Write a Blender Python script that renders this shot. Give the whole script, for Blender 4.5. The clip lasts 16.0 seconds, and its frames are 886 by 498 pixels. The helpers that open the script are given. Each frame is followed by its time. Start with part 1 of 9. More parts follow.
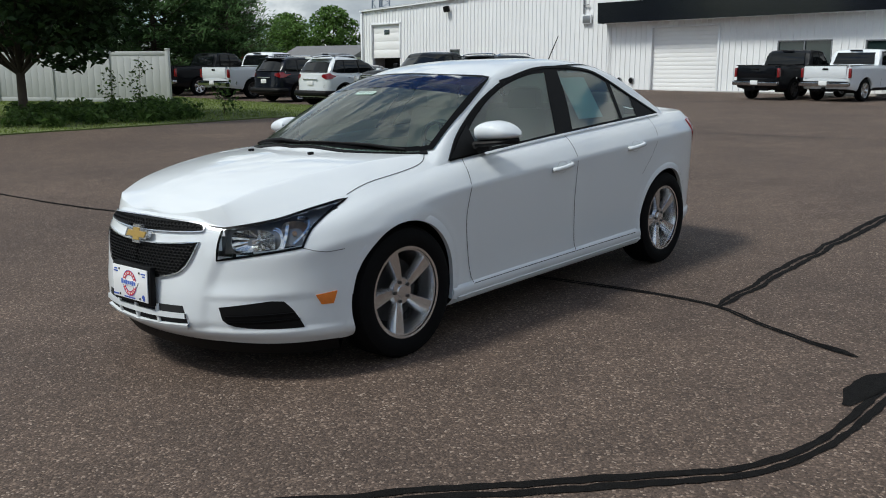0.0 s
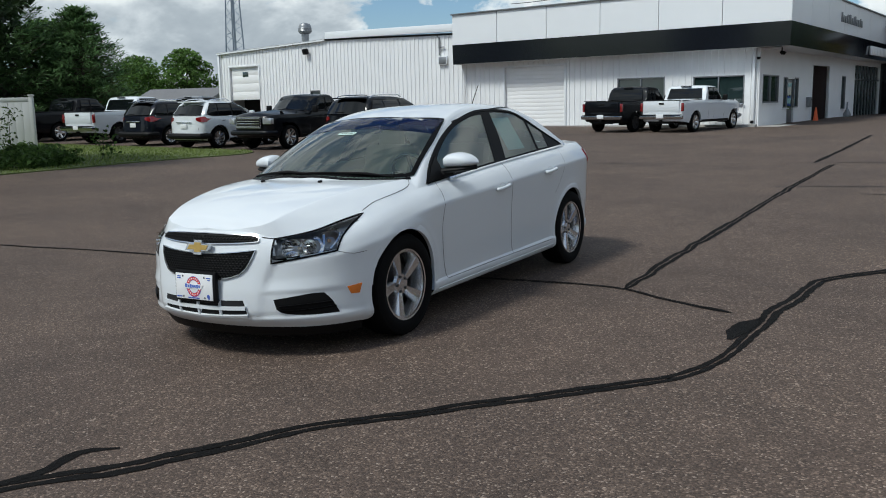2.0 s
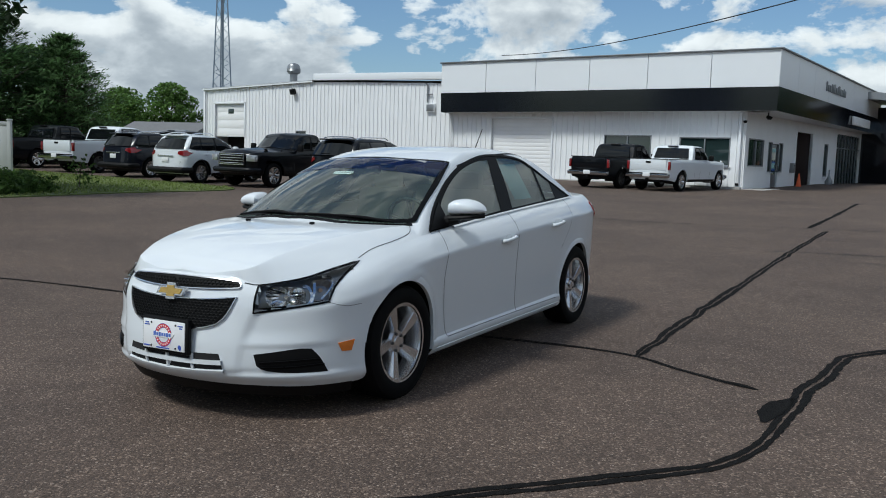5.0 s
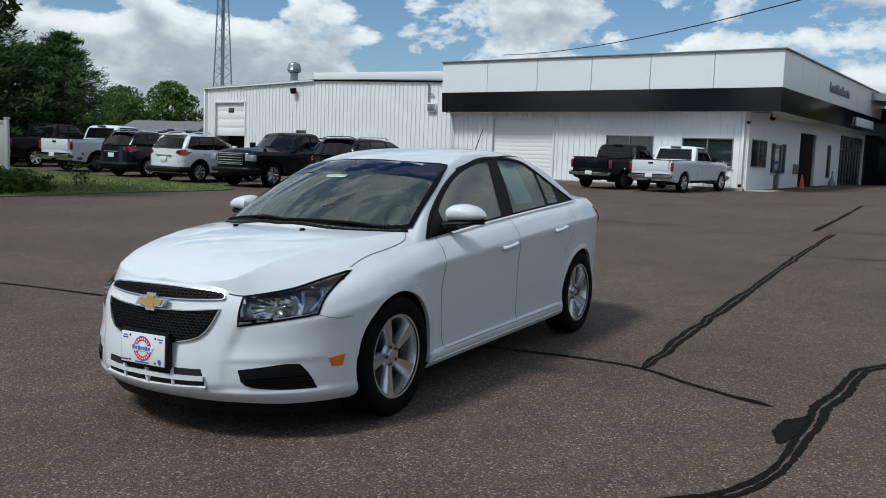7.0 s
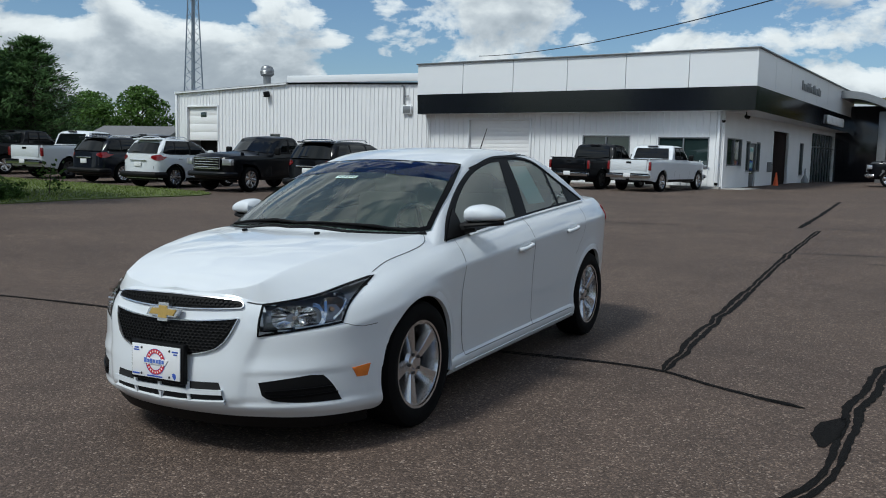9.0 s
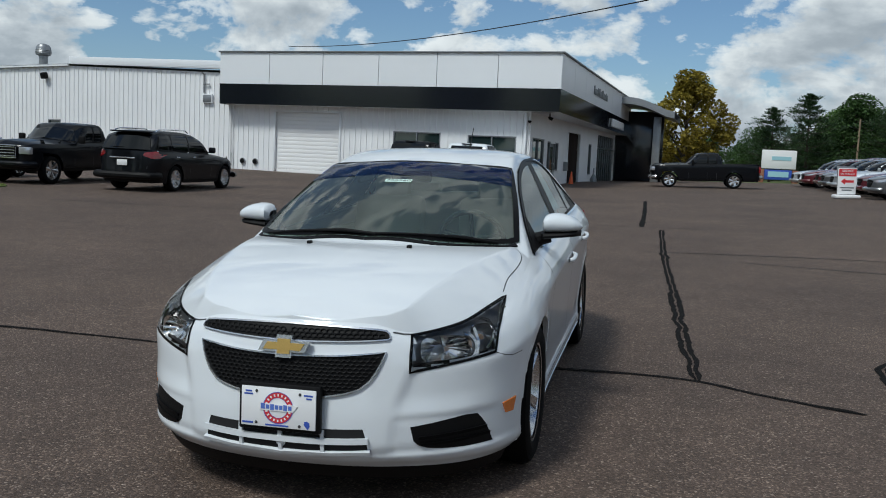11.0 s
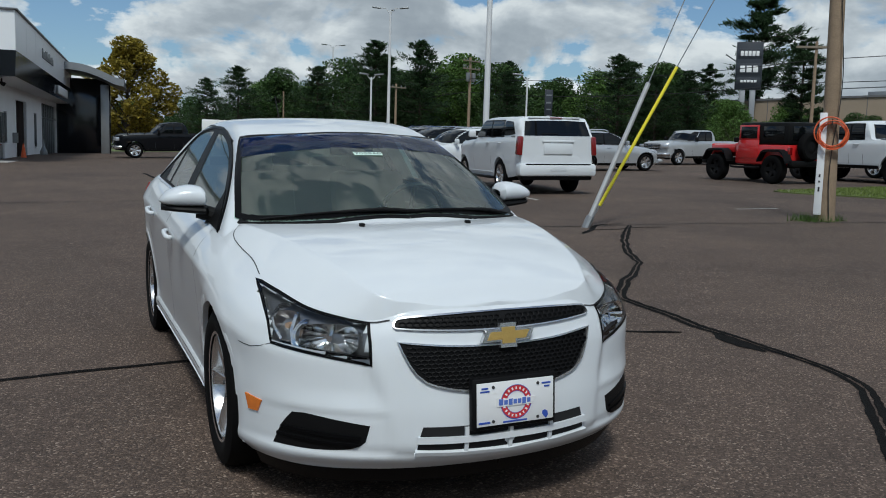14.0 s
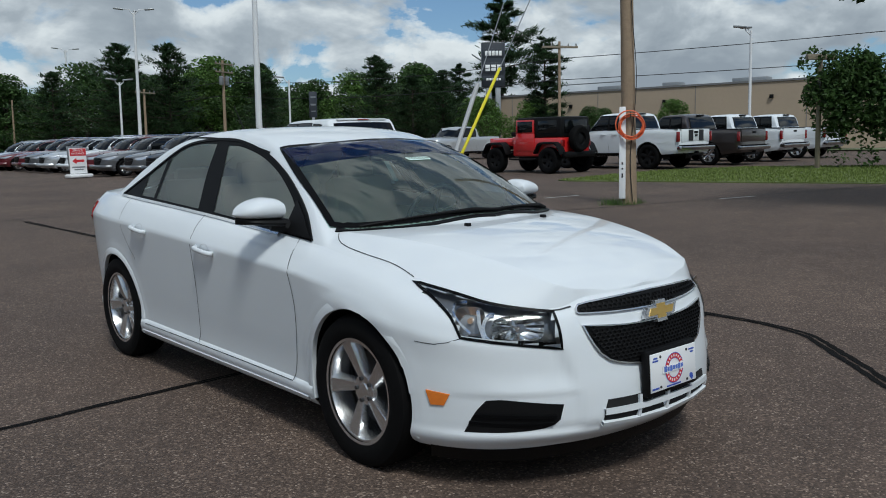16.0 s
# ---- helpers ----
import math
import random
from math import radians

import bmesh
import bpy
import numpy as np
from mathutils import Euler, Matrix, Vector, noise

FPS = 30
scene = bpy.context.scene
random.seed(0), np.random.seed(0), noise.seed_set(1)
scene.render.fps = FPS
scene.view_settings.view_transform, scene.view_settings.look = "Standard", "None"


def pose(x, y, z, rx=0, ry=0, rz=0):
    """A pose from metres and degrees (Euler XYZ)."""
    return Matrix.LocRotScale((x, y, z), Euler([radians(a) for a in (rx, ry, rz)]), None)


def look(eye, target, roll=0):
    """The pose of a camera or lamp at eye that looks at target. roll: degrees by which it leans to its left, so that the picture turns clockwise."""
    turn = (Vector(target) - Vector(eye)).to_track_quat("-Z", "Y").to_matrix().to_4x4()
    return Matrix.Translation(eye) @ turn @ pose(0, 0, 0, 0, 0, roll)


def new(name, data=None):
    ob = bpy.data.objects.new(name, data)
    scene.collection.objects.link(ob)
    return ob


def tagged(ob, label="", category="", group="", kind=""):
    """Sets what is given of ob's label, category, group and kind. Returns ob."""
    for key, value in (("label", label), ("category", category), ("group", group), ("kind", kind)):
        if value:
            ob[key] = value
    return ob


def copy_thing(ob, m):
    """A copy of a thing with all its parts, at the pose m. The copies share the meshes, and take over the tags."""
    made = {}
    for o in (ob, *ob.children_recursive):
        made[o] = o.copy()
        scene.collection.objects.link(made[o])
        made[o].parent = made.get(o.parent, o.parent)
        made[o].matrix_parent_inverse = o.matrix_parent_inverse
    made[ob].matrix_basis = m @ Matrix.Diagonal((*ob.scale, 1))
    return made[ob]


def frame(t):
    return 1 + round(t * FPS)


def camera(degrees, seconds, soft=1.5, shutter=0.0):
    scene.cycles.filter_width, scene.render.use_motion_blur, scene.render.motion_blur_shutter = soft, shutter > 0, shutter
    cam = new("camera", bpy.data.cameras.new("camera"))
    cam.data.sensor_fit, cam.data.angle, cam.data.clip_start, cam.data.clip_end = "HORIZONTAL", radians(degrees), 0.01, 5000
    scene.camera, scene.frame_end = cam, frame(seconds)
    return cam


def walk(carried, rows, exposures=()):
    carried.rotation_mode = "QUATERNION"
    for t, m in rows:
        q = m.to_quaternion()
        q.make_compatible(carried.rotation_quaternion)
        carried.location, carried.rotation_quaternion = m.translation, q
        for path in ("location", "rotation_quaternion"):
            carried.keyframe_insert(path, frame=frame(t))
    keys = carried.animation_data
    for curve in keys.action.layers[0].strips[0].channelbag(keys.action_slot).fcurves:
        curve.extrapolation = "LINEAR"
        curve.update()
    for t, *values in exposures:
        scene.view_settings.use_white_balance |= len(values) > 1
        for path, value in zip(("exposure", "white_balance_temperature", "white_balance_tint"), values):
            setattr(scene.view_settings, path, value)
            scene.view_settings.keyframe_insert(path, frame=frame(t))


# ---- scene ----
cam = camera(54.4, 16.0, soft=1.0)
# the lot under the sedan slopes a little; LEVEL turns its plane into the level world
LEVEL = pose(0, 0, 0, 0.73, -1.25, 0)
PATH = [
    (0, (3.719, -4.314, 1.365), (2.424, -2.841, 0.973), -1.5),
    (0.5, (3.855, -4.736, 1.412), (2.622, -3.205, 1.044), -2.6),
    (1, (3.89, -5.17, 1.433), (2.778, -3.545, 1.083), -2.7),
    (1.5, (3.963, -5.56, 1.419), (2.898, -3.902, 1.079), -2.7),
    (2, (3.915, -5.84, 1.423), (2.882, -4.158, 1.105), -2.6),
    (2.5, (3.879, -5.92, 1.436), (2.876, -4.217, 1.129), -1.5),
    (3, (3.867, -5.921, 1.435), (2.887, -4.201, 1.148), -0.1),
    (3.5, (3.862, -5.859, 1.42), (2.829, -4.166, 1.161), 0.0),
    (4, (3.771, -5.728, 1.402), (2.719, -4.044, 1.159), -0.2),
    (4.5, (3.601, -5.603, 1.396), (2.587, -3.894, 1.172), -0.2),
    (5, (3.494, -5.449, 1.388), (2.501, -3.725, 1.177), 0.4),
    (7.5, (3.376, -5.199, 1.41), (2.381, -3.477, 1.198), 0.6),
    (8, (3.378, -5.188, 1.407), (2.391, -3.462, 1.191), 0.3),
    (8.5, (3.328, -5.168, 1.387), (2.343, -3.44, 1.173), -0.0),
    (9, (3.05, -5.165, 1.387), (2.11, -3.412, 1.181), -0.1),
    (9.5, (2.691, -5.177, 1.406), (1.85, -3.373, 1.203), 0.0),
    (12, (0.329, -5.351, 1.41), (0.236, -3.366, 1.189), 1.7),
    (12.5, (-0.171, -5.261, 1.393), (-0.059, -3.276, 1.171), 1.5),
    (13, (-0.605, -5.151, 1.391), (-0.291, -3.19, 1.152), 1.6),
    (13.5, (-1.009, -5.074, 1.402), (-0.27, -3.231, 1.161), 2.0),
    (14, (-1.443, -4.904, 1.379), (-0.632, -3.094, 1.118), 0.8),
    (14.5, (-1.822, -4.769, 1.379), (-0.788, -3.077, 1.121), 0.4),
    (15, (-2.214, -4.628, 1.406), (-0.987, -3.07, 1.146), -0.4),
    (15.5, (-2.573, -4.417, 1.402), (-1.328, -2.874, 1.141), -1.4),
    (16, (-2.887, -4.287, 1.399), (-1.597, -2.782, 1.138), -1.4),
]
walk(cam, [(t, LEVEL @ look(eye, target, roll)) for t, eye, target, roll in PATH],
     exposures=[(0, 0.42, 6400, 4), (1.5, 0.35, 6250, 3), (3.5, 0.28, 6100, 3), (9.5, 0.16, 6080, 3), (12, 0.03, 6120, 3), (14.5, 0.0, 6080, 3), (16, 0.05, 6060, 3)])

# ---- sky, sun ----
SUN_AZ, SUN_EL = radians(205), radians(54)      # azimuth from +y towards +x
CLOUDY = 0.036
world = bpy.data.worlds.new("sky")
scene.world = world
world.use_nodes = True
wt = world.node_tree
wt.nodes.clear()


def wnode(kind, **values):
    n = wt.nodes.new(kind)
    for key, value in values.items():
        n.inputs[key].default_value = value
    return n


def wmath(op, a, b=None):
    n = wt.nodes.new("ShaderNodeMath")
    n.operation = op
    for i, v in enumerate((a, b)):
        if v is None:
            continue
        if isinstance(v, (int, float)):
            n.inputs[i].default_value = v
        else:
            wt.links.new(v, n.inputs[i])
    return n.outputs[0]


def wramp(value, stops):
    n = wt.nodes.new("ShaderNodeValToRGB")
    while len(n.color_ramp.elements) < len(stops):
        n.color_ramp.elements.new(0.5)
    for e, (p, c) in zip(n.color_ramp.elements, stops):
        e.position, e.color = p, (*c, 1)
    wt.links.new(value, n.inputs[0])
    return n.outputs[0]


sky = wt.nodes.new("ShaderNodeTexSky")
sky.sky_type, sky.sun_disc = "NISHITA", False
sky.sun_elevation, sky.sun_rotation = SUN_EL, SUN_AZ
sky.air_density, sky.dust_density, sky.ozone_density = 1.0, 0.6, 1.5
coord = wt.nodes.new("ShaderNodeTexCoord")
split = wt.nodes.new("ShaderNodeSeparateXYZ")
wt.links.new(coord.outputs["Generated"], split.inputs[0])


# clouds lie in a layer: the direction is met with a plane overhead
height = wmath("ADD", wmath("MAXIMUM", split.outputs[2], 0.0), 0.30)
flat_x, flat_y = wmath("DIVIDE", split.outputs[0], height), wmath("DIVIDE", split.outputs[1], height)


def wnoise(scale, detail, rough, shift, near=1.0, twist=0.15):
    """Cloud stuff at a place of the layer; near under 1 looks at the layer a little nearer, that is higher up."""
    c_ = wt.nodes.new("ShaderNodeCombineXYZ")
    wt.links.new(wmath("ADD", wmath("MULTIPLY", flat_x, near), shift[0]), c_.inputs[0])
    wt.links.new(wmath("ADD", wmath("MULTIPLY", flat_y, near), shift[1]), c_.inputs[1])
    wt.links.new(wmath("MULTIPLY", split.outputs[2], 1.2), c_.inputs[2])
    n = wnode("ShaderNodeTexNoise", Scale=scale, Detail=detail, Roughness=rough, Distortion=twist)
    wt.links.new(c_.outputs[0], n.inputs["Vector"])
    return n.outputs["Fac"]


def wheap(scale, detail, rough, lift):
    """Heaped cloud tops, by direction; lift looks a little higher up."""
    m = wt.nodes.new("ShaderNodeMapping")
    m.inputs["Location"].default_value, m.inputs["Scale"].default_value = (5.2, 0.7, lift), (1.0, 1.0, 1.55)
    wt.links.new(coord.outputs["Generated"], m.inputs[0])
    n = wnode("ShaderNodeTexNoise", Scale=scale, Detail=detail, Roughness=rough, Distortion=0.25)
    wt.links.new(m.outputs[0], n.inputs["Vector"])
    return n.outputs["Fac"]


broad_field = wnoise(0.9, 2.0, 0.5, (7.3, 2.1))
heap, heap_up = wnoise(2.3, 10.0, 0.56, (3.1, 1.4)), wnoise(2.3, 5.0, 0.5, (3.1, 1.4), 0.95)
puff, puff_up = wheap(8.5, 10.0, 0.58, 0.0), wheap(8.5, 6.0, 0.55, 0.030)


def layered(a, b_):
    return wmath("ADD", wmath("ADD", wmath("MULTIPLY", a, 0.42), wmath("MULTIPLY", b_, 0.46)), wmath("MULTIPLY", broad_field, 0.30))


open_top = wmath("SUBTRACT", CLOUDY, wmath("MULTIPLY", wmath("MAXIMUM", wmath("SUBTRACT", split.outputs[2], 0.40), 0.0), 0.13))
dense = wmath("ADD", layered(heap, puff), open_top)
cover = wramp(dense, [(0.575, (0, 0, 0)), (0.592, (0.6, 0.6, 0.6)), (0.62, (1, 1, 1))])
under = wmath("ADD", layered(heap_up, puff_up), open_top)
tint = wramp(under, [(0.54, (8.6, 8.65, 8.7)), (0.59, (7.6, 7.7, 7.8)), (0.63, (5.5, 5.75, 6.1)), (0.67, (4.1, 4.4, 4.8)), (0.74, (3.1, 3.4, 3.85))])
deep = wt.nodes.new("ShaderNodeMix")
deep.data_type, deep.blend_type = "RGBA", "MULTIPLY"
deep.inputs[0].default_value, deep.inputs[7].default_value = 1.0, (0.70, 0.78, 0.88, 1)
wt.links.new(sky.outputs[0], deep.inputs[6])
mix = wt.nodes.new("ShaderNodeMix")
mix.data_type = "RGBA"
wt.links.new(cover, mix.inputs[0])
wt.links.new(deep.outputs[2], mix.inputs[6])
wt.links.new(tint, mix.inputs[7])
back = wnode("ShaderNodeBackground", Strength=0.09)
wt.links.new(mix.outputs[2], back.inputs[0])
wt.links.new(back.outputs[0], wt.nodes.new("ShaderNodeOutputWorld").inputs[0])

sun = new("sun", bpy.data.lights.new("sun", "SUN"))
sun.data.energy, sun.data.angle, sun.data.color = 2.3, radians(12), (1.0, 0.96, 0.91)
sun.matrix_world = look((40 * math.sin(SUN_AZ) * math.cos(SUN_EL), 40 * math.cos(SUN_AZ) * math.cos(SUN_EL), 40 * math.sin(SUN_EL)), (0, 0, 0))

# ---- materials ----
def mat(name, color, rough=0.6, metal=0.0, vary=0.0, scale=4.0, fine=0.0, fine_scale=80.0, bump=0.0, bump_scale=60.0,
        coat=0.0, coat_rough=0.04, spec=0.5, rough_vary=0.0, rand=0.0, emit=None):
    """A principled surface: base colour, with broad and fine variation, relief, and a clear coat."""
    m = bpy.data.materials.new(name)
    m.use_nodes = True
    t = m.node_tree
    p = t.nodes["Principled BSDF"]
    p.inputs["Base Color"].default_value = (*color, 1)
    p.inputs["Roughness"].default_value = rough
    p.inputs["Metallic"].default_value = metal
    p.inputs["Coat Weight"].default_value = coat
    p.inputs["Coat Roughness"].default_value = coat_rough
    p.inputs["Specular IOR Level"].default_value = spec
    tc = t.nodes.new("ShaderNodeTexCoord")

    def noise_at(s, detail=4.0):
        n = t.nodes.new("ShaderNodeTexNoise")
        n.inputs["Scale"].default_value, n.inputs["Detail"].default_value = s, detail
        t.links.new(tc.outputs["Object"], n.inputs["Vector"])
        return n.outputs["Fac"]

    def scaled(sock, by, add):
        n = t.nodes.new("ShaderNodeMath")
        n.operation = "MULTIPLY_ADD"
        t.links.new(sock, n.inputs[0])
        n.inputs[1].default_value, n.inputs[2].default_value = by, add
        return n.outputs[0]

    def product(a, b):
        n = t.nodes.new("ShaderNodeMath")
        n.operation = "MULTIPLY"
        t.links.new(a, n.inputs[0])
        t.links.new(b, n.inputs[1])
        return n.outputs[0]

    gain = None
    if vary:
        gain = scaled(noise_at(scale), 2 * vary, 1 - vary)
    if fine:
        g = scaled(noise_at(fine_scale, 2.0), 2 * fine, 1 - fine)
        gain = product(gain, g) if gain else g
    if rand:
        info = t.nodes.new("ShaderNodeObjectInfo")
        g = scaled(info.outputs["Random"], 2 * rand, 1 - rand)
        gain = product(gain, g) if gain else g
    if gain:
        v = t.nodes.new("ShaderNodeVectorMath")
        v.operation = "SCALE"
        v.inputs[0].default_value = color
        t.links.new(gain, v.inputs["Scale"])
        t.links.new(v.outputs[0], p.inputs["Base Color"])
    if rough_vary:
        t.links.new(scaled(noise_at(scale * 2), 2 * rough_vary, rough - rough_vary), p.inputs["Roughness"])
    if bump:
        b = t.nodes.new("ShaderNodeBump")
        b.inputs["Strength"].default_value, b.inputs["Distance"].default_value = bump, 0.01
        t.links.new(noise_at(bump_scale), b.inputs["Height"])
        t.links.new(b.outputs[0], p.inputs["Normal"])
    if emit:
        p.inputs["Emission Color"].default_value = (*color, 1)
        p.inputs["Emission Strength"].default_value = emit
    return m


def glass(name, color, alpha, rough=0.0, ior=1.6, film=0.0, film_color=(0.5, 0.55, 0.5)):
    """A thin tinted pane: part clear, part glossy by Fresnel; film mixes in flat diffuse colour for haze."""
    m = bpy.data.materials.new(name)
    m.use_nodes = True
    t = m.node_tree
    t.nodes.clear()
    out = t.nodes.new("ShaderNodeOutputMaterial")
    clear = t.nodes.new("ShaderNodeBsdfTransparent")
    clear.inputs[0].default_value = (*[c * alpha for c in color], 1)
    gloss = t.nodes.new("ShaderNodeBsdfGlossy")
    gloss.inputs["Roughness"].default_value = rough
    fres = t.nodes.new("ShaderNodeFresnel")
    fres.inputs[0].default_value = ior
    haze = t.nodes.new("ShaderNodeBsdfDiffuse")
    haze.inputs[0].default_value = (*film_color, 1)
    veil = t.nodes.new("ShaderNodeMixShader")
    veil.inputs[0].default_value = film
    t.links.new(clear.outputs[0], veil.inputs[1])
    t.links.new(haze.outputs[0], veil.inputs[2])
    blend = t.nodes.new("ShaderNodeMixShader")
    t.links.new(fres.outputs[0], blend.inputs[0])
    t.links.new(veil.outputs[0], blend.inputs[1])
    t.links.new(gloss.outputs[0], blend.inputs[2])
    t.links.new(blend.outputs[0], out.inputs[0])
    return m


def asphalt_mat():
    m = bpy.data.materials.new("asphalt")
    m.use_nodes = True
    t = m.node_tree
    p = t.nodes["Principled BSDF"]
    tc = t.nodes.new("ShaderNodeTexCoord")

    def noise_at(s, detail, rough=0.5):
        n = t.nodes.new("ShaderNodeTexNoise")
        n.inputs["Scale"].default_value, n.inputs["Detail"].default_value, n.inputs["Roughness"].default_value = s, detail, rough
        t.links.new(tc.outputs["Object"], n.inputs["Vector"])
        return n.outputs["Fac"]

    def ramp(sock, stops):
        n = t.nodes.new("ShaderNodeValToRGB")
        while len(n.color_ramp.elements) < len(stops):
            n.color_ramp.elements.new(0.5)
        for e, (pos, c) in zip(n.color_ramp.elements, stops):
            e.position, e.color = pos, (*c, 1)
        t.links.new(sock, n.inputs[0])
        return n.outputs[0]

    def mixc(mode, fac, a, b):
        n = t.nodes.new("ShaderNodeMix")
        n.data_type, n.blend_type = "RGBA", mode
        for i, v in ((0, fac), (6, a), (7, b)):
            if isinstance(v, float):
                n.inputs[i].default_value = v
            else:
                t.links.new(v, n.inputs[i])
        return n.outputs[2]

    vor = t.nodes.new("ShaderNodeTexVoronoi")
    vor.inputs["Scale"].default_value = 112.0
    t.links.new(tc.outputs["Object"], vor.inputs["Vector"])
    sep = t.nodes.new("ShaderNodeSeparateColor")
    t.links.new(vor.outputs["Color"], sep.inputs[0])
    stones = ramp(sep.outputs[0], [(0.0, (0.050, 0.0355, 0.029)), (0.45, (0.080, 0.058, 0.0465)), (0.78, (0.108, 0.078, 0.062)), (0.90, (0.155, 0.114, 0.090)), (0.965, (0.215, 0.163, 0.130)), (1.0, (0.30, 0.245, 0.205))])
    grit = ramp(noise_at(60.0, 4.0, 0.7), [(0.3, (0.70, 0.70, 0.70)), (0.7, (1.30, 1.29, 1.28))])
    broad = ramp(noise_at(0.35, 5.0, 0.6), [(0.3, (0.76, 0.745, 0.75)), (0.7, (1.22, 1.19, 1.15))])
    mid = ramp(noise_at(3.0, 5.0, 0.6), [(0.3, (0.86, 0.86, 0.86)), (0.7, (1.12, 1.12, 1.12))])
    col = mixc("MULTIPLY", 1.0, mixc("MULTIPLY", 1.0, mixc("MULTIPLY", 1.0, stones, grit), broad), mid)
    t.links.new(col, p.inputs["Base Color"])
    p.inputs["Roughness"].default_value = 0.82
    p.inputs["Specular IOR Level"].default_value = 0.35
    b = t.nodes.new("ShaderNodeBump")
    b.inputs["Strength"].default_value, b.inputs["Distance"].default_value = 0.55, 0.006
    t.links.new(vor.outputs["Distance"], b.inputs["Height"])
    b.invert = True
    t.links.new(b.outputs[0], p.inputs["Normal"])
    return m


ASPHALT = asphalt_mat()
TAR = mat("crack_sealant", (0.0075, 0.007, 0.0068), 0.85, spec=0.08, vary=0.5, scale=25, bump=0.5, bump_scale=120)
OLD_TAR = mat("worn_sealant", (0.014, 0.012, 0.0115), 0.8, vary=0.5, scale=18, fine=0.5, fine_scale=140)
EARTH = mat("turf_soil", (0.105, 0.132, 0.040), 0.95, vary=0.35, scale=0.8, fine=0.4, fine_scale=30, bump=0.8, bump_scale=30)
PAINT_WHITE = mat("white_car_paint", (0.70, 0.735, 0.765), 0.45, coat=0.9, coat_rough=0.035, spec=0.2, vary=0.012, scale=2.0, bump=0.012, bump_scale=3.0)
PAINT_BLACK = mat("black_car_paint", (0.003, 0.0038, 0.0058), 0.4, coat=0.4, spec=0.1, vary=0.2, scale=3)
PAINT_NAVY = mat("navy_car_paint", (0.005, 0.007, 0.014), 0.4, coat=0.6, spec=0.1, vary=0.2, scale=3)
PAINT_SILVER = mat("silver_car_paint", (0.52, 0.54, 0.56), 0.32, metal=0.5, coat=1.0, vary=0.03)
PAINT_GREY = mat("grey_car_paint", (0.12, 0.125, 0.135), 0.32, metal=0.4, coat=1.0, vary=0.05)
PAINT_RED = mat("red_car_paint", (0.55, 0.016, 0.018), 0.3, coat=1.0, vary=0.05)
PAINT_MAROON = mat("maroon_car_paint", (0.10, 0.010, 0.016), 0.3, coat=1.0, vary=0.1)
PAINT_BRONZE = mat("bronze_car_paint", (0.045, 0.036, 0.034), 0.32, metal=0.4, coat=1.0, vary=0.1)
BLACK_PLASTIC = mat("black_plastic", (0.0045, 0.0045, 0.005), 0.55, spec=0.18, vary=0.2, scale=8, bump=0.08, bump_scale=300)
GLOSS_BLACK = mat("gloss_black_trim", (0.004, 0.004, 0.0045), 0.4, vary=0.2, scale=5, spec=0.06)
GAP = mat("panel_gap_shadow", (0.05, 0.052, 0.056), 0.9)
RUBBER = mat("tyre_rubber", (0.0035, 0.0035, 0.0038), 0.8, spec=0.12, vary=0.25, scale=9, bump=0.1, bump_scale=200)
CHROME = mat("chrome", (0.78, 0.79, 0.80), 0.12, metal=1.0, vary=0.03, scale=6)
BRIGHT_TRIM = mat("bright_trim", (0.62, 0.63, 0.65), 0.22, metal=0.85, vary=0.05, scale=6)
ALLOY = mat("silver_alloy", (0.66, 0.665, 0.675), 0.24, metal=0.92, vary=0.05, scale=12)
BUMPER_CHROME = mat("bumper_chrome", (0.50, 0.51, 0.53), 0.10, metal=1.0, vary=0.06, scale=3)
DARK_ALLOY = mat("brake_metal", (0.07, 0.07, 0.072), 0.5, metal=0.7, vary=0.3, scale=20)
GOLD = mat("gold_emblem_face", (0.62, 0.42, 0.13), 0.38, metal=0.55, vary=0.1, scale=40, bump=0.15, bump_scale=150)
AMBER = mat("amber_reflector", (0.72, 0.19, 0.02), 0.25, vary=0.15, scale=40, coat=1.0)
RED_LENS = mat("red_lamp_lens", (0.20, 0.006, 0.008), 0.2, vary=0.15, scale=20, coat=1.0)
LAMP_HOUSING = mat("lamp_housing", (0.26, 0.265, 0.275), 0.28, metal=0.8, vary=0.2, scale=14)
REFLECTOR = mat("lamp_reflector", (0.88, 0.88, 0.87), 0.16, metal=1.0, vary=0.05, scale=22)
LENS = glass("clear_lens", (0.95, 0.96, 0.97), 0.97, 0.01, 1.4)
# film here: haze and reflected brightness painted into the glass as diffuse colour
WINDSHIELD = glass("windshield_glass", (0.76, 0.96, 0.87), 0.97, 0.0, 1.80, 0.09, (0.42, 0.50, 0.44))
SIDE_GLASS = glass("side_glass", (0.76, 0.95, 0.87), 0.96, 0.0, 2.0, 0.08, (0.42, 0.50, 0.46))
DARK_GLASS = mat("privacy_glass", (0.004, 0.005, 0.006), 0.04, vary=0.1, scale=2, spec=0.4)
CLOTH = mat("beige_upholstery", (0.60, 0.56, 0.46), 0.9, vary=0.08, scale=10, fine=0.1, fine_scale=300)
DASH = mat("dashboard_plastic", (0.05, 0.048, 0.045), 0.8, vary=0.15, scale=6, bump=0.2, bump_scale=250)
PLATE = mat("plate_white", (0.80, 0.81, 0.82), 0.4, vary=0.03, scale=12)
INK_RED = mat("red_print", (0.58, 0.03, 0.04), 0.45, vary=0.05)
INK_BLUE = mat("blue_print", (0.04, 0.09, 0.42), 0.45, vary=0.05)
INK_BLACK = mat("black_print", (0.015, 0.015, 0.018), 0.5, vary=0.1)
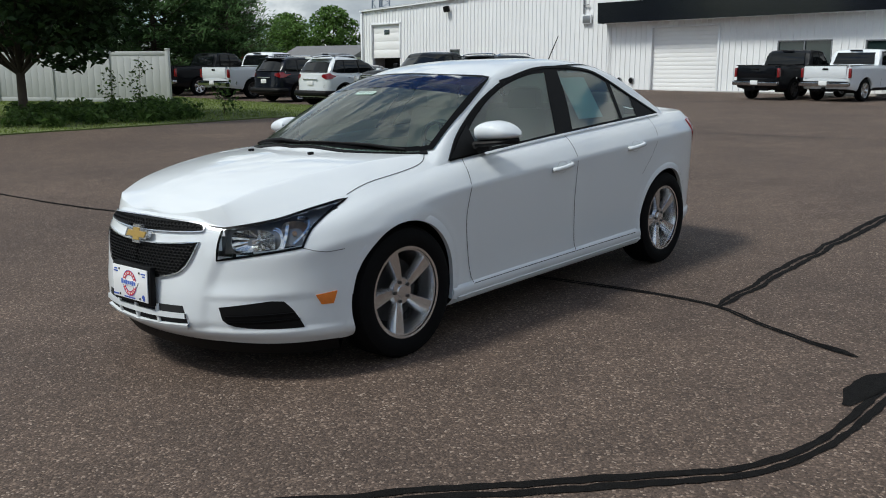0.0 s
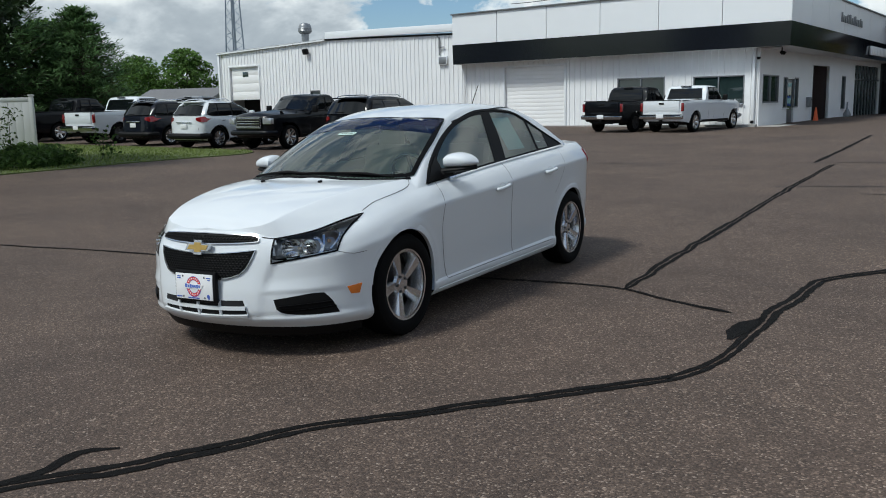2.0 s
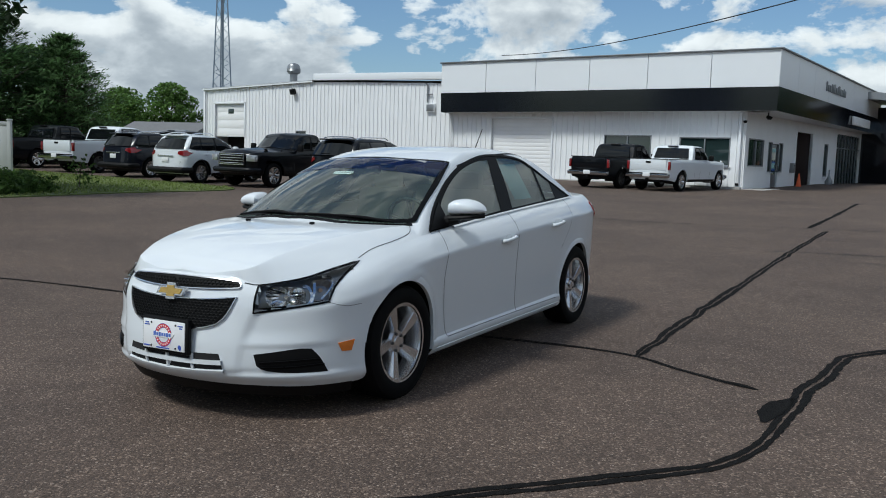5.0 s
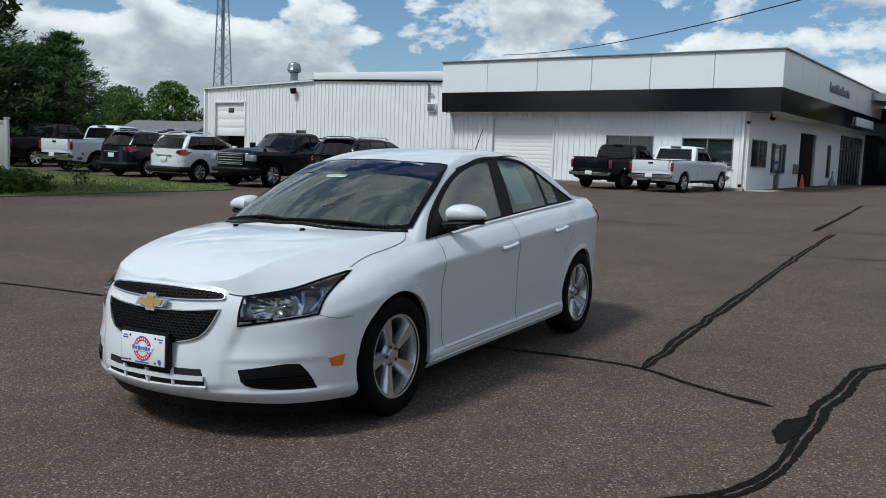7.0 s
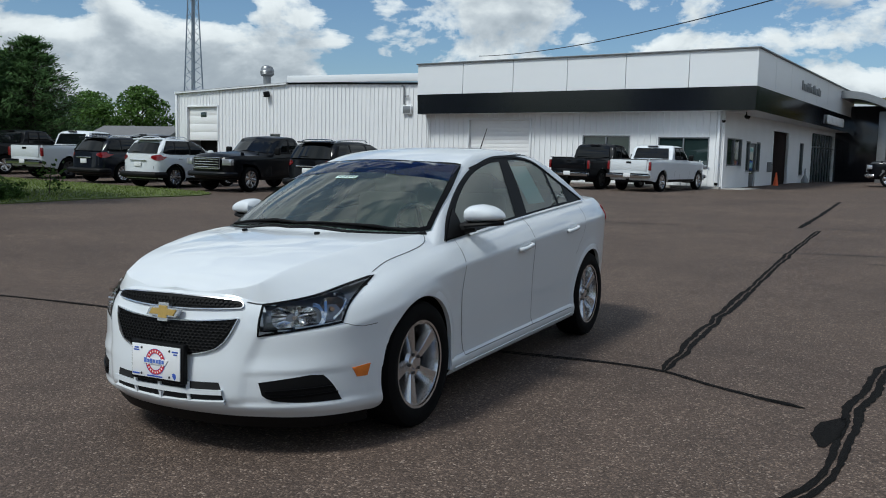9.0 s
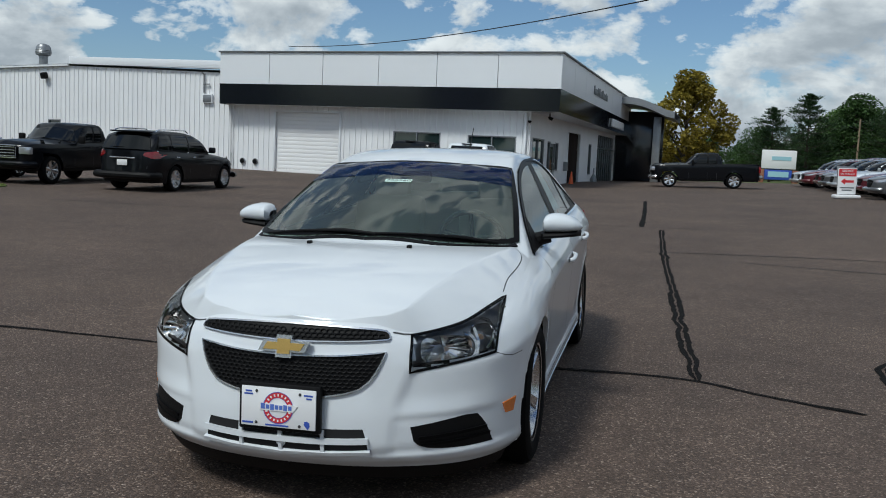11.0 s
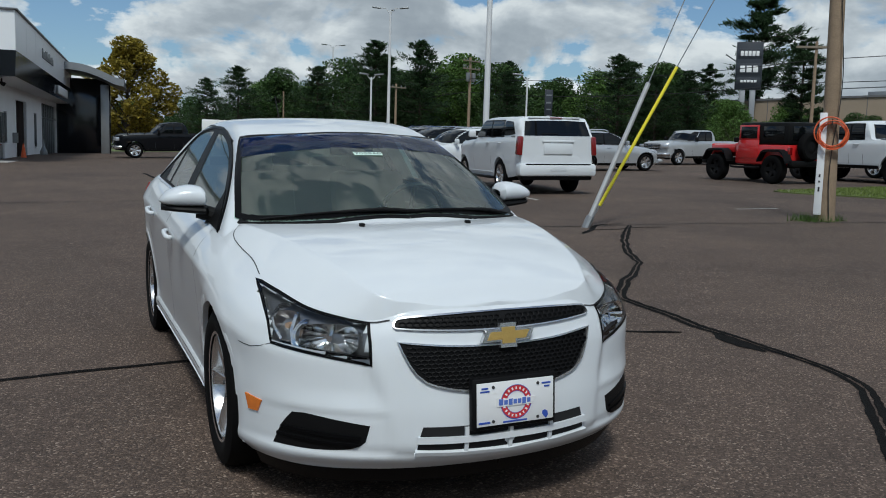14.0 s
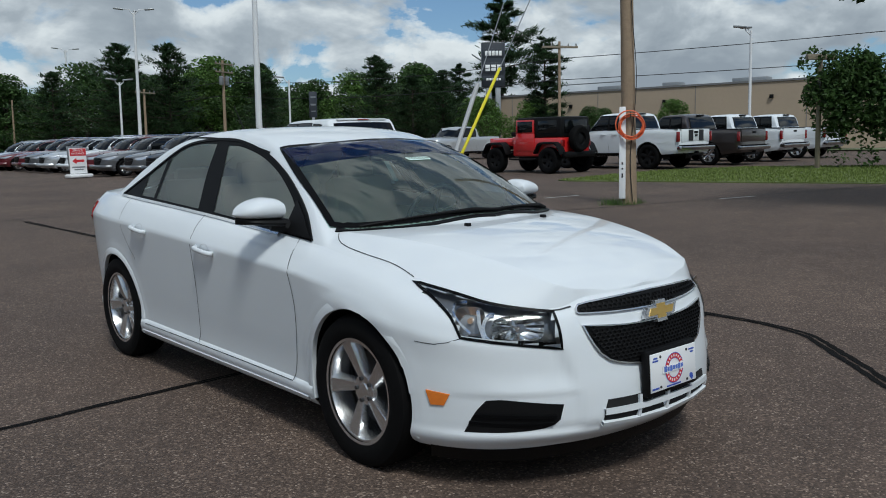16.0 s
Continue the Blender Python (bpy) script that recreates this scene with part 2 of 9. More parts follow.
INK_WHITE = mat("white_print", (0.82, 0.82, 0.82), 0.5, vary=0.03)
STICKER = mat("pale_green_sticker", (0.62, 0.80, 0.72), 0.6, vary=0.05, scale=30)
PAPER = mat("pale_window_sheet", (0.70, 0.88, 0.90), 0.6, vary=0.08, scale=12)
STEEL_WHITE = mat("white_ribbed_steel", (0.83, 0.84, 0.85), 0.45, vary=0.05, scale=0.7, fine=0.03, fine_scale=12)
PANEL_WHITE = mat("white_composite_panel", (0.80, 0.82, 0.84), 0.32, vary=0.03, scale=0.6)
PANEL_BLACK = mat("black_composite_panel", (0.010, 0.012, 0.017), 0.12, vary=0.3, scale=0.5, spec=0.6)
SOFFIT = mat("white_soffit", (0.7, 0.71, 0.72), 0.6, vary=0.04)
WALL_WHITE = mat("white_painted_wall", (0.80, 0.81, 0.82), 0.6, vary=0.06, scale=1.2, fine=0.03, fine_scale=40)
DOOR_WHITE = mat("white_sectional_door", (0.86, 0.86, 0.86), 0.45, vary=0.04, scale=1.0)
FRAME_ALU = mat("grey_aluminium_frame", (0.22, 0.23, 0.24), 0.4, metal=0.6, vary=0.1, scale=3)
OFFICE_GLASS = mat("office_window_glass", (0.02, 0.035, 0.035), 0.04, vary=0.3, scale=0.8, spec=0.8)
DARK_INSIDE = mat("dark_interior", (0.006, 0.006, 0.007), 0.9, vary=0.3)
GALV = mat("galvanised_steel", (0.30, 0.31, 0.32), 0.42, metal=0.7, vary=0.12, scale=5)
POLE_WHITE = mat("white_steel_pole", (0.66, 0.67, 0.68), 0.4, vary=0.05, scale=3)
TOWER_STEEL = mat("blue_grey_tower_steel", (0.20, 0.24, 0.30), 0.6, metal=0.3, vary=0.15, scale=2)
VINYL = mat("pale_grey_vinyl", (0.46, 0.47, 0.465), 0.45, vary=0.05, scale=2, fine=0.02)
CONCRETE = mat("concrete", (0.36, 0.35, 0.33), 0.85, vary=0.15, scale=2, fine=0.1, fine_scale=60, bump=0.3)
WOOD_POLE = mat("weathered_pole_wood", (0.27, 0.20, 0.135), 0.85, vary=0.3, scale=6, fine=0.25, fine_scale=50, bump=0.7, bump_scale=40)
POST_WOOD = mat("grey_post_wood", (0.20, 0.17, 0.125), 0.85, vary=0.25, scale=8, bump=0.4)
ORANGE = mat("orange_conduit", (0.72, 0.13, 0.045), 0.5, vary=0.15, scale=20)
YELLOW = mat("yellow_guy_guard", (0.80, 0.70, 0.03), 0.45, vary=0.08, scale=6)
GUARD_GREY = mat("weathered_pipe_guard", (0.42, 0.43, 0.44), 0.6, metal=0.2, vary=0.2, scale=8, fine=0.1)
CABLE = mat("black_cable", (0.015, 0.015, 0.015), 0.6, vary=0.1)
CONE = mat("orange_cone_plastic", (0.75, 0.12, 0.03), 0.55, vary=0.1)
TAN_WALL = mat("tan_concrete_wall", (0.36, 0.285, 0.21), 0.85, vary=0.08, scale=0.3, fine=0.05, fine_scale=4)
ROOF_GREY = mat("grey_shingle_roof", (0.16, 0.16, 0.165), 0.85, vary=0.15, scale=2, fine=0.2, fine_scale=30)
SIGN_DARK = mat("dark_sign_face", (0.03, 0.035, 0.045), 0.35, vary=0.1)
LINE_PAINT = mat("worn_line_paint", (0.42, 0.42, 0.40), 0.8, vary=0.35, scale=5, fine=0.4, fine_scale=60)
BARK = mat("bark", (0.07, 0.055, 0.042), 0.95, vary=0.3, scale=8, bump=0.8, bump_scale=30)


def leaf_mat(name, color, spread):
    m = mat(name, color, 0.6, spec=0.25)
    t = m.node_tree
    p = t.nodes["Principled BSDF"]
    g = t.nodes.new("ShaderNodeNewGeometry")
    r = t.nodes.new("ShaderNodeValToRGB")
    dark = [c * (1 - spread) for c in color]
    pale = [min(1, c * (1 + 1.3 * spread)) for c in color]
    r.color_ramp.elements[0].color, r.color_ramp.elements[1].color = (*dark, 1), (*pale, 1)
    t.links.new(g.outputs["Random Per Island"], r.inputs[0])
    t.links.new(r.outputs[0], p.inputs["Base Color"])
    tr = t.nodes.new("ShaderNodeBsdfTranslucent")
    t.links.new(r.outputs[0], tr.inputs[0])
    blend = t.nodes.new("ShaderNodeMixShader")
    blend.inputs[0].default_value = 0.4
    out = t.nodes["Material Output"]
    t.links.new(p.outputs[0], blend.inputs[1])
    t.links.new(tr.outputs[0], blend.inputs[2])
    t.links.new(blend.outputs[0], out.inputs[0])
    return m


LEAF = leaf_mat("broad_leaves", (0.098, 0.172, 0.042), 0.5)
LEAF_DARK = leaf_mat("dark_leaves", (0.054, 0.098, 0.030), 0.6)
NEEDLE = leaf_mat("pine_needles", (0.098, 0.172, 0.068), 0.6)
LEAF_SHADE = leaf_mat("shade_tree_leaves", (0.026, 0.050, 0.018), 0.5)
NEEDLE_DARK = leaf_mat("dark_pine_needles", (0.044, 0.078, 0.036), 0.6)
LEAF_AUTUMN = leaf_mat("turning_leaves", (0.24, 0.19, 0.03), 0.55)
GRASS = leaf_mat("grass_blades", (0.165, 0.215, 0.055), 0.35)
WEED = leaf_mat("weed_leaves", (0.07, 0.12, 0.03), 0.5)

# ---- building blocks ----
from mathutils.bvhtree import BVHTree
from mathutils.geometry import delaunay_2d_cdt


class Shape:
    """Vertices and faces gathered for one mesh."""

    def __init__(self):
        self.v, self.f = [], []

    def add(self, verts, faces):
        n = len(self.v)
        self.v.extend(tuple(p) for p in verts)
        self.f.extend(tuple(i + n for i in face) for face in faces)
        return self

    def box(self, c, s, m=None, bev=0.0):
        """A box of size s round c, its edges chamfered by bev, turned by m."""
        hx, hy, hz = s[0] / 2, s[1] / 2, s[2] / 2
        if bev <= 0:
            v = [Vector((x * hx, y * hy, z * hz)) for x in (-1, 1) for y in (-1, 1) for z in (-1, 1)]
            f = [(0, 1, 3, 2), (4, 6, 7, 5), (0, 4, 5, 1), (2, 3, 7, 6), (0, 2, 6, 4), (1, 5, 7, 3)]
        else:
            b = min(bev, hx * 0.9, hy * 0.9, hz * 0.9)
            bm = bmesh.new()
            bmesh.ops.create_cube(bm, size=1.0)
            for p in bm.verts:
                p.co = (p.co.x * s[0], p.co.y * s[1], p.co.z * s[2])
            bmesh.ops.bevel(bm, geom=bm.edges[:], offset=b, segments=2, profile=0.5, affect="EDGES")
            bm.verts.index_update()
            v = [p.co.copy() for p in bm.verts]
            f = [tuple(q.index for q in face.verts) for face in bm.faces]
            bm.free()
        if m is not None:
            v = [m @ p for p in v]
        return self.add([p + Vector(c) for p in v], f)

    def tube(self, pts, r, n=10, caps=True, r_end=None):
        """A round bar along points; r may taper to r_end."""
        pts = [Vector(p) for p in pts]
        base, rows = len(self.v), []
        side = None
        for i, p in enumerate(pts):
            d = (pts[min(i + 1, len(pts) - 1)] - pts[max(i - 1, 0)]).normalized()
            if side is None:
                side = d.orthogonal().normalized()
            side = (side - d * side.dot(d)).normalized()
            up_ = d.cross(side)
            rr = r if r_end is None else r + (r_end - r) * i / max(1, len(pts) - 1)
            rows.append([p + (side * math.cos(a) + up_ * math.sin(a)) * rr for a in [2 * math.pi * k / n for k in range(n)]])
        v = [q for row in rows for q in row]
        f = [(i * n + k, i * n + (k + 1) % n, (i + 1) * n + (k + 1) % n, (i + 1) * n + k) for i in range(len(rows) - 1) for k in range(n)]
        if caps:
            f += [tuple(range(n - 1, -1, -1)), tuple((len(rows) - 1) * n + k for k in range(n))]
        return self.add(v, f)

    def lathe(self, prof, n=32, m=None, closed=False):
        """Turns (radius, along) points round the x axis."""
        v = [Vector((a, r * math.cos(t), r * math.sin(t))) for r, a in prof for t in [2 * math.pi * k / n for k in range(n)]]
        rows = len(prof)
        last = rows if closed else rows - 1
        f = [(i * n + k, ((i + 1) % rows) * n + k, ((i + 1) % rows) * n + (k + 1) % n, i * n + (k + 1) % n) for i in range(last) for k in range(n)]
        if m is not None:
            v = [m @ p for p in v]
        return self.add(v, f)

    def prism(self, outline, lift, m=None):
        """An outline in x, y raised by lift in z."""
        n = len(outline)
        v = [Vector((x, y, 0)) for x, y in outline] + [Vector((x, y, lift)) for x, y in outline]
        f = [tuple(range(n - 1, -1, -1)), tuple(range(n, 2 * n))] + [(i, (i + 1) % n, n + (i + 1) % n, n + i) for i in range(n)]
        if m is not None:
            v = [m @ p for p in v]
        return self.add(v, f)

    def grid(self, rows):
        n = len(rows[0])
        return self.add([p for r in rows for p in r], [(i * n + k, i * n + k + 1, (i + 1) * n + k + 1, (i + 1) * n + k) for i in range(len(rows) - 1) for k in range(n - 1)])

    def moved(self, m):
        self.v = [tuple(m @ Vector(p)) for p in self.v]
        return self

    def mirrored(self):
        """Adds the mirror image across x = 0."""
        n = len(self.v)
        self.v += [(-x, y, z) for x, y, z in self.v]
        self.f += [tuple(i + n for i in reversed(face)) for face in self.f]
        return self


def flipped(shape):
    s = Shape()
    s.v = [(-x, y, z) for x, y, z in shape.v]
    s.f = [tuple(reversed(face)) for face in shape.f]
    return s


def mesh_of(name, shape, material, smooth=0.0):
    """smooth: the angle in degrees under which edges are shaded round."""
    me = bpy.data.meshes.new(name)
    me.from_pydata(shape.v, [], shape.f)
    me.materials.append(material)
    me.validate()
    if smooth:
        me.shade_smooth()
        if smooth < 180:
            me.set_sharp_from_angle(angle=radians(smooth))
    return me


def part(name, shape, material, parent=None, label="", smooth=35.0, at=None):
    ob = new(name, mesh_of(name, shape, material, smooth))
    if at is not None:
        ob.matrix_basis = at
    if parent is not None:
        ob.parent = parent
    return tagged(ob, label)


def thing(name, label, category, at=None, group="", kind=""):
    ob = new(name)
    if at is not None:
        ob.matrix_basis = at
    return tagged(ob, label, category, group, kind)


def solid(name, shape, material, label, category, at=None, group="", kind="", smooth=35.0):
    return tagged(part(name, shape, material, None, label, smooth, at), label, category, group, kind)


def spline(points):
    """A smooth function through (t, value) points, level beyond its ends."""
    ts, vs = [np.array(c, float) for c in zip(*points)]
    d = np.diff(vs) / np.diff(ts)
    m = np.r_[d[0], np.where(d[1:] * d[:-1] > 0, 2 * d[1:] * d[:-1] / np.where(np.abs(d[1:] + d[:-1]) < 1e-9, 1, d[1:] + d[:-1]), 0), d[-1]]

    def f(t):
        t = min(max(t, ts[0]), ts[-1])
        i = min(int(np.searchsorted(ts, t, side="right")) - 1, len(d) - 1)
        i = max(i, 0)
        h = ts[i + 1] - ts[i]
        u = (t - ts[i]) / h
        return float(vs[i] * (1 + 2 * u) * (1 - u) ** 2 + m[i] * h * u * (1 - u) ** 2 + vs[i + 1] * u * u * (3 - 2 * u) + m[i + 1] * h * u * u * (u - 1))
    return f


def inside(poly, x, y):
    hit = False
    for (x0, y0), (x1, y1) in zip(poly, poly[1:] + poly[:1]):
        if (y0 > y) != (y1 > y) and x < (x1 - x0) * (y - y0) / (y1 - y0) + x0:
            hit = not hit
    return hit


def curve2(points, step=0.02, closed=False, tight=0.0):
    """A smooth line through points, sampled every step. tight 1 keeps it straight."""
    pts = [Vector((*p, 0)) if len(p) == 2 else Vector(p) for p in points]
    n, out = len(pts), []
    for i in range(n if closed else n - 1):
        p1, p2 = pts[i], pts[(i + 1) % n]
        p0 = pts[i - 1] if closed or i else p1 - (p2 - p1)
        p3 = pts[(i + 2) % n] if closed or i < n - 2 else p2 + (p2 - p1)
        k = max(1, int((p2 - p1).length / step))
        m1, m2 = (p2 - p0) * 0.5 * (1 - tight) + (p2 - p1) * tight, (p3 - p1) * 0.5 * (1 - tight) + (p2 - p1) * tight
        for j in range(k):
            u = j / k
            out.append(p1 * ((1 + 2 * u) * (1 - u) ** 2) + m1 * (u * (1 - u) ** 2) + p2 * (u * u * (3 - 2 * u)) + m2 * (u * u * (u - 1)))
    if not closed:
        out.append(pts[-1])
    return [tuple(p)[:len(points[0])] for p in out]


def lot(x, y):
    """The height of the ground."""
    x, y = min(max(x, -32.0), 40.0), min(max(y, -25.0), 48.0)
    s = (-x - 3) / 1.5
    return 0.0218 * x + 0.0127 * y + 0.030 * 1.5 * (math.log1p(math.exp(s)) if s < 30 else s)


def on_lot(x, y, turn=0.0, lift=0.0, roll_with=True):
    """A pose on the ground, heading turn degrees from +y, leaning with the slope."""
    e = 1.0
    if not roll_with:
        return pose(x, y, lot(x, y) + lift, 0, 0, turn)
    nx, ny = -(lot(x + e, y) - lot(x - e, y)) / (2 * e), -(lot(x, y + e) - lot(x, y - e)) / (2 * e)
    q = Vector((0, 0, 1)).rotation_difference(Vector((nx, ny, 1)).normalized())
    return Matrix.Translation((x, y, lot(x, y) + lift)) @ q.to_matrix().to_4x4() @ pose(0, 0, 0, 0, 0, turn)

# ---- ground ----
def sheet(name, xs, ys, lift, material, label, category):
    s = Shape()
    s.grid([[(x, y, lot(x, y) + lift) for x in xs] for y in ys])
    s.f = [tuple(reversed(f)) for f in s.f]
    ob = solid(name, s, material, label, category, kind="structure", smooth=180)
    return ob


far_steps = [60, 75, 95, 130, 200, 350, 700, 1500, 3000]
sheet("ground", [-a for a in reversed(far_steps)] + list(range(-56, 57, 4)) + far_steps, [-a for a in reversed(far_steps)] + list(range(-56, 57, 4)) + far_steps,
      -0.05, EARTH, "rough green turf reaching the horizon", "ground")
sheet("parking_lot", [-40 + 1.0 * i for i in range(103)], [-40 + 1.0 * i for i in range(113)], 0.0, ASPHALT, "worn brown-grey asphalt with light stone flecks", "parking lot")


def seal_strip(points, width, material=None, label="black tar sealant over a pavement crack", ragged=0.3, lift=0.004, seed=1, split_line=False):
    """A ragged strip of tar along a crack."""
    rng = random.Random(seed)
    line = curve2(points, 0.05)
    s = Shape()
    runs = [(-0.5, -0.08), (0.08, 0.5)] if split_line else [(-0.5, 0.5)]
    offs = [[rng.uniform(-1, 1) for _ in range(len(line) + 4)] for _ in range(4)]
    for r, (a, b) in enumerate(runs):
        left, right = [], []
        for i, (x, y) in enumerate(line):
            x0, y0 = line[max(i - 1, 0)]
            x1, y1 = line[min(i + 1, len(line) - 1)]
            d = math.hypot(x1 - x0, y1 - y0) or 1
            nx, ny = -(y1 - y0) / d, (x1 - x0) / d
            slow = 0.5 + 0.5 * math.sin(i * 0.11 + seed) * math.sin(i * 0.043 + 2 * seed)
            wob = (noise.noise((i * 0.12, seed, 0)) * 0.35) * width
            ends = min(1.0, 0.25 + min(i, len(line) - 1 - i) * 0.25)
            w = width * (0.75 + 0.5 * slow) * ends
            wa = w * (a + ragged * 0.22 * offs[2 * r][i]) + wob
            wb = w * (b + ragged * 0.22 * offs[2 * r + 1][i]) + wob
            left.append((x + nx * wa, y + ny * wa))
            right.append((x + nx * wb, y + ny * wb))
        s.grid([[(x, y, lot(x, y) + lift) for x, y in right], [(x, y, lot(x, y) + lift) for x, y in left]])
    return solid("crack_sealant", s, material or TAR, label, "crack", kind="structure", smooth=0)


seal_strip([(0.30, -4.6), (0.74, -3.88), (0.99, -3.57), (1.38, -2.95), (1.93, -2.35), (2.24, -2.04), (2.50, -1.75), (2.72, -1.45), (2.82, -1.0), (2.84, -0.38), (2.89, 0.3), (2.96, 0.9), (3.03, 1.25), (3.51, 1.85), (4.37, 2.81), (5.14, 4.1), (6.3, 5.68), (6.9, 6.4)], 0.10, seed=2, split_line=True)
seal_strip([(0.50, -4.25), (0.66, -3.86), (0.62, -3.62), (0.75, -3.5)], 0.06, seed=5)
seal_strip([(2.75, -0.74), (2.74, -0.55), (2.76, -0.38), (2.82, -0.17)], 0.13, seed=6, label="spilled patch of tar beside a crack")
seal_strip([(-16, -0.9), (-9, -0.25), (-5.81, 0.0), (-4.52, 0.2), (-3.45, 0.29), (-2.68, 0.28), (-1.9, 0.25), (-1.3, 0.31), (-0.64, 0.35), (0.1, 0.40), (0.66, 0.43), (1.16, 0.47), (1.7, 0.4), (2.08, 0.17), (2.57, -0.08)], 0.05, seed=3, split_line=True)
seal_strip([(2.36, 0.03), (2.46, -0.02), (2.60, -0.09)], 0.085, seed=12)
seal_strip([(1.7, 0.4), (1.66, 1.92), (1.64, 4.15), (1.59, 8.07), (1.6, 12.9)], 0.10, seed=4, split_line=True)
seal_strip([(-12.0, 11.4), (-7.97, 12.17), (-5.97, 12.77), (-3.52, 13.2), (-1.63, 13.15), (1.19, 13.43), (2.6, 13.4)], 0.06, OLD_TAR, seed=7)
seal_strip([(1.19, 13.43), (1.22, 18.0), (1.19, 25.3)], 0.11, seed=8)
seal_strip([(1.2, 8.3), (1.69, 8.44), (2.85, 8.51), (4.71, 8.47), (5.9, 7.7)], 0.05, OLD_TAR, seed=9)
seal_strip([(2.6, 7.5), (3.96, 7.03), (5.29, 6.62), (6.2, 6.46), (6.98, 6.42), (8.52, 6.2), (10.1, 5.79), (14.2, 5.0), (19, 3.9)], 0.05, OLD_TAR, seed=10)
seal_strip([(5.45, 5.55), (5.85, 5.95), (6.05, 6.2), (6.4, 6.55), (6.9, 6.62)], 0.07, seed=13)
seal_strip([(5.9, 6.0), (6.35, 5.92), (6.8, 6.05), (7.3, 5.95)], 0.055, seed=14)

# ---- car bodies ----
class Body:
    """A closed car body from a few plan and height curves. The car faces -y; x is its half width."""

    def __init__(self, width, front, rear, low, edge, centre, inset, wind, back, roof, corner=(-1.35, 3.0, 2.0), tail=(1.55, 3.2, 2.0),
                 arches=(), arch_r=0.37, flare=0.016, sweep=(0.36, 0.25, 0.73), fat=(3.4, 1.8), crown=2.3):
        self.W, self.F, self.R, self.low, self.edge, self.centre = spline(width), spline(front), spline(rear), spline(low), spline(edge), spline(centre)
        self.I = spline(inset)
        self.wind, self.back, self.roof = spline(wind), spline(back), spline(roof)
        self.w_low, self.b_low = (wind[0], wind[1]), (back[-2], back[-1])
        self.corner, self.tail, self.arches, self.arch_r, self.sweep, self.fat, self.crown = corner, tail, arches, arch_r, sweep, fat, crown
        self.flare = flare
        self.y0, self.y1 = front[-1][1], rear[-1][1]

    def ring(self, s, k):
        """s: 0 the nose's middle, 1 the end of its corner, 2 the start of the tail's corner, 3 the tail's middle; k: 0 the bottom, 1 the shoulder."""
        (yc, p, q), (yr, pr, qr) = self.corner, self.tail
        for again in range(2):
            z_ref = 0.62 if not again else z
            if s <= 1:
                a = s * math.pi / 2
                y = yc - (yc - self.F(z_ref)) * max(math.cos(a), 0) ** (2 / p)
                side = math.sin(a) ** (2 / q)
            elif s <= 2:
                y, side = yc + (yr - yc) * (s - 1), 1.0
            else:
                a = (s - 2) * math.pi / 2
                y = yr + (self.R(z_ref) - yr) * math.sin(a) ** (2 / pr)
                side = max(math.cos(a), 0) ** (2 / qr)
            if not again:
                y_nom = y
                z = self.low(y_nom) + k * (self.edge(y_nom) - self.low(y_nom))
        x = self.W(y) * self.I(k) * side
        for ya, za in self.arches:
            r = math.hypot(y - ya, z - za)
            x += self.flare * math.exp(-((r - self.arch_r - 0.015) / 0.035) ** 2) * min(1.0, side) * (1 if k < 0.9 else 0.3)
        return Vector((x, y, z))

    def flank(self, f, y, xe, ze):
        """The cabin's side, seen from the front."""
        n, m = self.fat
        return ze + (self.roof(y) - ze) * max(1 - f ** n, 0) ** (1 / m)

    def top(self, x, y, xe, ze):
        f = min(abs(x) / xe, 1.0) if xe > 1e-6 else 1.0
        hood = ze + (self.centre(y) - ze) * (1 - f ** self.crown)
        fr, rr, ref = self.sweep

        def along(curve, low, yy, start):
            (ya, za), (yb, zb) = low
            if (start and yy < ya) or (not start and yy > yb):
                return (za if start else zb) + (yy - (ya if start else yb)) * (zb - za) / (yb - ya)
            return curve(yy)

        xs = min(abs(x) / ref, 1.25) ** 2
        shell = min(along(self.wind, self.w_low, y - fr * xs, True), along(self.back, self.b_low, y + rr * xs, False)) - 0.03 * xs
        sides = self.flank(f, y, xe, ze)
        if shell <= hood - 0.15:
            return hood
        h = 0.02
        d = max(h - abs(sides - shell), 0) / h
        cab = min(sides, shell) - h * d * d * 0.25
        return max(hood, cab)

    def build(self, ns=(34, 96, 20), nk=20, nt=30, cut=True):
        n, m = self.fat
        stations = [i / ns[0] for i in range(ns[0])] + [1 + i / ns[1] for i in range(ns[1])] + [2 + i / ns[2] for i in range(ns[2] + 1)]
        rows = []
        for s in stations:
            row = [self.ring(s, k / nk) for k in range(nk + 1)]
            e = row[-1]
            for j in range(1, nt + 1):
                a = j / nt * math.pi / 2
                x = e.x * max(math.cos(a), 0) ** (2 / n)
                row.append(Vector((x, e.y, self.top(x, e.y, max(e.x, 1e-4), e.z))))
            rows.append(row)
        w = nk + nt + 1
        verts = [p for r in rows for p in r]
        faces = []
        for i in range(len(rows) - 1):
            for k in range(w - 1):
                faces.append((i * w + k, (i + 1) * w + k, (i + 1) * w + k + 1, i * w + k + 1))
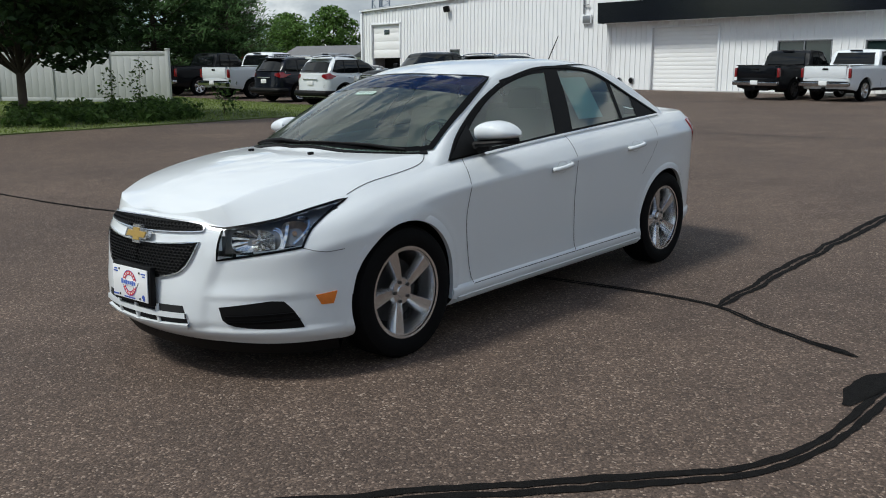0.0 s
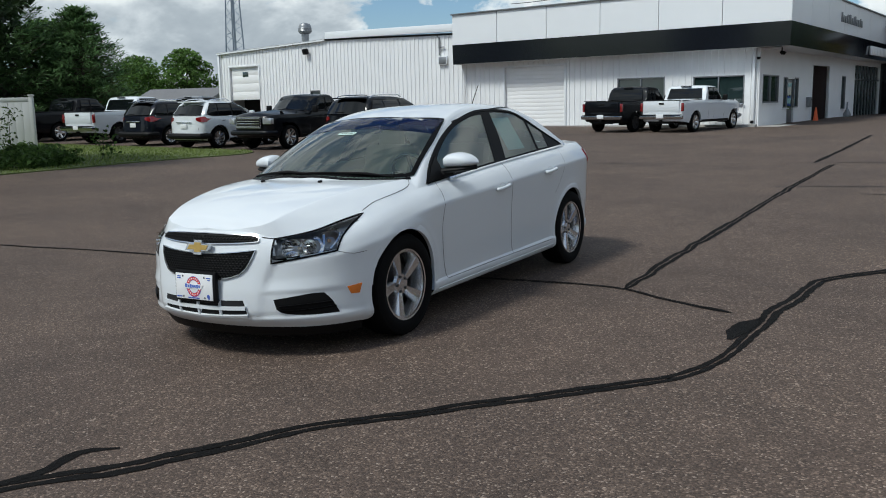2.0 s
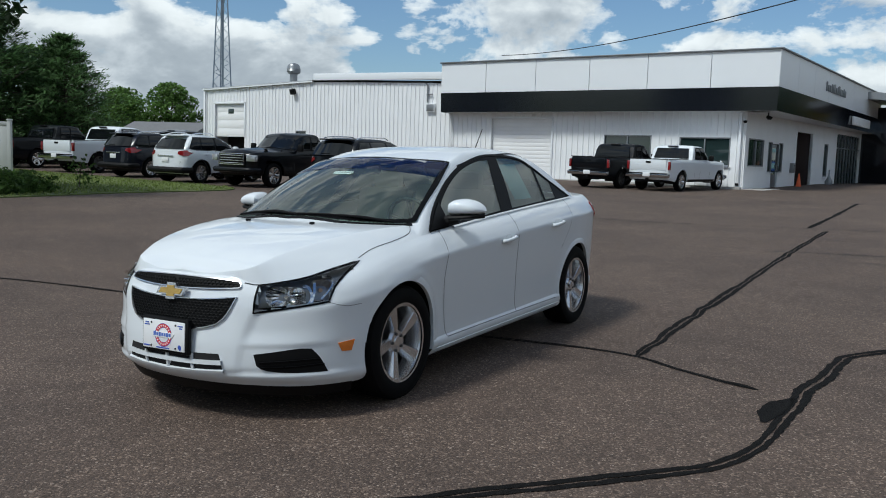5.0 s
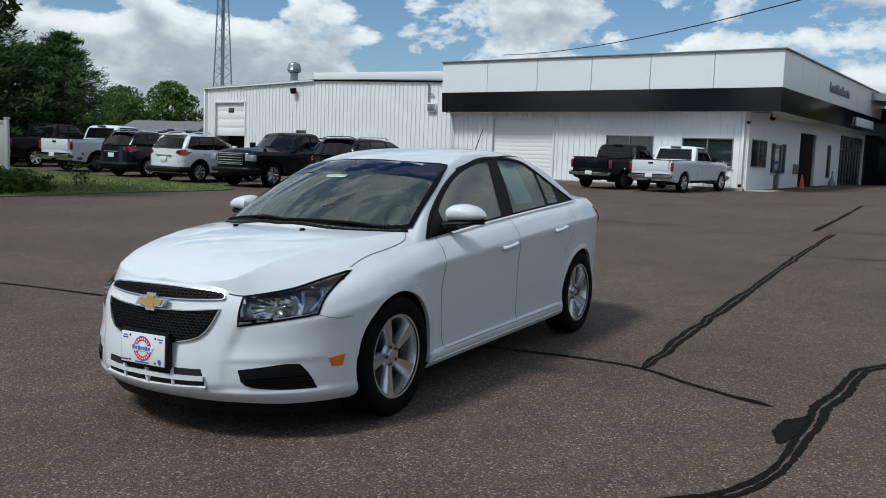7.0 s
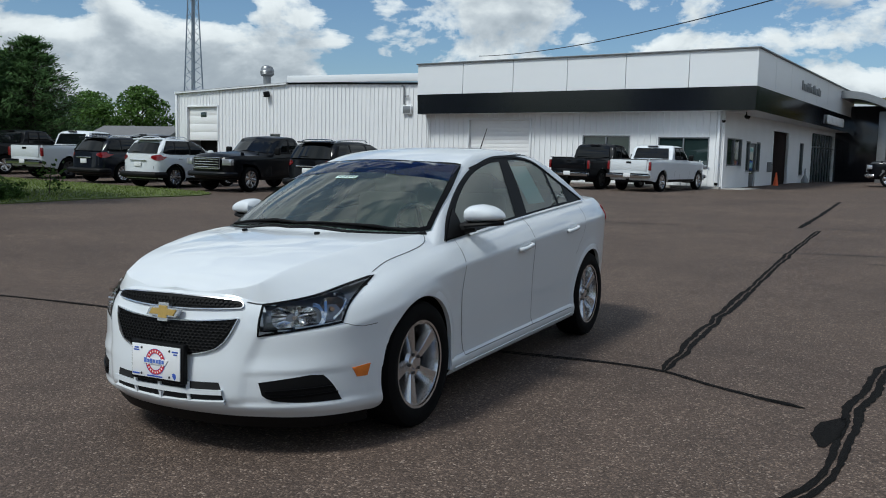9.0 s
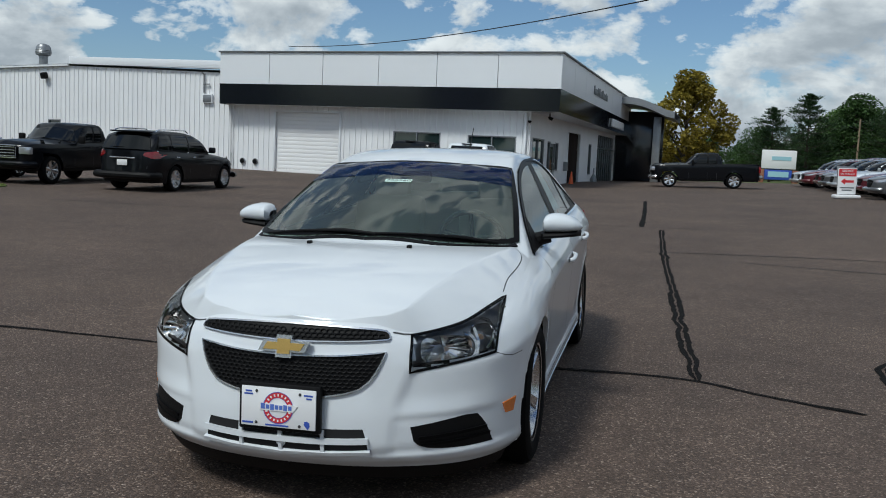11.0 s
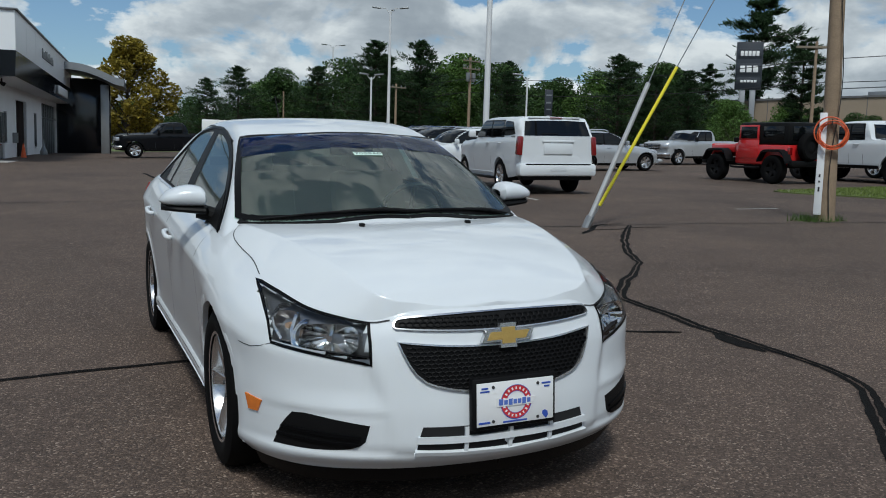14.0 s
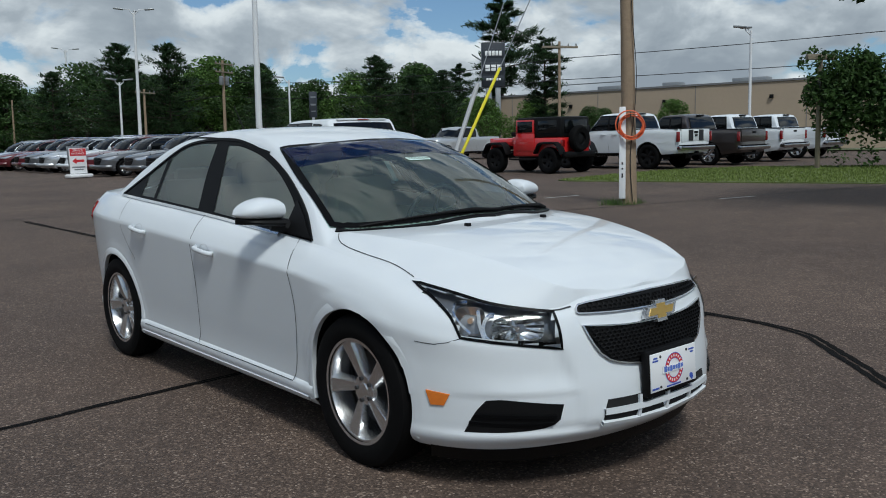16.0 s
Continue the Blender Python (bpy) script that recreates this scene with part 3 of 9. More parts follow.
        if cut:
            kept = []
            for f in faces:
                c = sum((verts[i] for i in f), Vector()) / 4
                if not any(math.hypot(c.y - ya, c.z - za) < self.arch_r for ya, za in self.arches) or c.x < 0.45:
                    kept.append(f)
            used = {}
            for f in kept:
                for i in f:
                    used[i] = used.get(i, 0) + 1
            dropped = set(i for f in faces if f not in set(kept) for i in f)
            for i in dropped & set(used):
                p = verts[i]
                for ya, za in self.arches:
                    r = math.hypot(p.y - ya, p.z - za)
                    if r < self.arch_r + 0.06 and r > 1e-3:
                        p.y, p.z = ya + (p.y - ya) * self.arch_r / r, za + (p.z - za) * self.arch_r / r
            faces = kept
        self.verts, self.faces = verts, faces
        self.tree = BVHTree.FromPolygons(verts, faces)
        return self

    def drop_faces(self, test):
        self.faces = [f for f in self.faces if not test(sum((self.verts[i] for i in f), Vector()) / len(f))]

    def shell(self):
        s = Shape()
        s.add(self.verts, self.faces)
        return s.mirrored()

    def hit(self, a, b, view, off):
        """A point of the body's surface: view 'side' takes (y, z), 'quarter' ((x + y) / root 2, z), 'front' (x, z), 'rear' (x, z), 'top' (x, y)."""
        if view == "side":
            o, d = Vector((3, a, b)), Vector((-1, 0, 0))
        elif view == "front":
            o, d = Vector((max(a, 1e-3), -5, b)), Vector((0, 1, 0))
        elif view == "quarter":
            o, d = Vector((a * 0.7071 + 3, a * 0.7071 - 3, b)), Vector((-0.7071, 0.7071, 0))
        elif view == "rear":
            o, d = Vector((max(a, 1e-3), 5, b)), Vector((0, -1, 0))
        else:
            o, d = Vector((max(a, 1e-3), b, 5)), Vector((0, 0, -1))
        if view == "glass":
            xe = self.W(b) * self.I(1.0)
            return Vector((a, b, self.top(a, b, xe, self.edge(b)) + off * 1.3))
        p, nrm, _, _ = self.tree.ray_cast(o, d)
        if p is None:
            p, nrm, _, _ = self.tree.find_nearest(o + d * 4)
        if nrm.dot(d) > 0:
            nrm = -nrm
        p = p + nrm * off
        return Vector((a, p.y, p.z)) if view in ("front", "rear", "top") and a < 1e-3 else p

    def panel(self, outline, view, off, cell=0.03, rim=0.0):
        """A skin over an outline, off metres proud; rim: the depth of its edge."""
        pts = [Vector(p[:2]) for p in outline]
        n = len(pts)
        x0, x1, y0, y1 = min(p.x for p in pts), max(p.x for p in pts), min(p.y for p in pts), max(p.y for p in pts)
        poly = [tuple(p) for p in pts]
        inner = []
        for i in range(1, int((x1 - x0) / cell) + 1):
            for j in range(1, int((y1 - y0) / cell) + 1):
                q = (x0 + i * cell, y0 + j * cell)
                if inside(poly, *q):
                    inner.append(Vector(q))
        vs, _, fs, _, _, _ = delaunay_2d_cdt(pts + inner, [(i, (i + 1) % n) for i in range(n)], [], 1, 1e-5)
        v3 = [self.hit(v.x, v.y, view, off) for v in vs]
        out = Shape()
        out.add(v3, [tuple(f) for f in fs])
        if rim:
            back_ = [self.hit(p.x, p.y, view, off - rim) for p in pts]
            front_ = [self.hit(p.x, p.y, view, off) for p in pts]
            out.add(front_ + back_, [(i, (i + 1) % n, n + (i + 1) % n, n + i) for i in range(n)])
        return out

    def ribbon(self, line, width, view, off, closed=False, rim=0.0):
        """A band of a given width along a line on the body."""
        n = len(line)
        left, right = [], []
        for i in range(n):
            a = line[(i - 1) % n] if closed or i else line[0]
            b = line[(i + 1) % n] if closed or i < n - 1 else line[-1]
            d = math.hypot(b[0] - a[0], b[1] - a[1]) or 1
            nx, ny = -(b[1] - a[1]) / d * width / 2, (b[0] - a[0]) / d * width / 2
            left.append((line[i][0] + nx, line[i][1] + ny))
            right.append((line[i][0] - nx, line[i][1] - ny))
        if closed:
            left.append(left[0])
            right.append(right[0])
        L, R = [self.hit(*p, view, off) for p in left], [self.hit(*p, view, off) for p in right]
        rows = [R, L]
        if rim:
            rows = [[self.hit(*p, view, off - rim) for p in right], R, L, [self.hit(*p, view, off - rim) for p in left]]
        s = Shape()
        s.grid(rows)
        return s


def ease(a, b_, t):
    """0 below a, 1 above b_, smooth between; a may lie above b_."""
    u = min(max((t - a) / (b_ - a), 0.0), 1.0)
    return u * u * (3 - 2 * u)


class SedanBody(Body):
    """The sedan's skin: a creased shoulder, a hood with two ridges, flared arches and a sculpted front bumper."""
    CREASE = 0.83

    def sculpt(self, lower, upper, ridge, ridge_drop, prow):
        self.lower, self.upper, self.ridge, self.drop, self.prow = spline(lower), spline(upper), spline(ridge), ridge_drop, spline(prow)
        return self

    def ring(self, s, k):
        (yc, p, q), (yr, pr, qr) = self.corner, self.tail
        z = 0.62
        for again in range(2):
            if s <= 1:
                a = s * math.pi / 2
                y = yc - (yc - self.F(z)) * max(math.cos(a), 0) ** (2 / p)
                side = math.sin(a) ** (2 / q)
            elif s <= 2:
                y, side = yc + (yr - yc) * (s - 1), 1.0
            else:
                a = (s - 2) * math.pi / 2
                y = yr + (self.R(z) - yr) * math.sin(a) ** (2 / pr)
                side = max(math.cos(a), 0) ** (2 / qr)
            if not again:
                z = self.low(y) + k * (self.edge(y) - self.low(y))
        crisp = self.lower(k) if k <= self.CREASE else self.upper(k)
        soft = self.I(k)
        inset = soft + (crisp - soft) * ease(-1.45, -0.95, y)
        # below the lamps the bumper stands out as far as the arches
        full = ease(-1.15, -1.62, y) * ease(0.80, 0.55, k) * ease(0.0, 0.09, k)
        inset += (0.985 - inset) * 0.8 * full
        x = self.W(y) * inset * side
        for ya, za in self.arches:
            r = math.hypot(y - ya, z - za)
            x += self.flare * ease(self.arch_r + 0.085, self.arch_r + 0.050, r) * min(1.0, side) * ease(0.12, 0.3, z)
        if y < -1.55:
            n = Vector((side * 0.75, -1.0 + 0.6 * side ** 2, 0)).normalized()
            xp = self.prow(z)
            out = ease(xp - 0.012, xp + 0.035, x)
            d = -0.015 * out * ease(0.84, 0.58, x) * ease(0.38, 0.50, z) * ease(0.72, 0.60, z)
            d -= 0.008 * ease(xp, xp + 0.03, x) * ease(0.425, 0.405, z) * ease(0.262, 0.285, z) * ease(0.84, 0.70, x)
            d += 0.008 * ease(0.278, 0.252, z) * ease(-1.60, -1.95, y)
            x, y = x + n.x * d * min(1.0, side * 3), y + n.y * d
        return Vector((x, y, z))

    def flank(self, f, y, xe, ze):
        """Flat panes that lean in, rounded over into the roof."""
        pane = ze + (1 - f) * xe / 0.585
        lid = self.roof(y) - 0.245 * f ** 4
        h = 0.055
        d = max(h - abs(pane - lid), 0) / h
        return min(pane, lid) - h * d * d * 0.25

    def split(self, y, xe):
        """The ridge's share of the half width, which eases into a plain share at the cabin."""
        u = ease(-1.12, -0.85, y)
        return min(self.ridge(y) / max(xe, 1e-3), 0.90) * (1 - u) + 0.86 * u

    def top(self, x, y, xe, ze):
        f = min(abs(x) / xe, 1.0) if xe > 1e-6 else 1.0
        plain = super().top(x, y, xe, ze)
        if y > -0.85:
            return plain
        zc, fr = self.centre(y), self.split(y, xe)
        zr = zc - 0.010 - self.drop * (zc - ze)
        if f <= fr:
            h = zc - (zc - zr) * (f / fr) ** 2
        else:
            u = (f - fr) / (1 - fr)
            h = zr + (ze - zr) * (0.80 * u + 0.20 * u * u)
        old = ze + (zc - ze) * (1 - f ** self.crown)
        u = ease(-1.05, -0.85, y)
        hood = h * (1 - u) + old * u
        return max(hood, plain) if plain > old + 1e-4 else hood

    def build(self, ns=(60, 200, 34), nt=52):
        n, m = self.fat
        ks = [0, 0.03, 0.06, 0.085, 0.105, 0.12, 0.135, 0.15, 0.175, 0.20] + [0.225 + (self.CREASE - 0.225) * i / 26 for i in range(27)] + [self.CREASE + (1 - self.CREASE) * i / 9 for i in range(1, 10)]
        stations = [i / ns[0] for i in range(ns[0])] + [1 + i / ns[1] for i in range(ns[1])] + [2 + i / ns[2] for i in range(ns[2] + 1)]
        shares = [max(math.cos(j / nt * math.pi / 2), 0) ** (2 / n) for j in range(1, nt + 1)]
        f1 = min(shares, key=lambda f: abs(f - 0.86))
        rows = []
        for s in stations:
            row = [self.ring(s, k) for k in ks]
            e = row[-1]
            fr = self.split(e.y, max(e.x, 1e-4))
            for f in shares:
                g = fr + (f - f1) / (1 - f1) * (1 - fr) if f > f1 else f * fr / f1
                row.append(Vector((e.x * g, e.y, self.top(e.x * g, e.y, max(e.x, 1e-4), e.z))))
            rows.append(row)
        w = len(rows[0])
        verts = [p for r in rows for p in r]
        faces = [(i * w + k, (i + 1) * w + k, (i + 1) * w + k + 1, i * w + k + 1) for i in range(len(rows) - 1) for k in range(w - 1)]
        kept, used, lost = [], set(), set()
        for f in faces:
            c = sum((verts[i] for i in f), Vector()) / 4
            if c.x > 0.45 and any(math.hypot(c.y - ya, c.z - za) < self.arch_r for ya, za in self.arches):
                lost.update(f)
            else:
                kept.append(f)
                used.update(f)
        for i in lost & used:
            p = verts[i]
            for ya, za in self.arches:
                r = math.hypot(p.y - ya, p.z - za)
                if 1e-3 < r < self.arch_r + 0.06:
                    p.y, p.z = ya + (p.y - ya) * self.arch_r / r, za + (p.z - za) * self.arch_r / r
        self.verts, self.faces = verts, kept
        self.tree = BVHTree.FromPolygons(verts, kept)
        return self


def both(name, shape, material, parent, label="", smooth=35.0):
    """The part and its mirror image, as two parts."""
    a = part(name, shape, material, parent, label, smooth)
    return a, part(name, flipped(shape), material, parent, label, smooth)


def wheel(parent, x, y, z, radius, width, rim_r, spokes, material, paddle=0.5, side=1, steer=0.0, detail=True):
    """A wheel whose outer face looks along side * x."""
    m = pose(x, y, z) @ pose(0, 0, 0, 0, 0, 0 if side > 0 else 180) @ pose(0, 0, 0, 0, 0, steer)
    n = 48 if detail else 24
    h = width / 2
    w = new("wheel")
    w.parent, w.matrix_basis = parent, m
    prof = [(rim_r - 0.012, -h * 0.8), (rim_r + 0.01, -h * 0.92), (radius - 0.05, -h), (radius - 0.012, -h * 0.86), (radius, -h * 0.62), (radius, h * 0.62), (radius - 0.012, h * 0.86), (radius - 0.045, h), (rim_r + 0.018, h * 0.93), (rim_r - 0.006, h * 0.8)]
    part("tyre", Shape().lathe(prof, n), RUBBER, w)
    s = Shape()
    s.lathe([(rim_r - 0.004, h * 0.86), (rim_r + 0.008, h * 0.88), (rim_r + 0.006, h * 0.82), (rim_r - 0.012, h * 0.80), (rim_r - 0.022, h * 0.55), (rim_r - 0.035, -h * 0.7)], n)
    part("rim", s, material, w)
    s = Shape()
    s.lathe([(0.02, -h * 0.1), (rim_r * 0.72, -h * 0.1), (rim_r * 0.72, -h * 0.25), (0.02, -h * 0.25)], n)
    part("brake_disc", s, DARK_ALLOY, w)
    s = Shape()
    s.lathe([(0.001, -h * 0.45), (rim_r - 0.03, -h * 0.45)], 24)
    part("wheel_back", s, BLACK_PLASTIC, w)
    for i in range(spokes):
        a = 2 * math.pi * i / spokes + 0.3
        t = Shape()
        if detail:
            # a broad blade that widens to the rim, one flank cut to a bright bevel, the other rolled back
            rows = []
            for u in [j / 10 for j in range(11)]:
                r = 0.040 + (rim_r - 0.046) * u
                mid = -0.020 * u ** 1.4 + 0.004
                half = 0.017 + 0.021 * u ** 0.8
                bevel = 0.006 + 0.018 * u * (1 - 0.35 * u)
                out_x = h * (0.50 + 0.30 * u ** 0.8)
                rows.append([(out_x - 0.045, mid - half * 1.05, r), (out_x - 0.007, mid - half, r), (out_x, mid - half * 0.86, r), (out_x - 0.004, mid + half * 0.35, r),
                             (out_x - 0.001, mid + half * 0.8, r), (out_x - 0.004 - bevel, mid + half * 0.8 + bevel * 0.85, r), (out_x - 0.045, mid + half * 0.8 + bevel, r)])
            t.grid(rows)
            t.moved(pose(0, 0, 0, math.degrees(a), 0, 0))
        else:
            wid = 2 * math.pi * rim_r / spokes * 0.24
            t.grid([[(h * 0.45, -wid * 0.8, 0.03), (h * 0.52, -wid * 0.6, 0.03), (h * 0.52, wid * 0.6, 0.03), (h * 0.45, wid * 0.8, 0.03)], [(h * 0.7, -wid, rim_r), (h * 0.78, -wid * 0.8, rim_r), (h * 0.78, wid * 0.8, rim_r), (h * 0.7, wid, rim_r)]])
            t.moved(pose(0, 0, 0, math.degrees(a), 0, 0))
        part("spoke", t, material, w)
    part("hub_cap", Shape().lathe([(0.001, h * 0.58), (0.028, h * 0.57), (0.032, h * 0.52), (0.064, h * 0.53), (0.074, h * 0.36)], 24), material, w)
    if detail:
        for i in range(5):
            a = 2 * math.pi * i / 5 + 0.3
            t = Shape().lathe([(0.001, h * 0.60), (0.009, h * 0.595), (0.011, h * 0.35)], 8, pose(0, 0.050 * math.cos(a + math.pi / 2), 0.050 * math.sin(a + math.pi / 2)))
            part("lug_nut", t, DARK_ALLOY, w)
    return w


def bars(shape, rows, lift=0.0015):
    """Small flat bars (x, z, width, height) in the plane y = 0, facing -y."""
    for x, z, w, h in rows:
        shape.box((x, -lift / 2, z), (w, lift, h))
    return shape


def ring_flat(shape, r0, r1, y, n=40, a0=0.0, a1=360.0):
    pts = [radians(a0 + (a1 - a0) * i / n) for i in range(n + 1)]
    shape.grid([[(r1 * math.cos(a), y, r1 * math.sin(a)) for a in pts], [(r0 * math.cos(a), y, r0 * math.sin(a)) for a in pts]])
    return shape


def letters(text, size, material, parent, at, name="lettering", depth=0.001, label=""):
    """Raised lettering in the x-z plane, facing -y, centred."""
    c = bpy.data.curves.new(name, "FONT")
    c.body, c.size, c.align_x, c.align_y, c.extrude = text, size, "CENTER", "CENTER", depth
    tmp = bpy.data.objects.new(name, c)
    scene.collection.objects.link(tmp)
    bpy.context.view_layer.update()
    me = bpy.data.meshes.new_from_object(tmp.evaluated_get(bpy.context.evaluated_depsgraph_get()))
    bpy.data.objects.remove(tmp)
    bpy.data.curves.remove(c)
    me.materials.clear()
    me.materials.append(material)
    ob = new(name, me)
    ob.matrix_basis = at @ pose(0, 0, 0, 90, 0, 0)
    if parent is not None:
        ob.parent = parent
    return tagged(ob, label)


def seat(parent, x, y, wide):
    s = Shape()
    s.box((x, y, 0.56), (wide, 0.52, 0.16), bev=0.05)
    part("seat_cushion", s, CLOTH, parent)
    s = Shape()
    s.box((x, y + 0.34, 0.86), (wide * 0.96, 0.13, 0.60), pose(0, 0, 0, -16, 0, 0).to_3x3(), bev=0.05)
    part("seat_back", s, CLOTH, parent)


def sedan():
    car = thing("sedan", "white four-door sedan with silver five-spoke alloy wheels, parked on the asphalt", "car", LEVEL.copy())
    b = SedanBody(
        width=[(-2.31, 0.835), (-1.9, 0.878), (-1.6, 0.890), (-1.34, 0.894), (-0.6, 0.892), (0.3, 0.897), (1.34, 0.902), (1.75, 0.870), (2.05, 0.815), (2.29, 0.752)],
        front=[(0.2, -2.20), (0.25, -2.262), (0.31, -2.292), (0.40, -2.288), (0.50, -2.272), (0.60, -2.252), (0.68, -2.232), (0.74, -2.205), (0.785, -2.165)],
        rear=[(0.2, 2.18), (0.34, 2.27), (0.5, 2.29), (0.7, 2.27), (0.9, 2.235), (1.0, 2.215), (1.09, 2.17)],
        low=[(-2.3, 0.205), (-2.0, 0.185), (-1.5, 0.18), (-0.9, 0.185), (0.9, 0.195), (1.6, 0.22), (2.29, 0.27)],
        edge=[(-2.28, 0.775), (-2.20, 0.765), (-2.14, 0.735), (-2.08, 0.728), (-1.95, 0.748), (-1.8, 0.778), (-1.61, 0.818), (-1.3, 0.872), (-0.96, 0.918), (-0.6, 0.945), (0.0, 0.985), (0.6, 1.022), (1.25, 1.058), (1.7, 1.07), (2.0, 1.068), (2.2, 1.05)],
        centre=[(-2.28, 0.775), (-2.17, 0.788), (-2.08, 0.852), (-1.9, 0.922), (-1.65, 0.968), (-1.35, 0.994), (-1.1, 1.0), (0, 1.0), (1.4, 1.08), (1.75, 1.085), (1.95, 1.098), (2.06, 1.102), (2.2, 1.06)],
        inset=[(0, 0.935), (0.05, 0.955), (0.11, 0.962), (0.16, 0.955), (0.22, 0.956), (0.35, 0.972), (0.50, 0.988), (0.66, 0.998), (0.74, 1.0), (0.80, 0.988), (0.88, 0.965), (0.95, 0.925), (1.0, 0.875)],
        wind=[(-1.34, 0.995), (-0.95, 1.185), (-0.62, 1.318), (-0.42, 1.382), (-0.15, 1.442), (0.15, 1.470), (0.45, 1.476), (0.8, 1.48)],
        back=[(0.1, 1.48), (0.45, 1.476), (0.75, 1.462), (1.0, 1.428), (1.2, 1.372), (1.45, 1.262), (1.78, 1.090)],
        roof=[(-1.2, 1.44), (-0.4, 1.47), (0.1, 1.488), (0.5, 1.49), (1.0, 1.46), (1.5, 1.40)],
        arches=[(-1.3425, 0.335), (1.3425, 0.335)], arch_r=0.356, flare=0.003, crown=3.8, corner=(-1.35, 3.0, 2.15), tail=(1.55, 3.4, 2.3))
    b.sculpt(lower=[(0, 0.930), (0.04, 0.958), (0.085, 0.972), (0.12, 0.968), (0.135, 0.955), (0.20, 0.957), (0.40, 0.972), (0.60, 0.986), (0.75, 0.9955), (0.83, 1.0)],
             upper=[(0.83, 1.0), (0.88, 0.976), (0.93, 0.946), (0.97, 0.912), (1.0, 0.876)],
             ridge=[(-2.3, 0.36), (-2.1, 0.43), (-1.9, 0.50), (-1.6, 0.575), (-1.3, 0.645), (-1.0, 0.70)], ridge_drop=0.16,
             prow=[(0.2, 0.40), (0.32, 0.405), (0.45, 0.43), (0.58, 0.475), (0.70, 0.53)])
    b.build()
    # openings for the glass
    dlo_top = [(1.35, 1.068), (1.12, 1.195), (0.925, 1.308), (0.79, 1.368), (0.62, 1.394), (0.41, 1.403), (0.15, 1.390), (-0.155, 1.328), (-0.39, 1.245), (-0.58, 1.155), (-0.765, 1.046), (-0.905, 0.928)]
    dlo = curve2([(-0.905, 0.928), (-0.5, 0.957), (-0.03, 0.990), (0.25, 1.008), (0.57, 1.026), (0.91, 1.046), (1.35, 1.068)], 0.03)[:-1] + curve2(dlo_top, 0.03)[:-1]
    ws = curve2([(0.0, -1.30), (0.35, -1.235), (0.62, -1.075), (0.715, -0.95)], 0.03)[:-1] + curve2([(0.715, -0.95), (0.645, -0.6), (0.56, -0.275)], 0.03)[:-1] + curve2([(0.56, -0.275), (0.3, -0.40), (0.0, -0.435)], 0.03)
    rear_ws = curve2([(0.0, 1.74), (0.4, 1.70), (0.64, 1.56)], 0.03)[:-1] + curve2([(0.64, 1.56), (0.60, 1.3), (0.52, 1.08)], 0.03)[:-1] + curve2([(0.52, 1.08), (0.25, 1.14), (0.0, 1.16)], 0.03)
    front_win = curve2([(-0.66, 0.966), (-0.3, 0.985), (0.088, 1.012)], 0.03)[:-1] + curve2([(0.088, 1.012), (0.18, 1.2), (0.265, 1.370)], 0.03)[:-1] + curve2([(0.265, 1.370), (0.1, 1.358), (-0.15, 1.306), (-0.37, 1.228), (-0.56, 1.132), (-0.66, 1.068)], 0.03)[:-1] + [(-0.66, 1.068)]
    rear_win = curve2([(0.275, 1.022), (0.55, 1.038), (0.845, 1.056)], 0.03)[:-1] + [(0.845, 1.056), (0.875, 1.18), (0.895, 1.298)] + curve2([(0.895, 1.298), (0.76, 1.358), (0.58, 1.380), (0.41, 1.382)], 0.03)[1:-1] + curve2([(0.41, 1.382), (0.36, 1.2), (0.275, 1.022)], 0.03)[:-1]
    quarter_win = [(0.885, 1.060), (1.065, 1.068), (1.095, 1.190), (0.935, 1.283), (0.915, 1.18)]
    lamp = curve2([(-1.187, 0.586), (-1.176, 0.66), (-1.155, 0.722)], 0.03)[:-1] + curve2([(-1.155, 0.722), (-1.057, 0.733), (-0.915, 0.754), (-0.768, 0.789), (-0.605, 0.822)], 0.03)[:-1] + curve2([(-0.605, 0.822), (-0.697, 0.766), (-0.766, 0.707), (-0.802, 0.637)], 0.03)[:-1] + curve2([(-0.802, 0.637), (-0.914, 0.622), (-1.187, 0.586)], 0.03)[:-1]
    ring_dlo, ring_ws, ring_rear = [tuple(p) for p in dlo], [tuple(p) for p in ws], [tuple(p) for p in rear_ws]
    glass_bits = []
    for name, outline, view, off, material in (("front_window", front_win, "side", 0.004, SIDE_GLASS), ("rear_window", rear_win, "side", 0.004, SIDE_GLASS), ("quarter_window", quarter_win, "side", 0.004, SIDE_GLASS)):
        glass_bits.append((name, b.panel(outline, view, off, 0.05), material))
    ws_low, ws_top = spline([(0.0, -1.30), (0.35, -1.235), (0.62, -1.075), (0.715, -0.95)]), spline([(0.0, -0.435), (0.3, -0.40), (0.56, -0.275)])
    screen = Shape().grid([[b.hit(0.715 * f + (0.56 - 0.715) * f * u, ws_low(0.715 * f) + (ws_top(0.56 * f) - ws_low(0.715 * f)) * u, "glass", 0.004) for f in [i / 16 for i in range(17)]] for u in [j / 22 for j in range(23)]])
    rear_screen = b.panel(rear_ws, "glass", 0.004, 0.04)
    wins = [[tuple(p) for p in w] for w in (front_win, rear_win, quarter_win)]
    lamp_ring = [tuple(p) for p in lamp]
    lamp_mid = (sum(p[0] for p in lamp) / len(lamp), sum(p[1] for p in lamp) / len(lamp))
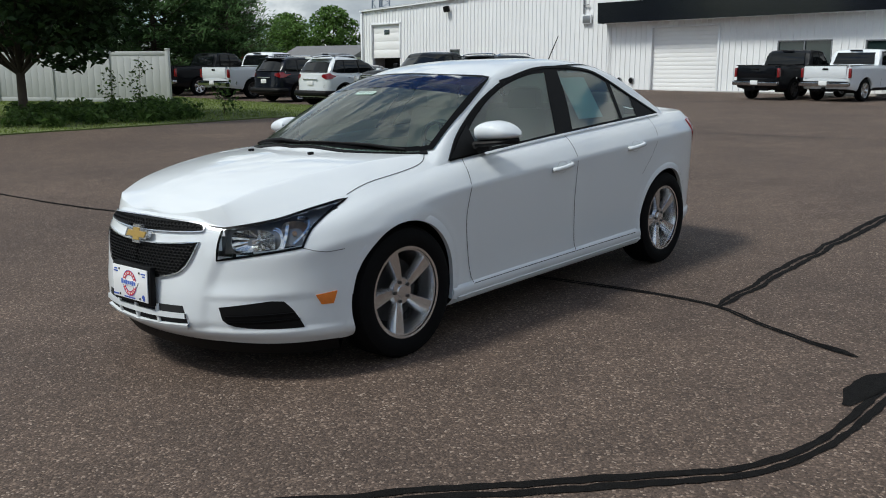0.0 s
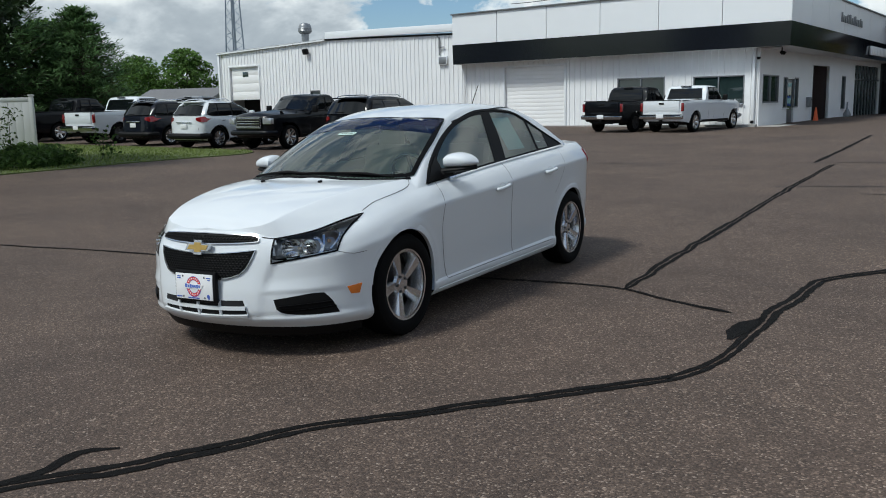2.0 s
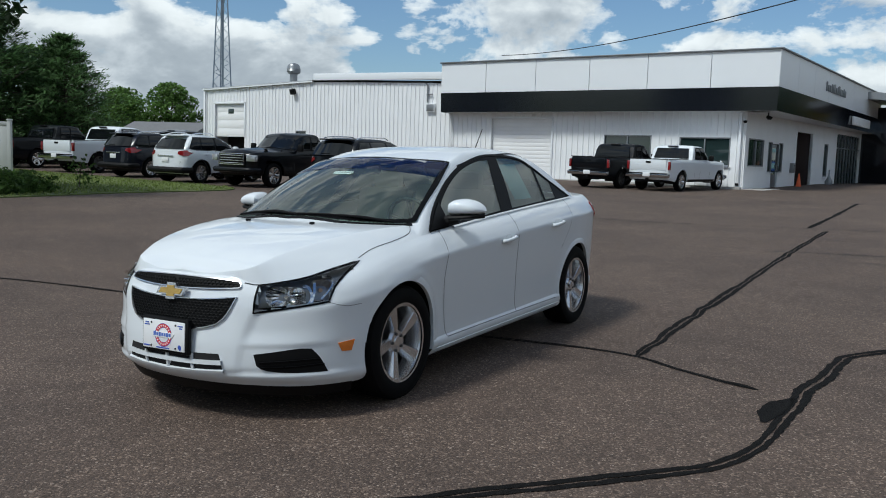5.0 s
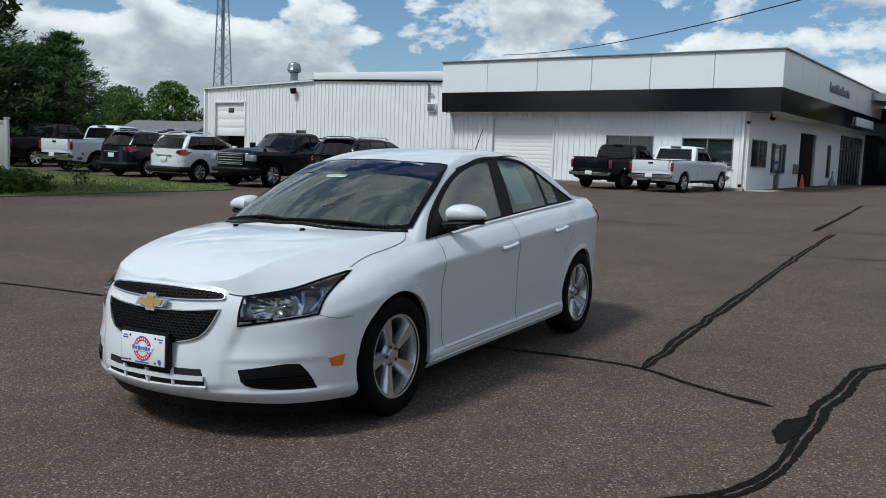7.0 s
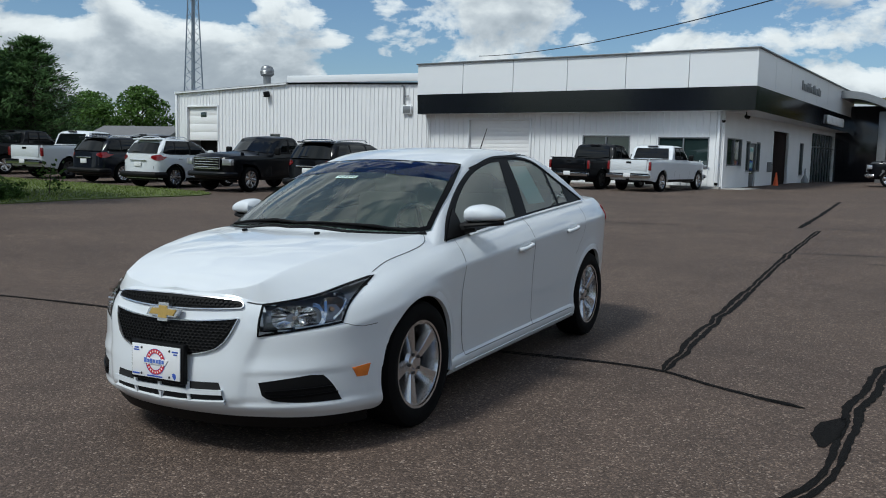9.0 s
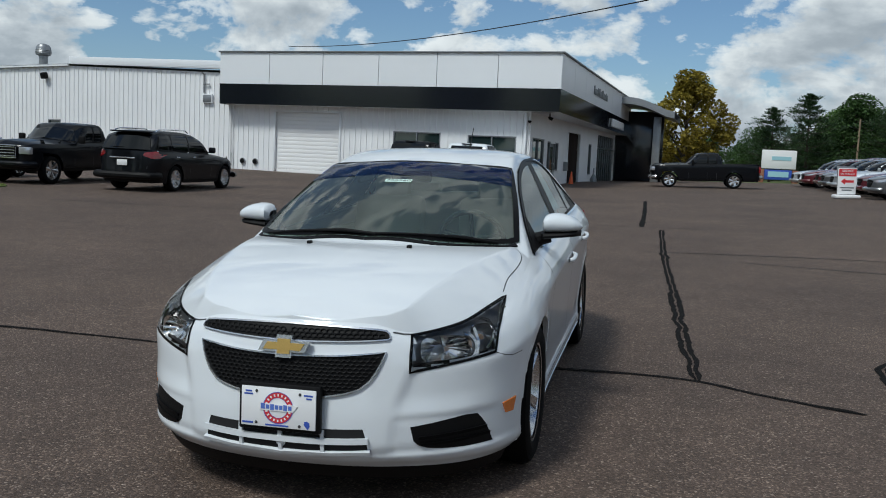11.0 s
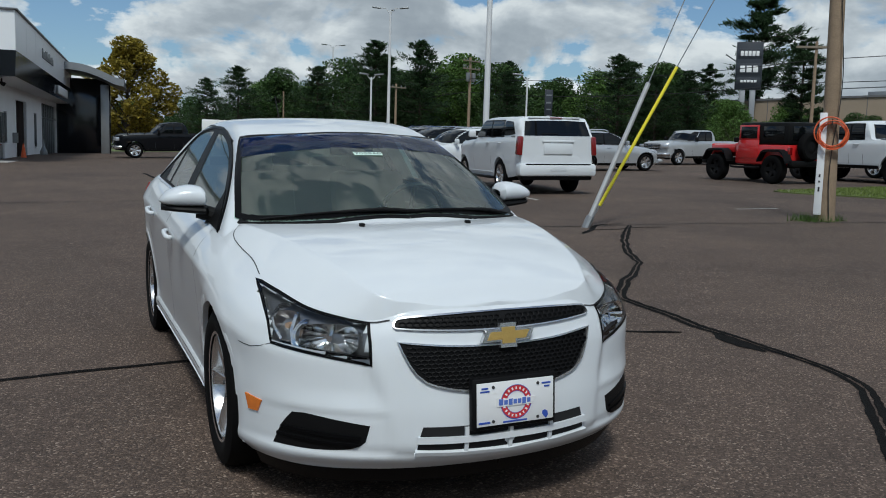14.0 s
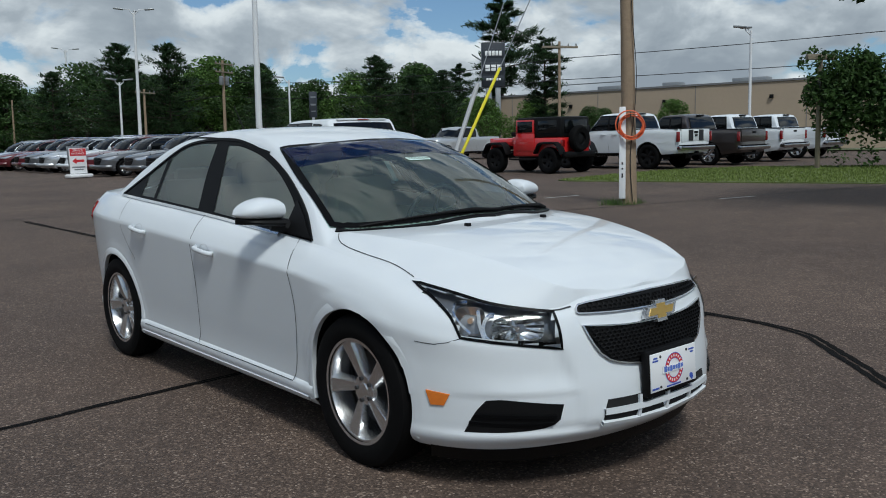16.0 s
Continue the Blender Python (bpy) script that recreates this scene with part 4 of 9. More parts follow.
    b.drop_faces(lambda c: (c.y < -1.3 and c.x > 0.2 and inside(lamp_ring, lamp_mid[0] + ((c.x + c.y) * 0.7071 - lamp_mid[0]) * 1.05, lamp_mid[1] + (c.z - lamp_mid[1]) * 1.12)) or (c.x > 0.45 and c.z > 0.93 and inside(ring_dlo, 0.15 + (c.y - 0.15) * 1.022, 1.16 + (c.z - 1.16) * 1.09)) or (c.z > 0.95 and inside(ring_ws, abs(c.x) * 1.03, (c.y + 0.75) * 1.03 - 0.75)) or (c.z > 1.0 and c.y > 0.9 and inside(ring_rear, abs(c.x) * 1.03, (c.y - 1.4) * 1.04 + 1.4)))
    part("body", b.shell(), PAINT_WHITE, car, "glossy white painted body", smooth=40)
    surround = Shape()
    pts2 = [Vector(p) for p in ring_dlo]
    edges, allp, n0 = [], list(pts2), len(pts2)
    edges += [(i, (i + 1) % n0) for i in range(n0)]
    vs, _, fs, _, _, _ = delaunay_2d_cdt(allp + [Vector(p) for w in wins for p in w] + [Vector((-0.85 + 0.04 * i, 0.96 + 0.04 * j)) for i in range(54) for j in range(12) if inside(ring_dlo, -0.85 + 0.04 * i, 0.96 + 0.04 * j)],
                                         edges + [(n0 + sum(len(q) for q in wins[:k]) + i, n0 + sum(len(q) for q in wins[:k]) + (i + 1) % len(w)) for k, w in enumerate(wins) for i in range(len(w))], [], 1, 1e-5)
    v3 = [b.hit(v.x, v.y, "side", 0.006) for v in vs]
    keep = []
    for f in fs:
        cx, cy = sum(vs[i].x for i in f) / len(f), sum(vs[i].y for i in f) / len(f)
        if not any(inside(w, cx, cy) for w in wins):
            keep.append(tuple(f))
    surround.add(v3, keep)
    both("window_surround", surround, GLOSS_BLACK, car, smooth=180)
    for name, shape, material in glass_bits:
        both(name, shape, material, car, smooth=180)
    both("belt_trim", b.ribbon(curve2([(-0.62, 0.943), (-0.03, 0.984), (0.57, 1.020), (1.35, 1.062)], 0.04), 0.013, "side", 0.010, rim=0.01), CHROME, car, "chrome strip under the windows")
    both("window_trim", b.ribbon(curve2(dlo_top, 0.03), 0.014, "side", 0.010, rim=0.012), GLOSS_BLACK, car)
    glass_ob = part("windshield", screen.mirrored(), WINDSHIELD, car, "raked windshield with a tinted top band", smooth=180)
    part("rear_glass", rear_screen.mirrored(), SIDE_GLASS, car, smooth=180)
    for line in (ws[:], rear_ws[:]):
        part("glass_border", b.ribbon([(max(x * 0.975, 0.0), y + (0.018 if y < -1.0 or y > 1.3 else 0.0) * (1 if y < 0 else -1)) for x, y in line], 0.030, "glass", 0.007).mirrored(), GLOSS_BLACK, car, smooth=180)
    for low_c, low_e, shade in ((0.11, 0.11, 0.30), (0.22, 0.22, 0.13)):
        band = [(0.0, -0.44 - low_c), (0.3, -0.405 - low_c), (0.557 + 0.18 * low_e, -0.29 - low_e), (0.556, -0.285), (0.3, -0.402), (0.0, -0.437)]
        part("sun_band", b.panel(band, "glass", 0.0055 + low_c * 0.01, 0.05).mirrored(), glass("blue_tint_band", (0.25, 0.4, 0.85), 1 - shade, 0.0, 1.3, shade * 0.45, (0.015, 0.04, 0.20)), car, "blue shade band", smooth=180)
    # cowl and wipers
    part("cowl", b.ribbon(curve2([(0.0, -1.308), (0.35, -1.246), (0.62, -1.086), (0.700, -0.985)], 0.04), 0.018, "top", 0.007, rim=0.008).mirrored(), BLACK_PLASTIC, car)
    for x0, x1, flip in ((0.62, 0.02, 1), (0.05, -0.62, 1)):
        pts = []
        for i in range(9):
            u = i / 8
            x = x0 + (x1 - x0) * u
            y = -1.30 + 0.30 * (x / 0.73) ** 2 + 0.022 + 0.016 * math.sin(u * 3.1)
            p = b.hit(abs(x), y, "top", 0.014)
            pts.append((x, p.y, p.z))
        w = Shape().tube(pts, 0.006, 6)
        arm = [pts[0], ((pts[0][0] + pts[4][0]) / 2, pts[2][1] - 0.015, pts[2][2] + 0.008), pts[4]]
        w.tube(arm, 0.008, 6)
        part("wiper", w, BLACK_PLASTIC, car)
    # nose: grilles, badge
    up_out = curve2([(0.0, 0.754), (0.2, 0.750), (0.34, 0.742), (0.376, 0.737)], 0.03) + [(0.390, 0.726), (0.394, 0.714)] + curve2([(0.388, 0.708), (0.30, 0.703), (0.15, 0.698), (0.0, 0.696)], 0.03)
    low_out = curve2([(0.0, 0.642), (0.2, 0.648), (0.386, 0.664)], 0.03)[:-1] + curve2([(0.386, 0.664), (0.355, 0.590), (0.30, 0.528), (0.17, 0.495), (0.0, 0.488)], 0.03)
    for name, outline in (("upper_grille", up_out), ("lower_grille", low_out)):
        g = part(name, b.panel(outline, "front", 0.005, 0.02, 0.006).mirrored(), BLACK_PLASTIC, car, "black honeycomb grille")
        cells = Shape()
        poly = [tuple(p) for p in outline] + [(-0.01, outline[-1][1]), (-0.01, outline[0][1])]
        sx, sz = 0.0235, 0.0138
        for row in range(int((0.76 - 0.48) / sz)):
            for col in range(-1, 16):
                cx, cz = col * sx + (sx / 2 if row % 2 else 0), 0.485 + row * sz
                if cx < 0.004 or not all(inside(poly, max(cx + sx * 0.5 * u, 0.0), cz + sz * 0.6 * w) for u, w in ((1, -0.5), (1, 0.5), (0, 1), (0, -1))):
                    continue
                outer = [(cx + sx * 0.5 * u, cz + sz * 0.66 * w) for u, w in ((1, -0.5), (1, 0.5), (0, 1), (-1, 0.5), (-1, -0.5), (0, -1))]
                inner = [(cx + (u - cx) * 0.80, cz + (w - cz) * 0.76) for u, w in outer]
                o3, i3 = [b.hit(max(u, 0.0), w, "front", 0.011) for u, w in outer], [b.hit(max(u, 0.0), w, "front", 0.010) for u, w in inner]
                d3 = [p + Vector((0, 0.006, 0)) for p in i3]
                cells.add(o3 + i3 + d3, [(i, (i + 1) % 6, 6 + (i + 1) % 6, 6 + i) for i in range(6)] + [(6 + i, 6 + (i + 1) % 6, 12 + (i + 1) % 6, 12 + i) for i in range(6)])
        part("grille_mesh", cells.mirrored(), BLACK_PLASTIC, g, smooth=0)
        line = [(max(x, 0), z) for x, z in outline]
        part("grille_surround", b.ribbon(line, 0.0055 if name == "lower_grille" else 0.0045, "front", 0.011, rim=0.010).mirrored(), BRIGHT_TRIM, g, "thin chrome surround", smooth=60)
    tie = [(0.10, 0.0), (0.086, 0.021), (0.032, 0.021), (0.032, 0.041), (-0.032, 0.041), (-0.032, 0.021), (-0.075, 0.021), (-0.10, 0.0 - 0.021), (-0.086 + 0.02, -0.021), (-0.032, -0.021), (-0.032, -0.041), (0.032, -0.041), (0.032, -0.021), (0.086, -0.021)]
    tie = [(0.104, 0.020), (0.032, 0.020), (0.032, 0.041), (-0.032, 0.041), (-0.032, 0.020), (-0.084, 0.020), (-0.104, -0.020), (-0.032, -0.020), (-0.032, -0.041), (0.032, -0.041), (0.032, -0.020), (0.084, -0.020)]
    e = new("badge")
    e.parent, e.matrix_basis = car, pose(0, -2.242, 0.676, 80, 0, 0) @ Matrix.Diagonal((0.95, 0.95, 1, 1))
    part("badge_rim", Shape().prism([(x * 1.07, z * 1.12) for x, z in tie], 0.022), BRIGHT_TRIM, e, smooth=0)
    part("badge_face", Shape().prism([(x * 0.86, z * 0.74) for x, z in tie], 0.025), GOLD, e, "gold badge face", smooth=0)
    # lower intake and fog recesses
    intake = curve2([(0.0, 0.372), (0.2, 0.372), (0.318, 0.374)], 0.04)[:-1] + curve2([(0.318, 0.374), (0.332, 0.33), (0.338, 0.288)], 0.03)[:-1] + curve2([(0.338, 0.288), (0.2, 0.283), (0.0, 0.281)], 0.04)
    i_ob = part("lower_intake", b.panel(intake, "front", 0.003, 0.03, 0.01).mirrored(), DARK_INSIDE, car)
    part("intake_bar", b.ribbon(curve2([(0.0, 0.327), (0.2, 0.327), (0.338, 0.330)], 0.04), 0.022, "front", 0.016, rim=0.016).mirrored(), PAINT_WHITE, i_ob)
    part("intake_bar", b.ribbon([(0.0, 0.278), (0.2, 0.281), (0.345, 0.287)], 0.014, "front", 0.018, rim=0.02).mirrored(), PAINT_WHITE, i_ob)
    for x in (0.0, 0.168):
        t = b.ribbon([(x, 0.372), (x, 0.33), (x, 0.284)], 0.014, "front", 0.014, rim=0.014)
        if x:
            both("intake_rib", t, PAINT_WHITE, i_ob)
        else:
            part("intake_rib", t, PAINT_WHITE, i_ob)
    fog = curve2([(-1.191, 0.375), (-1.05, 0.392), (-0.95, 0.402), (-0.896, 0.398)], 0.03)[:-1] + curve2([(-0.896, 0.398), (-0.853, 0.351), (-0.81, 0.271)], 0.03)[:-1] + curve2([(-0.81, 0.271), (-0.993, 0.274), (-1.12, 0.287), (-1.177, 0.317), (-1.191, 0.375)], 0.03)[:-1]
    for side_ in both("fog_recess", b.panel(fog, "quarter", 0.002, 0.03, 0.01), BLACK_PLASTIC, car, "black plastic blanking panel"):
        pass
    both("fog_slat", b.ribbon(curve2([(-1.16, 0.330), (-1.0, 0.336), (-0.85, 0.340)], 0.03), 0.012, "quarter", 0.010, rim=0.01), GLOSS_BLACK, car)
    both("fog_slat", b.ribbon(curve2([(-1.15, 0.305), (-1.0, 0.305), (-0.83, 0.312)], 0.03), 0.010, "quarter", 0.008, rim=0.01), GLOSS_BLACK, car)
    both("side_marker", b.panel([(-0.757, 0.416), (-0.662, 0.424), (-0.681, 0.367), (-0.734, 0.370)], "quarter", 0.006, 0.03, 0.008), AMBER, car, "amber side reflector", smooth=0)
    # chin
    chin = Shape()
    low_ring = [b.ring(q / 40, 0.0) for q in range(33)]
    chin.grid([[(p.x + 0.004, p.y - 0.004, p.z + 0.006) for p in low_ring], [(p.x * 0.985, p.y + 0.012, p.z - 0.030) for p in low_ring], [(p.x * 0.97, p.y + 0.03, p.z - 0.058) for p in low_ring], [(p.x * 0.85, p.y + 0.14, p.z - 0.05) for p in low_ring]])
    part("chin_spoiler", chin.mirrored(), BLACK_PLASTIC, car, "black lower lip")
    # headlamps

    # the lamp's black pan lies behind its lens; the pan is sunk along the car
    lamp_pan = b.panel(lamp, "quarter", 0.0, 0.03)
    n_rim = len(lamp)
    lamp_pan.v = [(x - 0.022, y + 0.060, z) for x, y, z in lamp_pan.v]
    rim_out, rim_in = [b.hit(*p, "quarter", 0.001) for p in lamp], [b.hit(*p, "quarter", 0.0) + Vector((-0.022, 0.060, 0)) for p in lamp]
    lamp_pan.add(rim_out + rim_in, [(i, (i + 1) % n_rim, n_rim + (i + 1) % n_rim, n_rim + i) for i in range(n_rim)])
    PALE_AMBER = mat("pale_amber_bulb", (0.45, 0.30, 0.20), 0.25, vary=0.1)
    TURN_REFLECTOR = mat("satin_reflector", (0.62, 0.58, 0.56), 0.28, metal=1.0, vary=0.1, scale=20)

    for flip in (False, True):
        def fix(s):
            return flipped(s) if flip else s
        h = part("headlamp", fix(lamp_pan), LAMP_HOUSING, car, "clear-lens headlamp with chrome reflectors in a black housing")
        for name, a_, z_, ra, rz, deep in (("reflector", -1.022, 0.666, 0.105, 0.055, 0.050), ("turn_reflector", -0.836, 0.708, 0.058, 0.056, 0.036)):
            main = name == "reflector"
            c = b.hit(a_, z_, "quarter", -0.014 if main else -0.030)
            axis = Vector((0.46, -0.88, 0.06) if main else (0.80, -0.60, 0.06)).normalized()
            side = Vector((-axis.y, axis.x, 0)).normalized()
            up_ = side.cross(axis) * -1
            if up_.z < 0:
                up_ = -up_
            bowl, rows = Shape(), []
            for i in range(9):
                u = i / 8
                # flutes pressed into the bowl, and a squared rim
                ring_ = []
                for j in range(49):
                    t = 2 * math.pi * j / 48
                    ca, sa = math.cos(t), math.sin(t)
                    g = 1 / max(abs(ca) ** 3.5 + abs(sa) ** 3.5, 1e-6) ** (1 / 3.5)
                    w_ = u * g * (1 + (0.035 if j % 4 < 2 else -0.035) * (1 if 0.2 < u < 0.95 else 0))
                    ring_.append(c + side * ra * ca * w_ + up_ * rz * sa * w_ - axis * deep * (1 - u * u))
                rows.append(ring_)
            bowl.grid(rows)
            part(name, fix(bowl), REFLECTOR if main else TURN_REFLECTOR, h, smooth=30)
            q_ = c - axis * deep * 0.55
            part("bulb", fix(Shape().tube([q_ - axis * 0.02, q_ + axis * 0.022], 0.011, 10)), CHROME if main else PALE_AMBER, h)
        for rr in (0.052, 0.043):
            arc = [(-0.925 + 0.75 * rr * math.cos(a), 0.672 + rr * math.sin(a)) for a in [radians(-100 + 200 * k / 18) for k in range(19)]]
            part("reflector_ring", fix(b.ribbon(arc, 0.006, "quarter", -0.004, rim=0.010)), CHROME, h)
        part("lamp_divider", fix(b.ribbon([(-0.868, 0.744), (-0.874, 0.69), (-0.892, 0.634)], 0.014, "quarter", -0.006, rim=0.02)), CHROME, h)
        part("lamp_arc", fix(b.ribbon(curve2([(-0.840, 0.655), (-0.800, 0.69), (-0.772, 0.73), (-0.778, 0.756), (-0.825, 0.762)], 0.015), 0.009, "quarter", -0.004, rim=0.012)), CHROME, h)
        part("lamp_shelf", fix(b.ribbon([(-1.165, 0.600), (-1.0, 0.618), (-0.83, 0.640)], 0.016, "quarter", -0.010, rim=0.03)), GLOSS_BLACK, h)
        part("lamp_bezel", fix(b.ribbon([p for p in lamp], 0.011, "quarter", 0.003, closed=True)), GLOSS_BLACK, h)
        part("lamp_lens", fix(b.panel(lamp, "quarter", 0.004, 0.03)), LENS, h, smooth=180)
    # shut lines
    seams = [("top", curve2([(0.741, -1.60), (0.738, -1.468), (0.749, -1.297), (0.750, -1.14), (0.735, -1.06), (0.70, -1.01)], 0.03), 0.0035),
             ("side", curve2([(-0.80, 0.935), (-0.83, 0.885), (-0.885, 0.70), (-0.89, 0.58), (-0.86, 0.40), (-0.822, 0.275)], 0.03), 0.0045),
             ("side", curve2([(0.17, 1.0), (0.161, 0.875), (0.147, 0.63), (0.16, 0.45), (0.181, 0.285)], 0.04), 0.005),
             ("side", curve2([(1.20, 1.06), (1.18, 0.93), (1.10, 0.80), (0.98, 0.68)], 0.04), 0.003),
             ("side", curve2([(-0.82, 0.272), (0.0, 0.280), (0.92, 0.285)], 0.05), 0.004),
             ("quarter", curve2([(-0.802, 0.634), (-0.75, 0.618), (-0.70, 0.608), (-0.62, 0.612)], 0.03), 0.003)]
    for view, line, wid in seams:
        both("panel_gap", b.ribbon(line, wid, view, 0.0015), GAP, car, smooth=180)
    both("hood_gap", b.ribbon(curve2([(0.40, 0.735), (0.44, 0.727), (0.50, 0.724)], 0.03), 0.005, "front", 0.0015), GAP, car, smooth=180)
    both("sill_trim", b.ribbon(curve2([(-0.95, 0.215), (0.0, 0.222), (0.98, 0.232)], 0.05), 0.02, "side", 0.006, rim=0.01), PAINT_WHITE, car)
    # arches: lips and dark liners
    for ya, za in b.arches:
        rim = Shape()
        edge_pts = [b.hit(ya + (b.arch_r + 0.042) * math.cos(a), za + (b.arch_r + 0.042) * math.sin(a), "side", 0.0) for a in [radians(-18 + 216 * i / 48) for i in range(49)]]
        xs = [p.x for p in edge_pts]
        for p, i in zip(edge_pts, range(49)):
            near_ = xs[max(i - 2, 0):i + 3]
            p.x = sum(near_) / len(near_)
        lip_in = (b.arch_r - 0.004) / (b.arch_r + 0.042)
        rim.grid([[(p.x - 0.005, p.y, p.z) for p in edge_pts], [(p.x + 0.0008, ya + (p.y - ya) * 0.985, za + (p.z - za) * 0.985) for p in edge_pts], [(p.x + 0.0012, ya + (p.y - ya) * lip_in, za + (p.z - za) * lip_in) for p in edge_pts], [(p.x - 0.022, ya + (p.y - ya) * lip_in, za + (p.z - za) * lip_in) for p in edge_pts]])
        both("arch_lip", rim, PAINT_WHITE, car, smooth=60)
        liner = Shape()
        liner.grid([[(min(b.hit(ya + 0.38 * math.cos(a), max(za + 0.38 * math.sin(a), 0.25), "side", -0.025).x, 0.86), ya + 0.365 * math.cos(a), za + 0.365 * math.sin(a)) for a in [radians(-30 + 240 * i / 24) for i in range(25)]], [(0.45, ya + 0.365 * math.cos(a), za + 0.365 * math.sin(a)) for a in [radians(-30 + 240 * i / 24) for i in range(25)]]])
        liner.add([(0.45, ya - 0.42, 0.15), (0.45, ya + 0.42, 0.15), (0.45, ya + 0.42, 0.75), (0.45, ya - 0.42, 0.75)], [(0, 1, 2, 3)])
        both("wheel_arch_liner", liner, BLACK_PLASTIC, car)
    part("floor_pan", Shape().box((0, 0.0, 0.21), (1.5, 1.9, 0.05)).box((0, -1.68, 0.22), (1.0, 0.5, 0.04)).box((0, 1.72, 0.26), (1.1, 0.5, 0.05)).box((0, 0, 0.3), (0.88, 3.6, 0.14)), BLACK_PLASTIC, car)
    for x, y, side_ in ((0.772, -1.3425, 1), (-0.772, -1.3425, -1), (0.775, 1.3425, 1), (-0.775, 1.3425, -1)):
        wheel(car, x, y, 0.330, 0.330, 0.215, 0.222, 5, ALLOY, side=side_)
    # mirrors
    for flip in (False, True):
        shell = Shape()
        rows = []
        cap_top = spline([(0.0, 1.102), (0.12, 1.122), (0.35, 1.128), (0.6, 1.119), (0.82, 1.101), (0.94, 1.083), (1.0, 1.072)])
        for i in range(17):
            u = i / 16
            end = min(1.0, 0.35 + u * 16) ** 0.5 * (1 - u ** 9) ** 0.5
            zt, zb = cap_top(u), 1.022 + 0.010 * u * u
            zm, zh = (zt + zb) / 2, max(zt - zb, 0.004) / 2
            rows.append([])
            for j in range(25):
                t = 2 * math.pi * j / 24
                ca, sa = math.cos(t), math.sin(t)
                ca, sa = math.copysign(abs(ca) ** 0.75, ca), math.copysign(abs(sa) ** 0.75, sa)
                rows[-1].append((0.793 + 0.212 * u, -0.605 + 0.03 * u + end * (0.125 * ca if ca < 0 else 0.040 * ca), zm + zh * sa * end))
        shell.grid(rows)
        if flip:
            shell = flipped(shell)
        mir = part("side_mirror", shell, PAINT_WHITE, car, "white-capped side mirror", smooth=60)
        low_, foot = Shape(), []
        for i in range(13):
            u = i / 12
            end = min(1.0, 0.4 + u * 10) ** 0.5 * (1 - u ** 8) ** 0.5
            zt, zb = 1.030 + 0.008 * u * u, 0.980 + 0.026 * u ** 0.8
            foot.append([(0.786 + 0.208 * u, -0.607 + 0.03 * u + end * (0.118 * math.cos(t) if math.cos(t) < 0 else 0.042 * math.cos(t)), (zt + zb) / 2 + (zt - zb) / 2 * math.copysign(abs(math.sin(t)) ** 0.6, math.sin(t))) for t in [2 * math.pi * j / 20 for j in range(21)]])
        low_.grid(foot)
        low_.add(foot[0][:20], [tuple(range(20))])
        low_.tube(curve2([(0.83, -0.625, 1.000), (0.785, -0.640, 0.990), (0.735, -0.665, 0.972)], 0.02), 0.034, 10, r_end=0.040)
        part("mirror_base", flipped(low_) if flip else low_, BLACK_PLASTIC, mir)
        glass_ = Shape().box((0.862, -0.558, 1.066), (0.115, 0.006, 0.060), bev=0.002)
        part("mirror_glass", flipped(glass_) if flip else glass_, CHROME, mir)
        sail = b.panel([(-0.89, 0.937), (-0.655, 0.955), (-0.655, 1.10), (-0.76, 1.035)], "side", 0.012, 0.05, 0.012)
        part("mirror_sail", flipped(sail) if flip else sail, BLACK_PLASTIC, mir)
    # handles
    for y, z in ((-0.012, 0.822), (0.86, 0.878)):
        p0 = b.hit(y, z, "side", 0.022)
        hnd = Shape()
        pts = [(p0.x - 0.02, y - 0.10, z - 0.008), (p0.x, y - 0.08, z - 0.006), (p0.x + 0.006, y, z + 0.002), (p0.x, y + 0.08, z + 0.010), (p0.x - 0.02, y + 0.10, z + 0.012)]
        hnd.tube(curve2(pts, 0.02), 0.014, 8)
        both("door_handle", hnd, PAINT_WHITE, car, smooth=180)
        # a flat grey ring paints the shade at the edge of the handle's cup
        cup = [(y + 0.055 * math.cos(a), z + 0.035 * math.sin(a)) for a in [2 * math.pi * k / 20 for k in range(20)]]
        both("handle_cup", b.ribbon(cup, 0.004, "side", 0.002, closed=True), mat("handle_shade", (0.5, 0.52, 0.54), 0.5, vary=0.05), car, smooth=180)
    # tail lamps
    both("tail_lamp", b.panel([(1.74, 1.008), (1.9, 1.014), (2.08, 1.005), (2.10, 0.85), (1.93, 0.835), (1.80, 0.91)], "side", 0.010, 0.04, 0.012), mat("bright_red_lens", (0.42, 0.018, 0.022), 0.2, vary=0.15, scale=20, coat=1.0), car, "red tail lamp")
    # roof antenna, drip mouldings, nozzles
    part("antenna", Shape().box((0, 1.12, 1.425), (0.05, 0.10, 0.03), bev=0.012).tube([(0, 1.13, 1.43), (0, 1.29, 1.64)], 0.0045, 6, r_end=0.003), BLACK_PLASTIC, car)
    both("roof_moulding", b.ribbon(curve2([(0.575, -0.20), (0.555, 0.2), (0.545, 0.7), (0.535, 1.05)], 0.05), 0.009, "top", 0.003), GLOSS_BLACK, car, smooth=180)
    for x in (-0.252, 0.252):
        p0 = b.hit(abs(x), -1.39, "top", 0.006)
        part("washer_nozzle", Shape().box((x, p0.y, p0.z), (0.022, 0.03, 0.016), bev=0.005), BLACK_PLASTIC, car)
    # cabin
    part("dashboard", Shape().box((0, -0.78, 0.86), (1.36, 0.42, 0.20), bev=0.06).box((0, -0.95, 0.80), (1.30, 0.4, 0.2), bev=0.05), DASH, car)
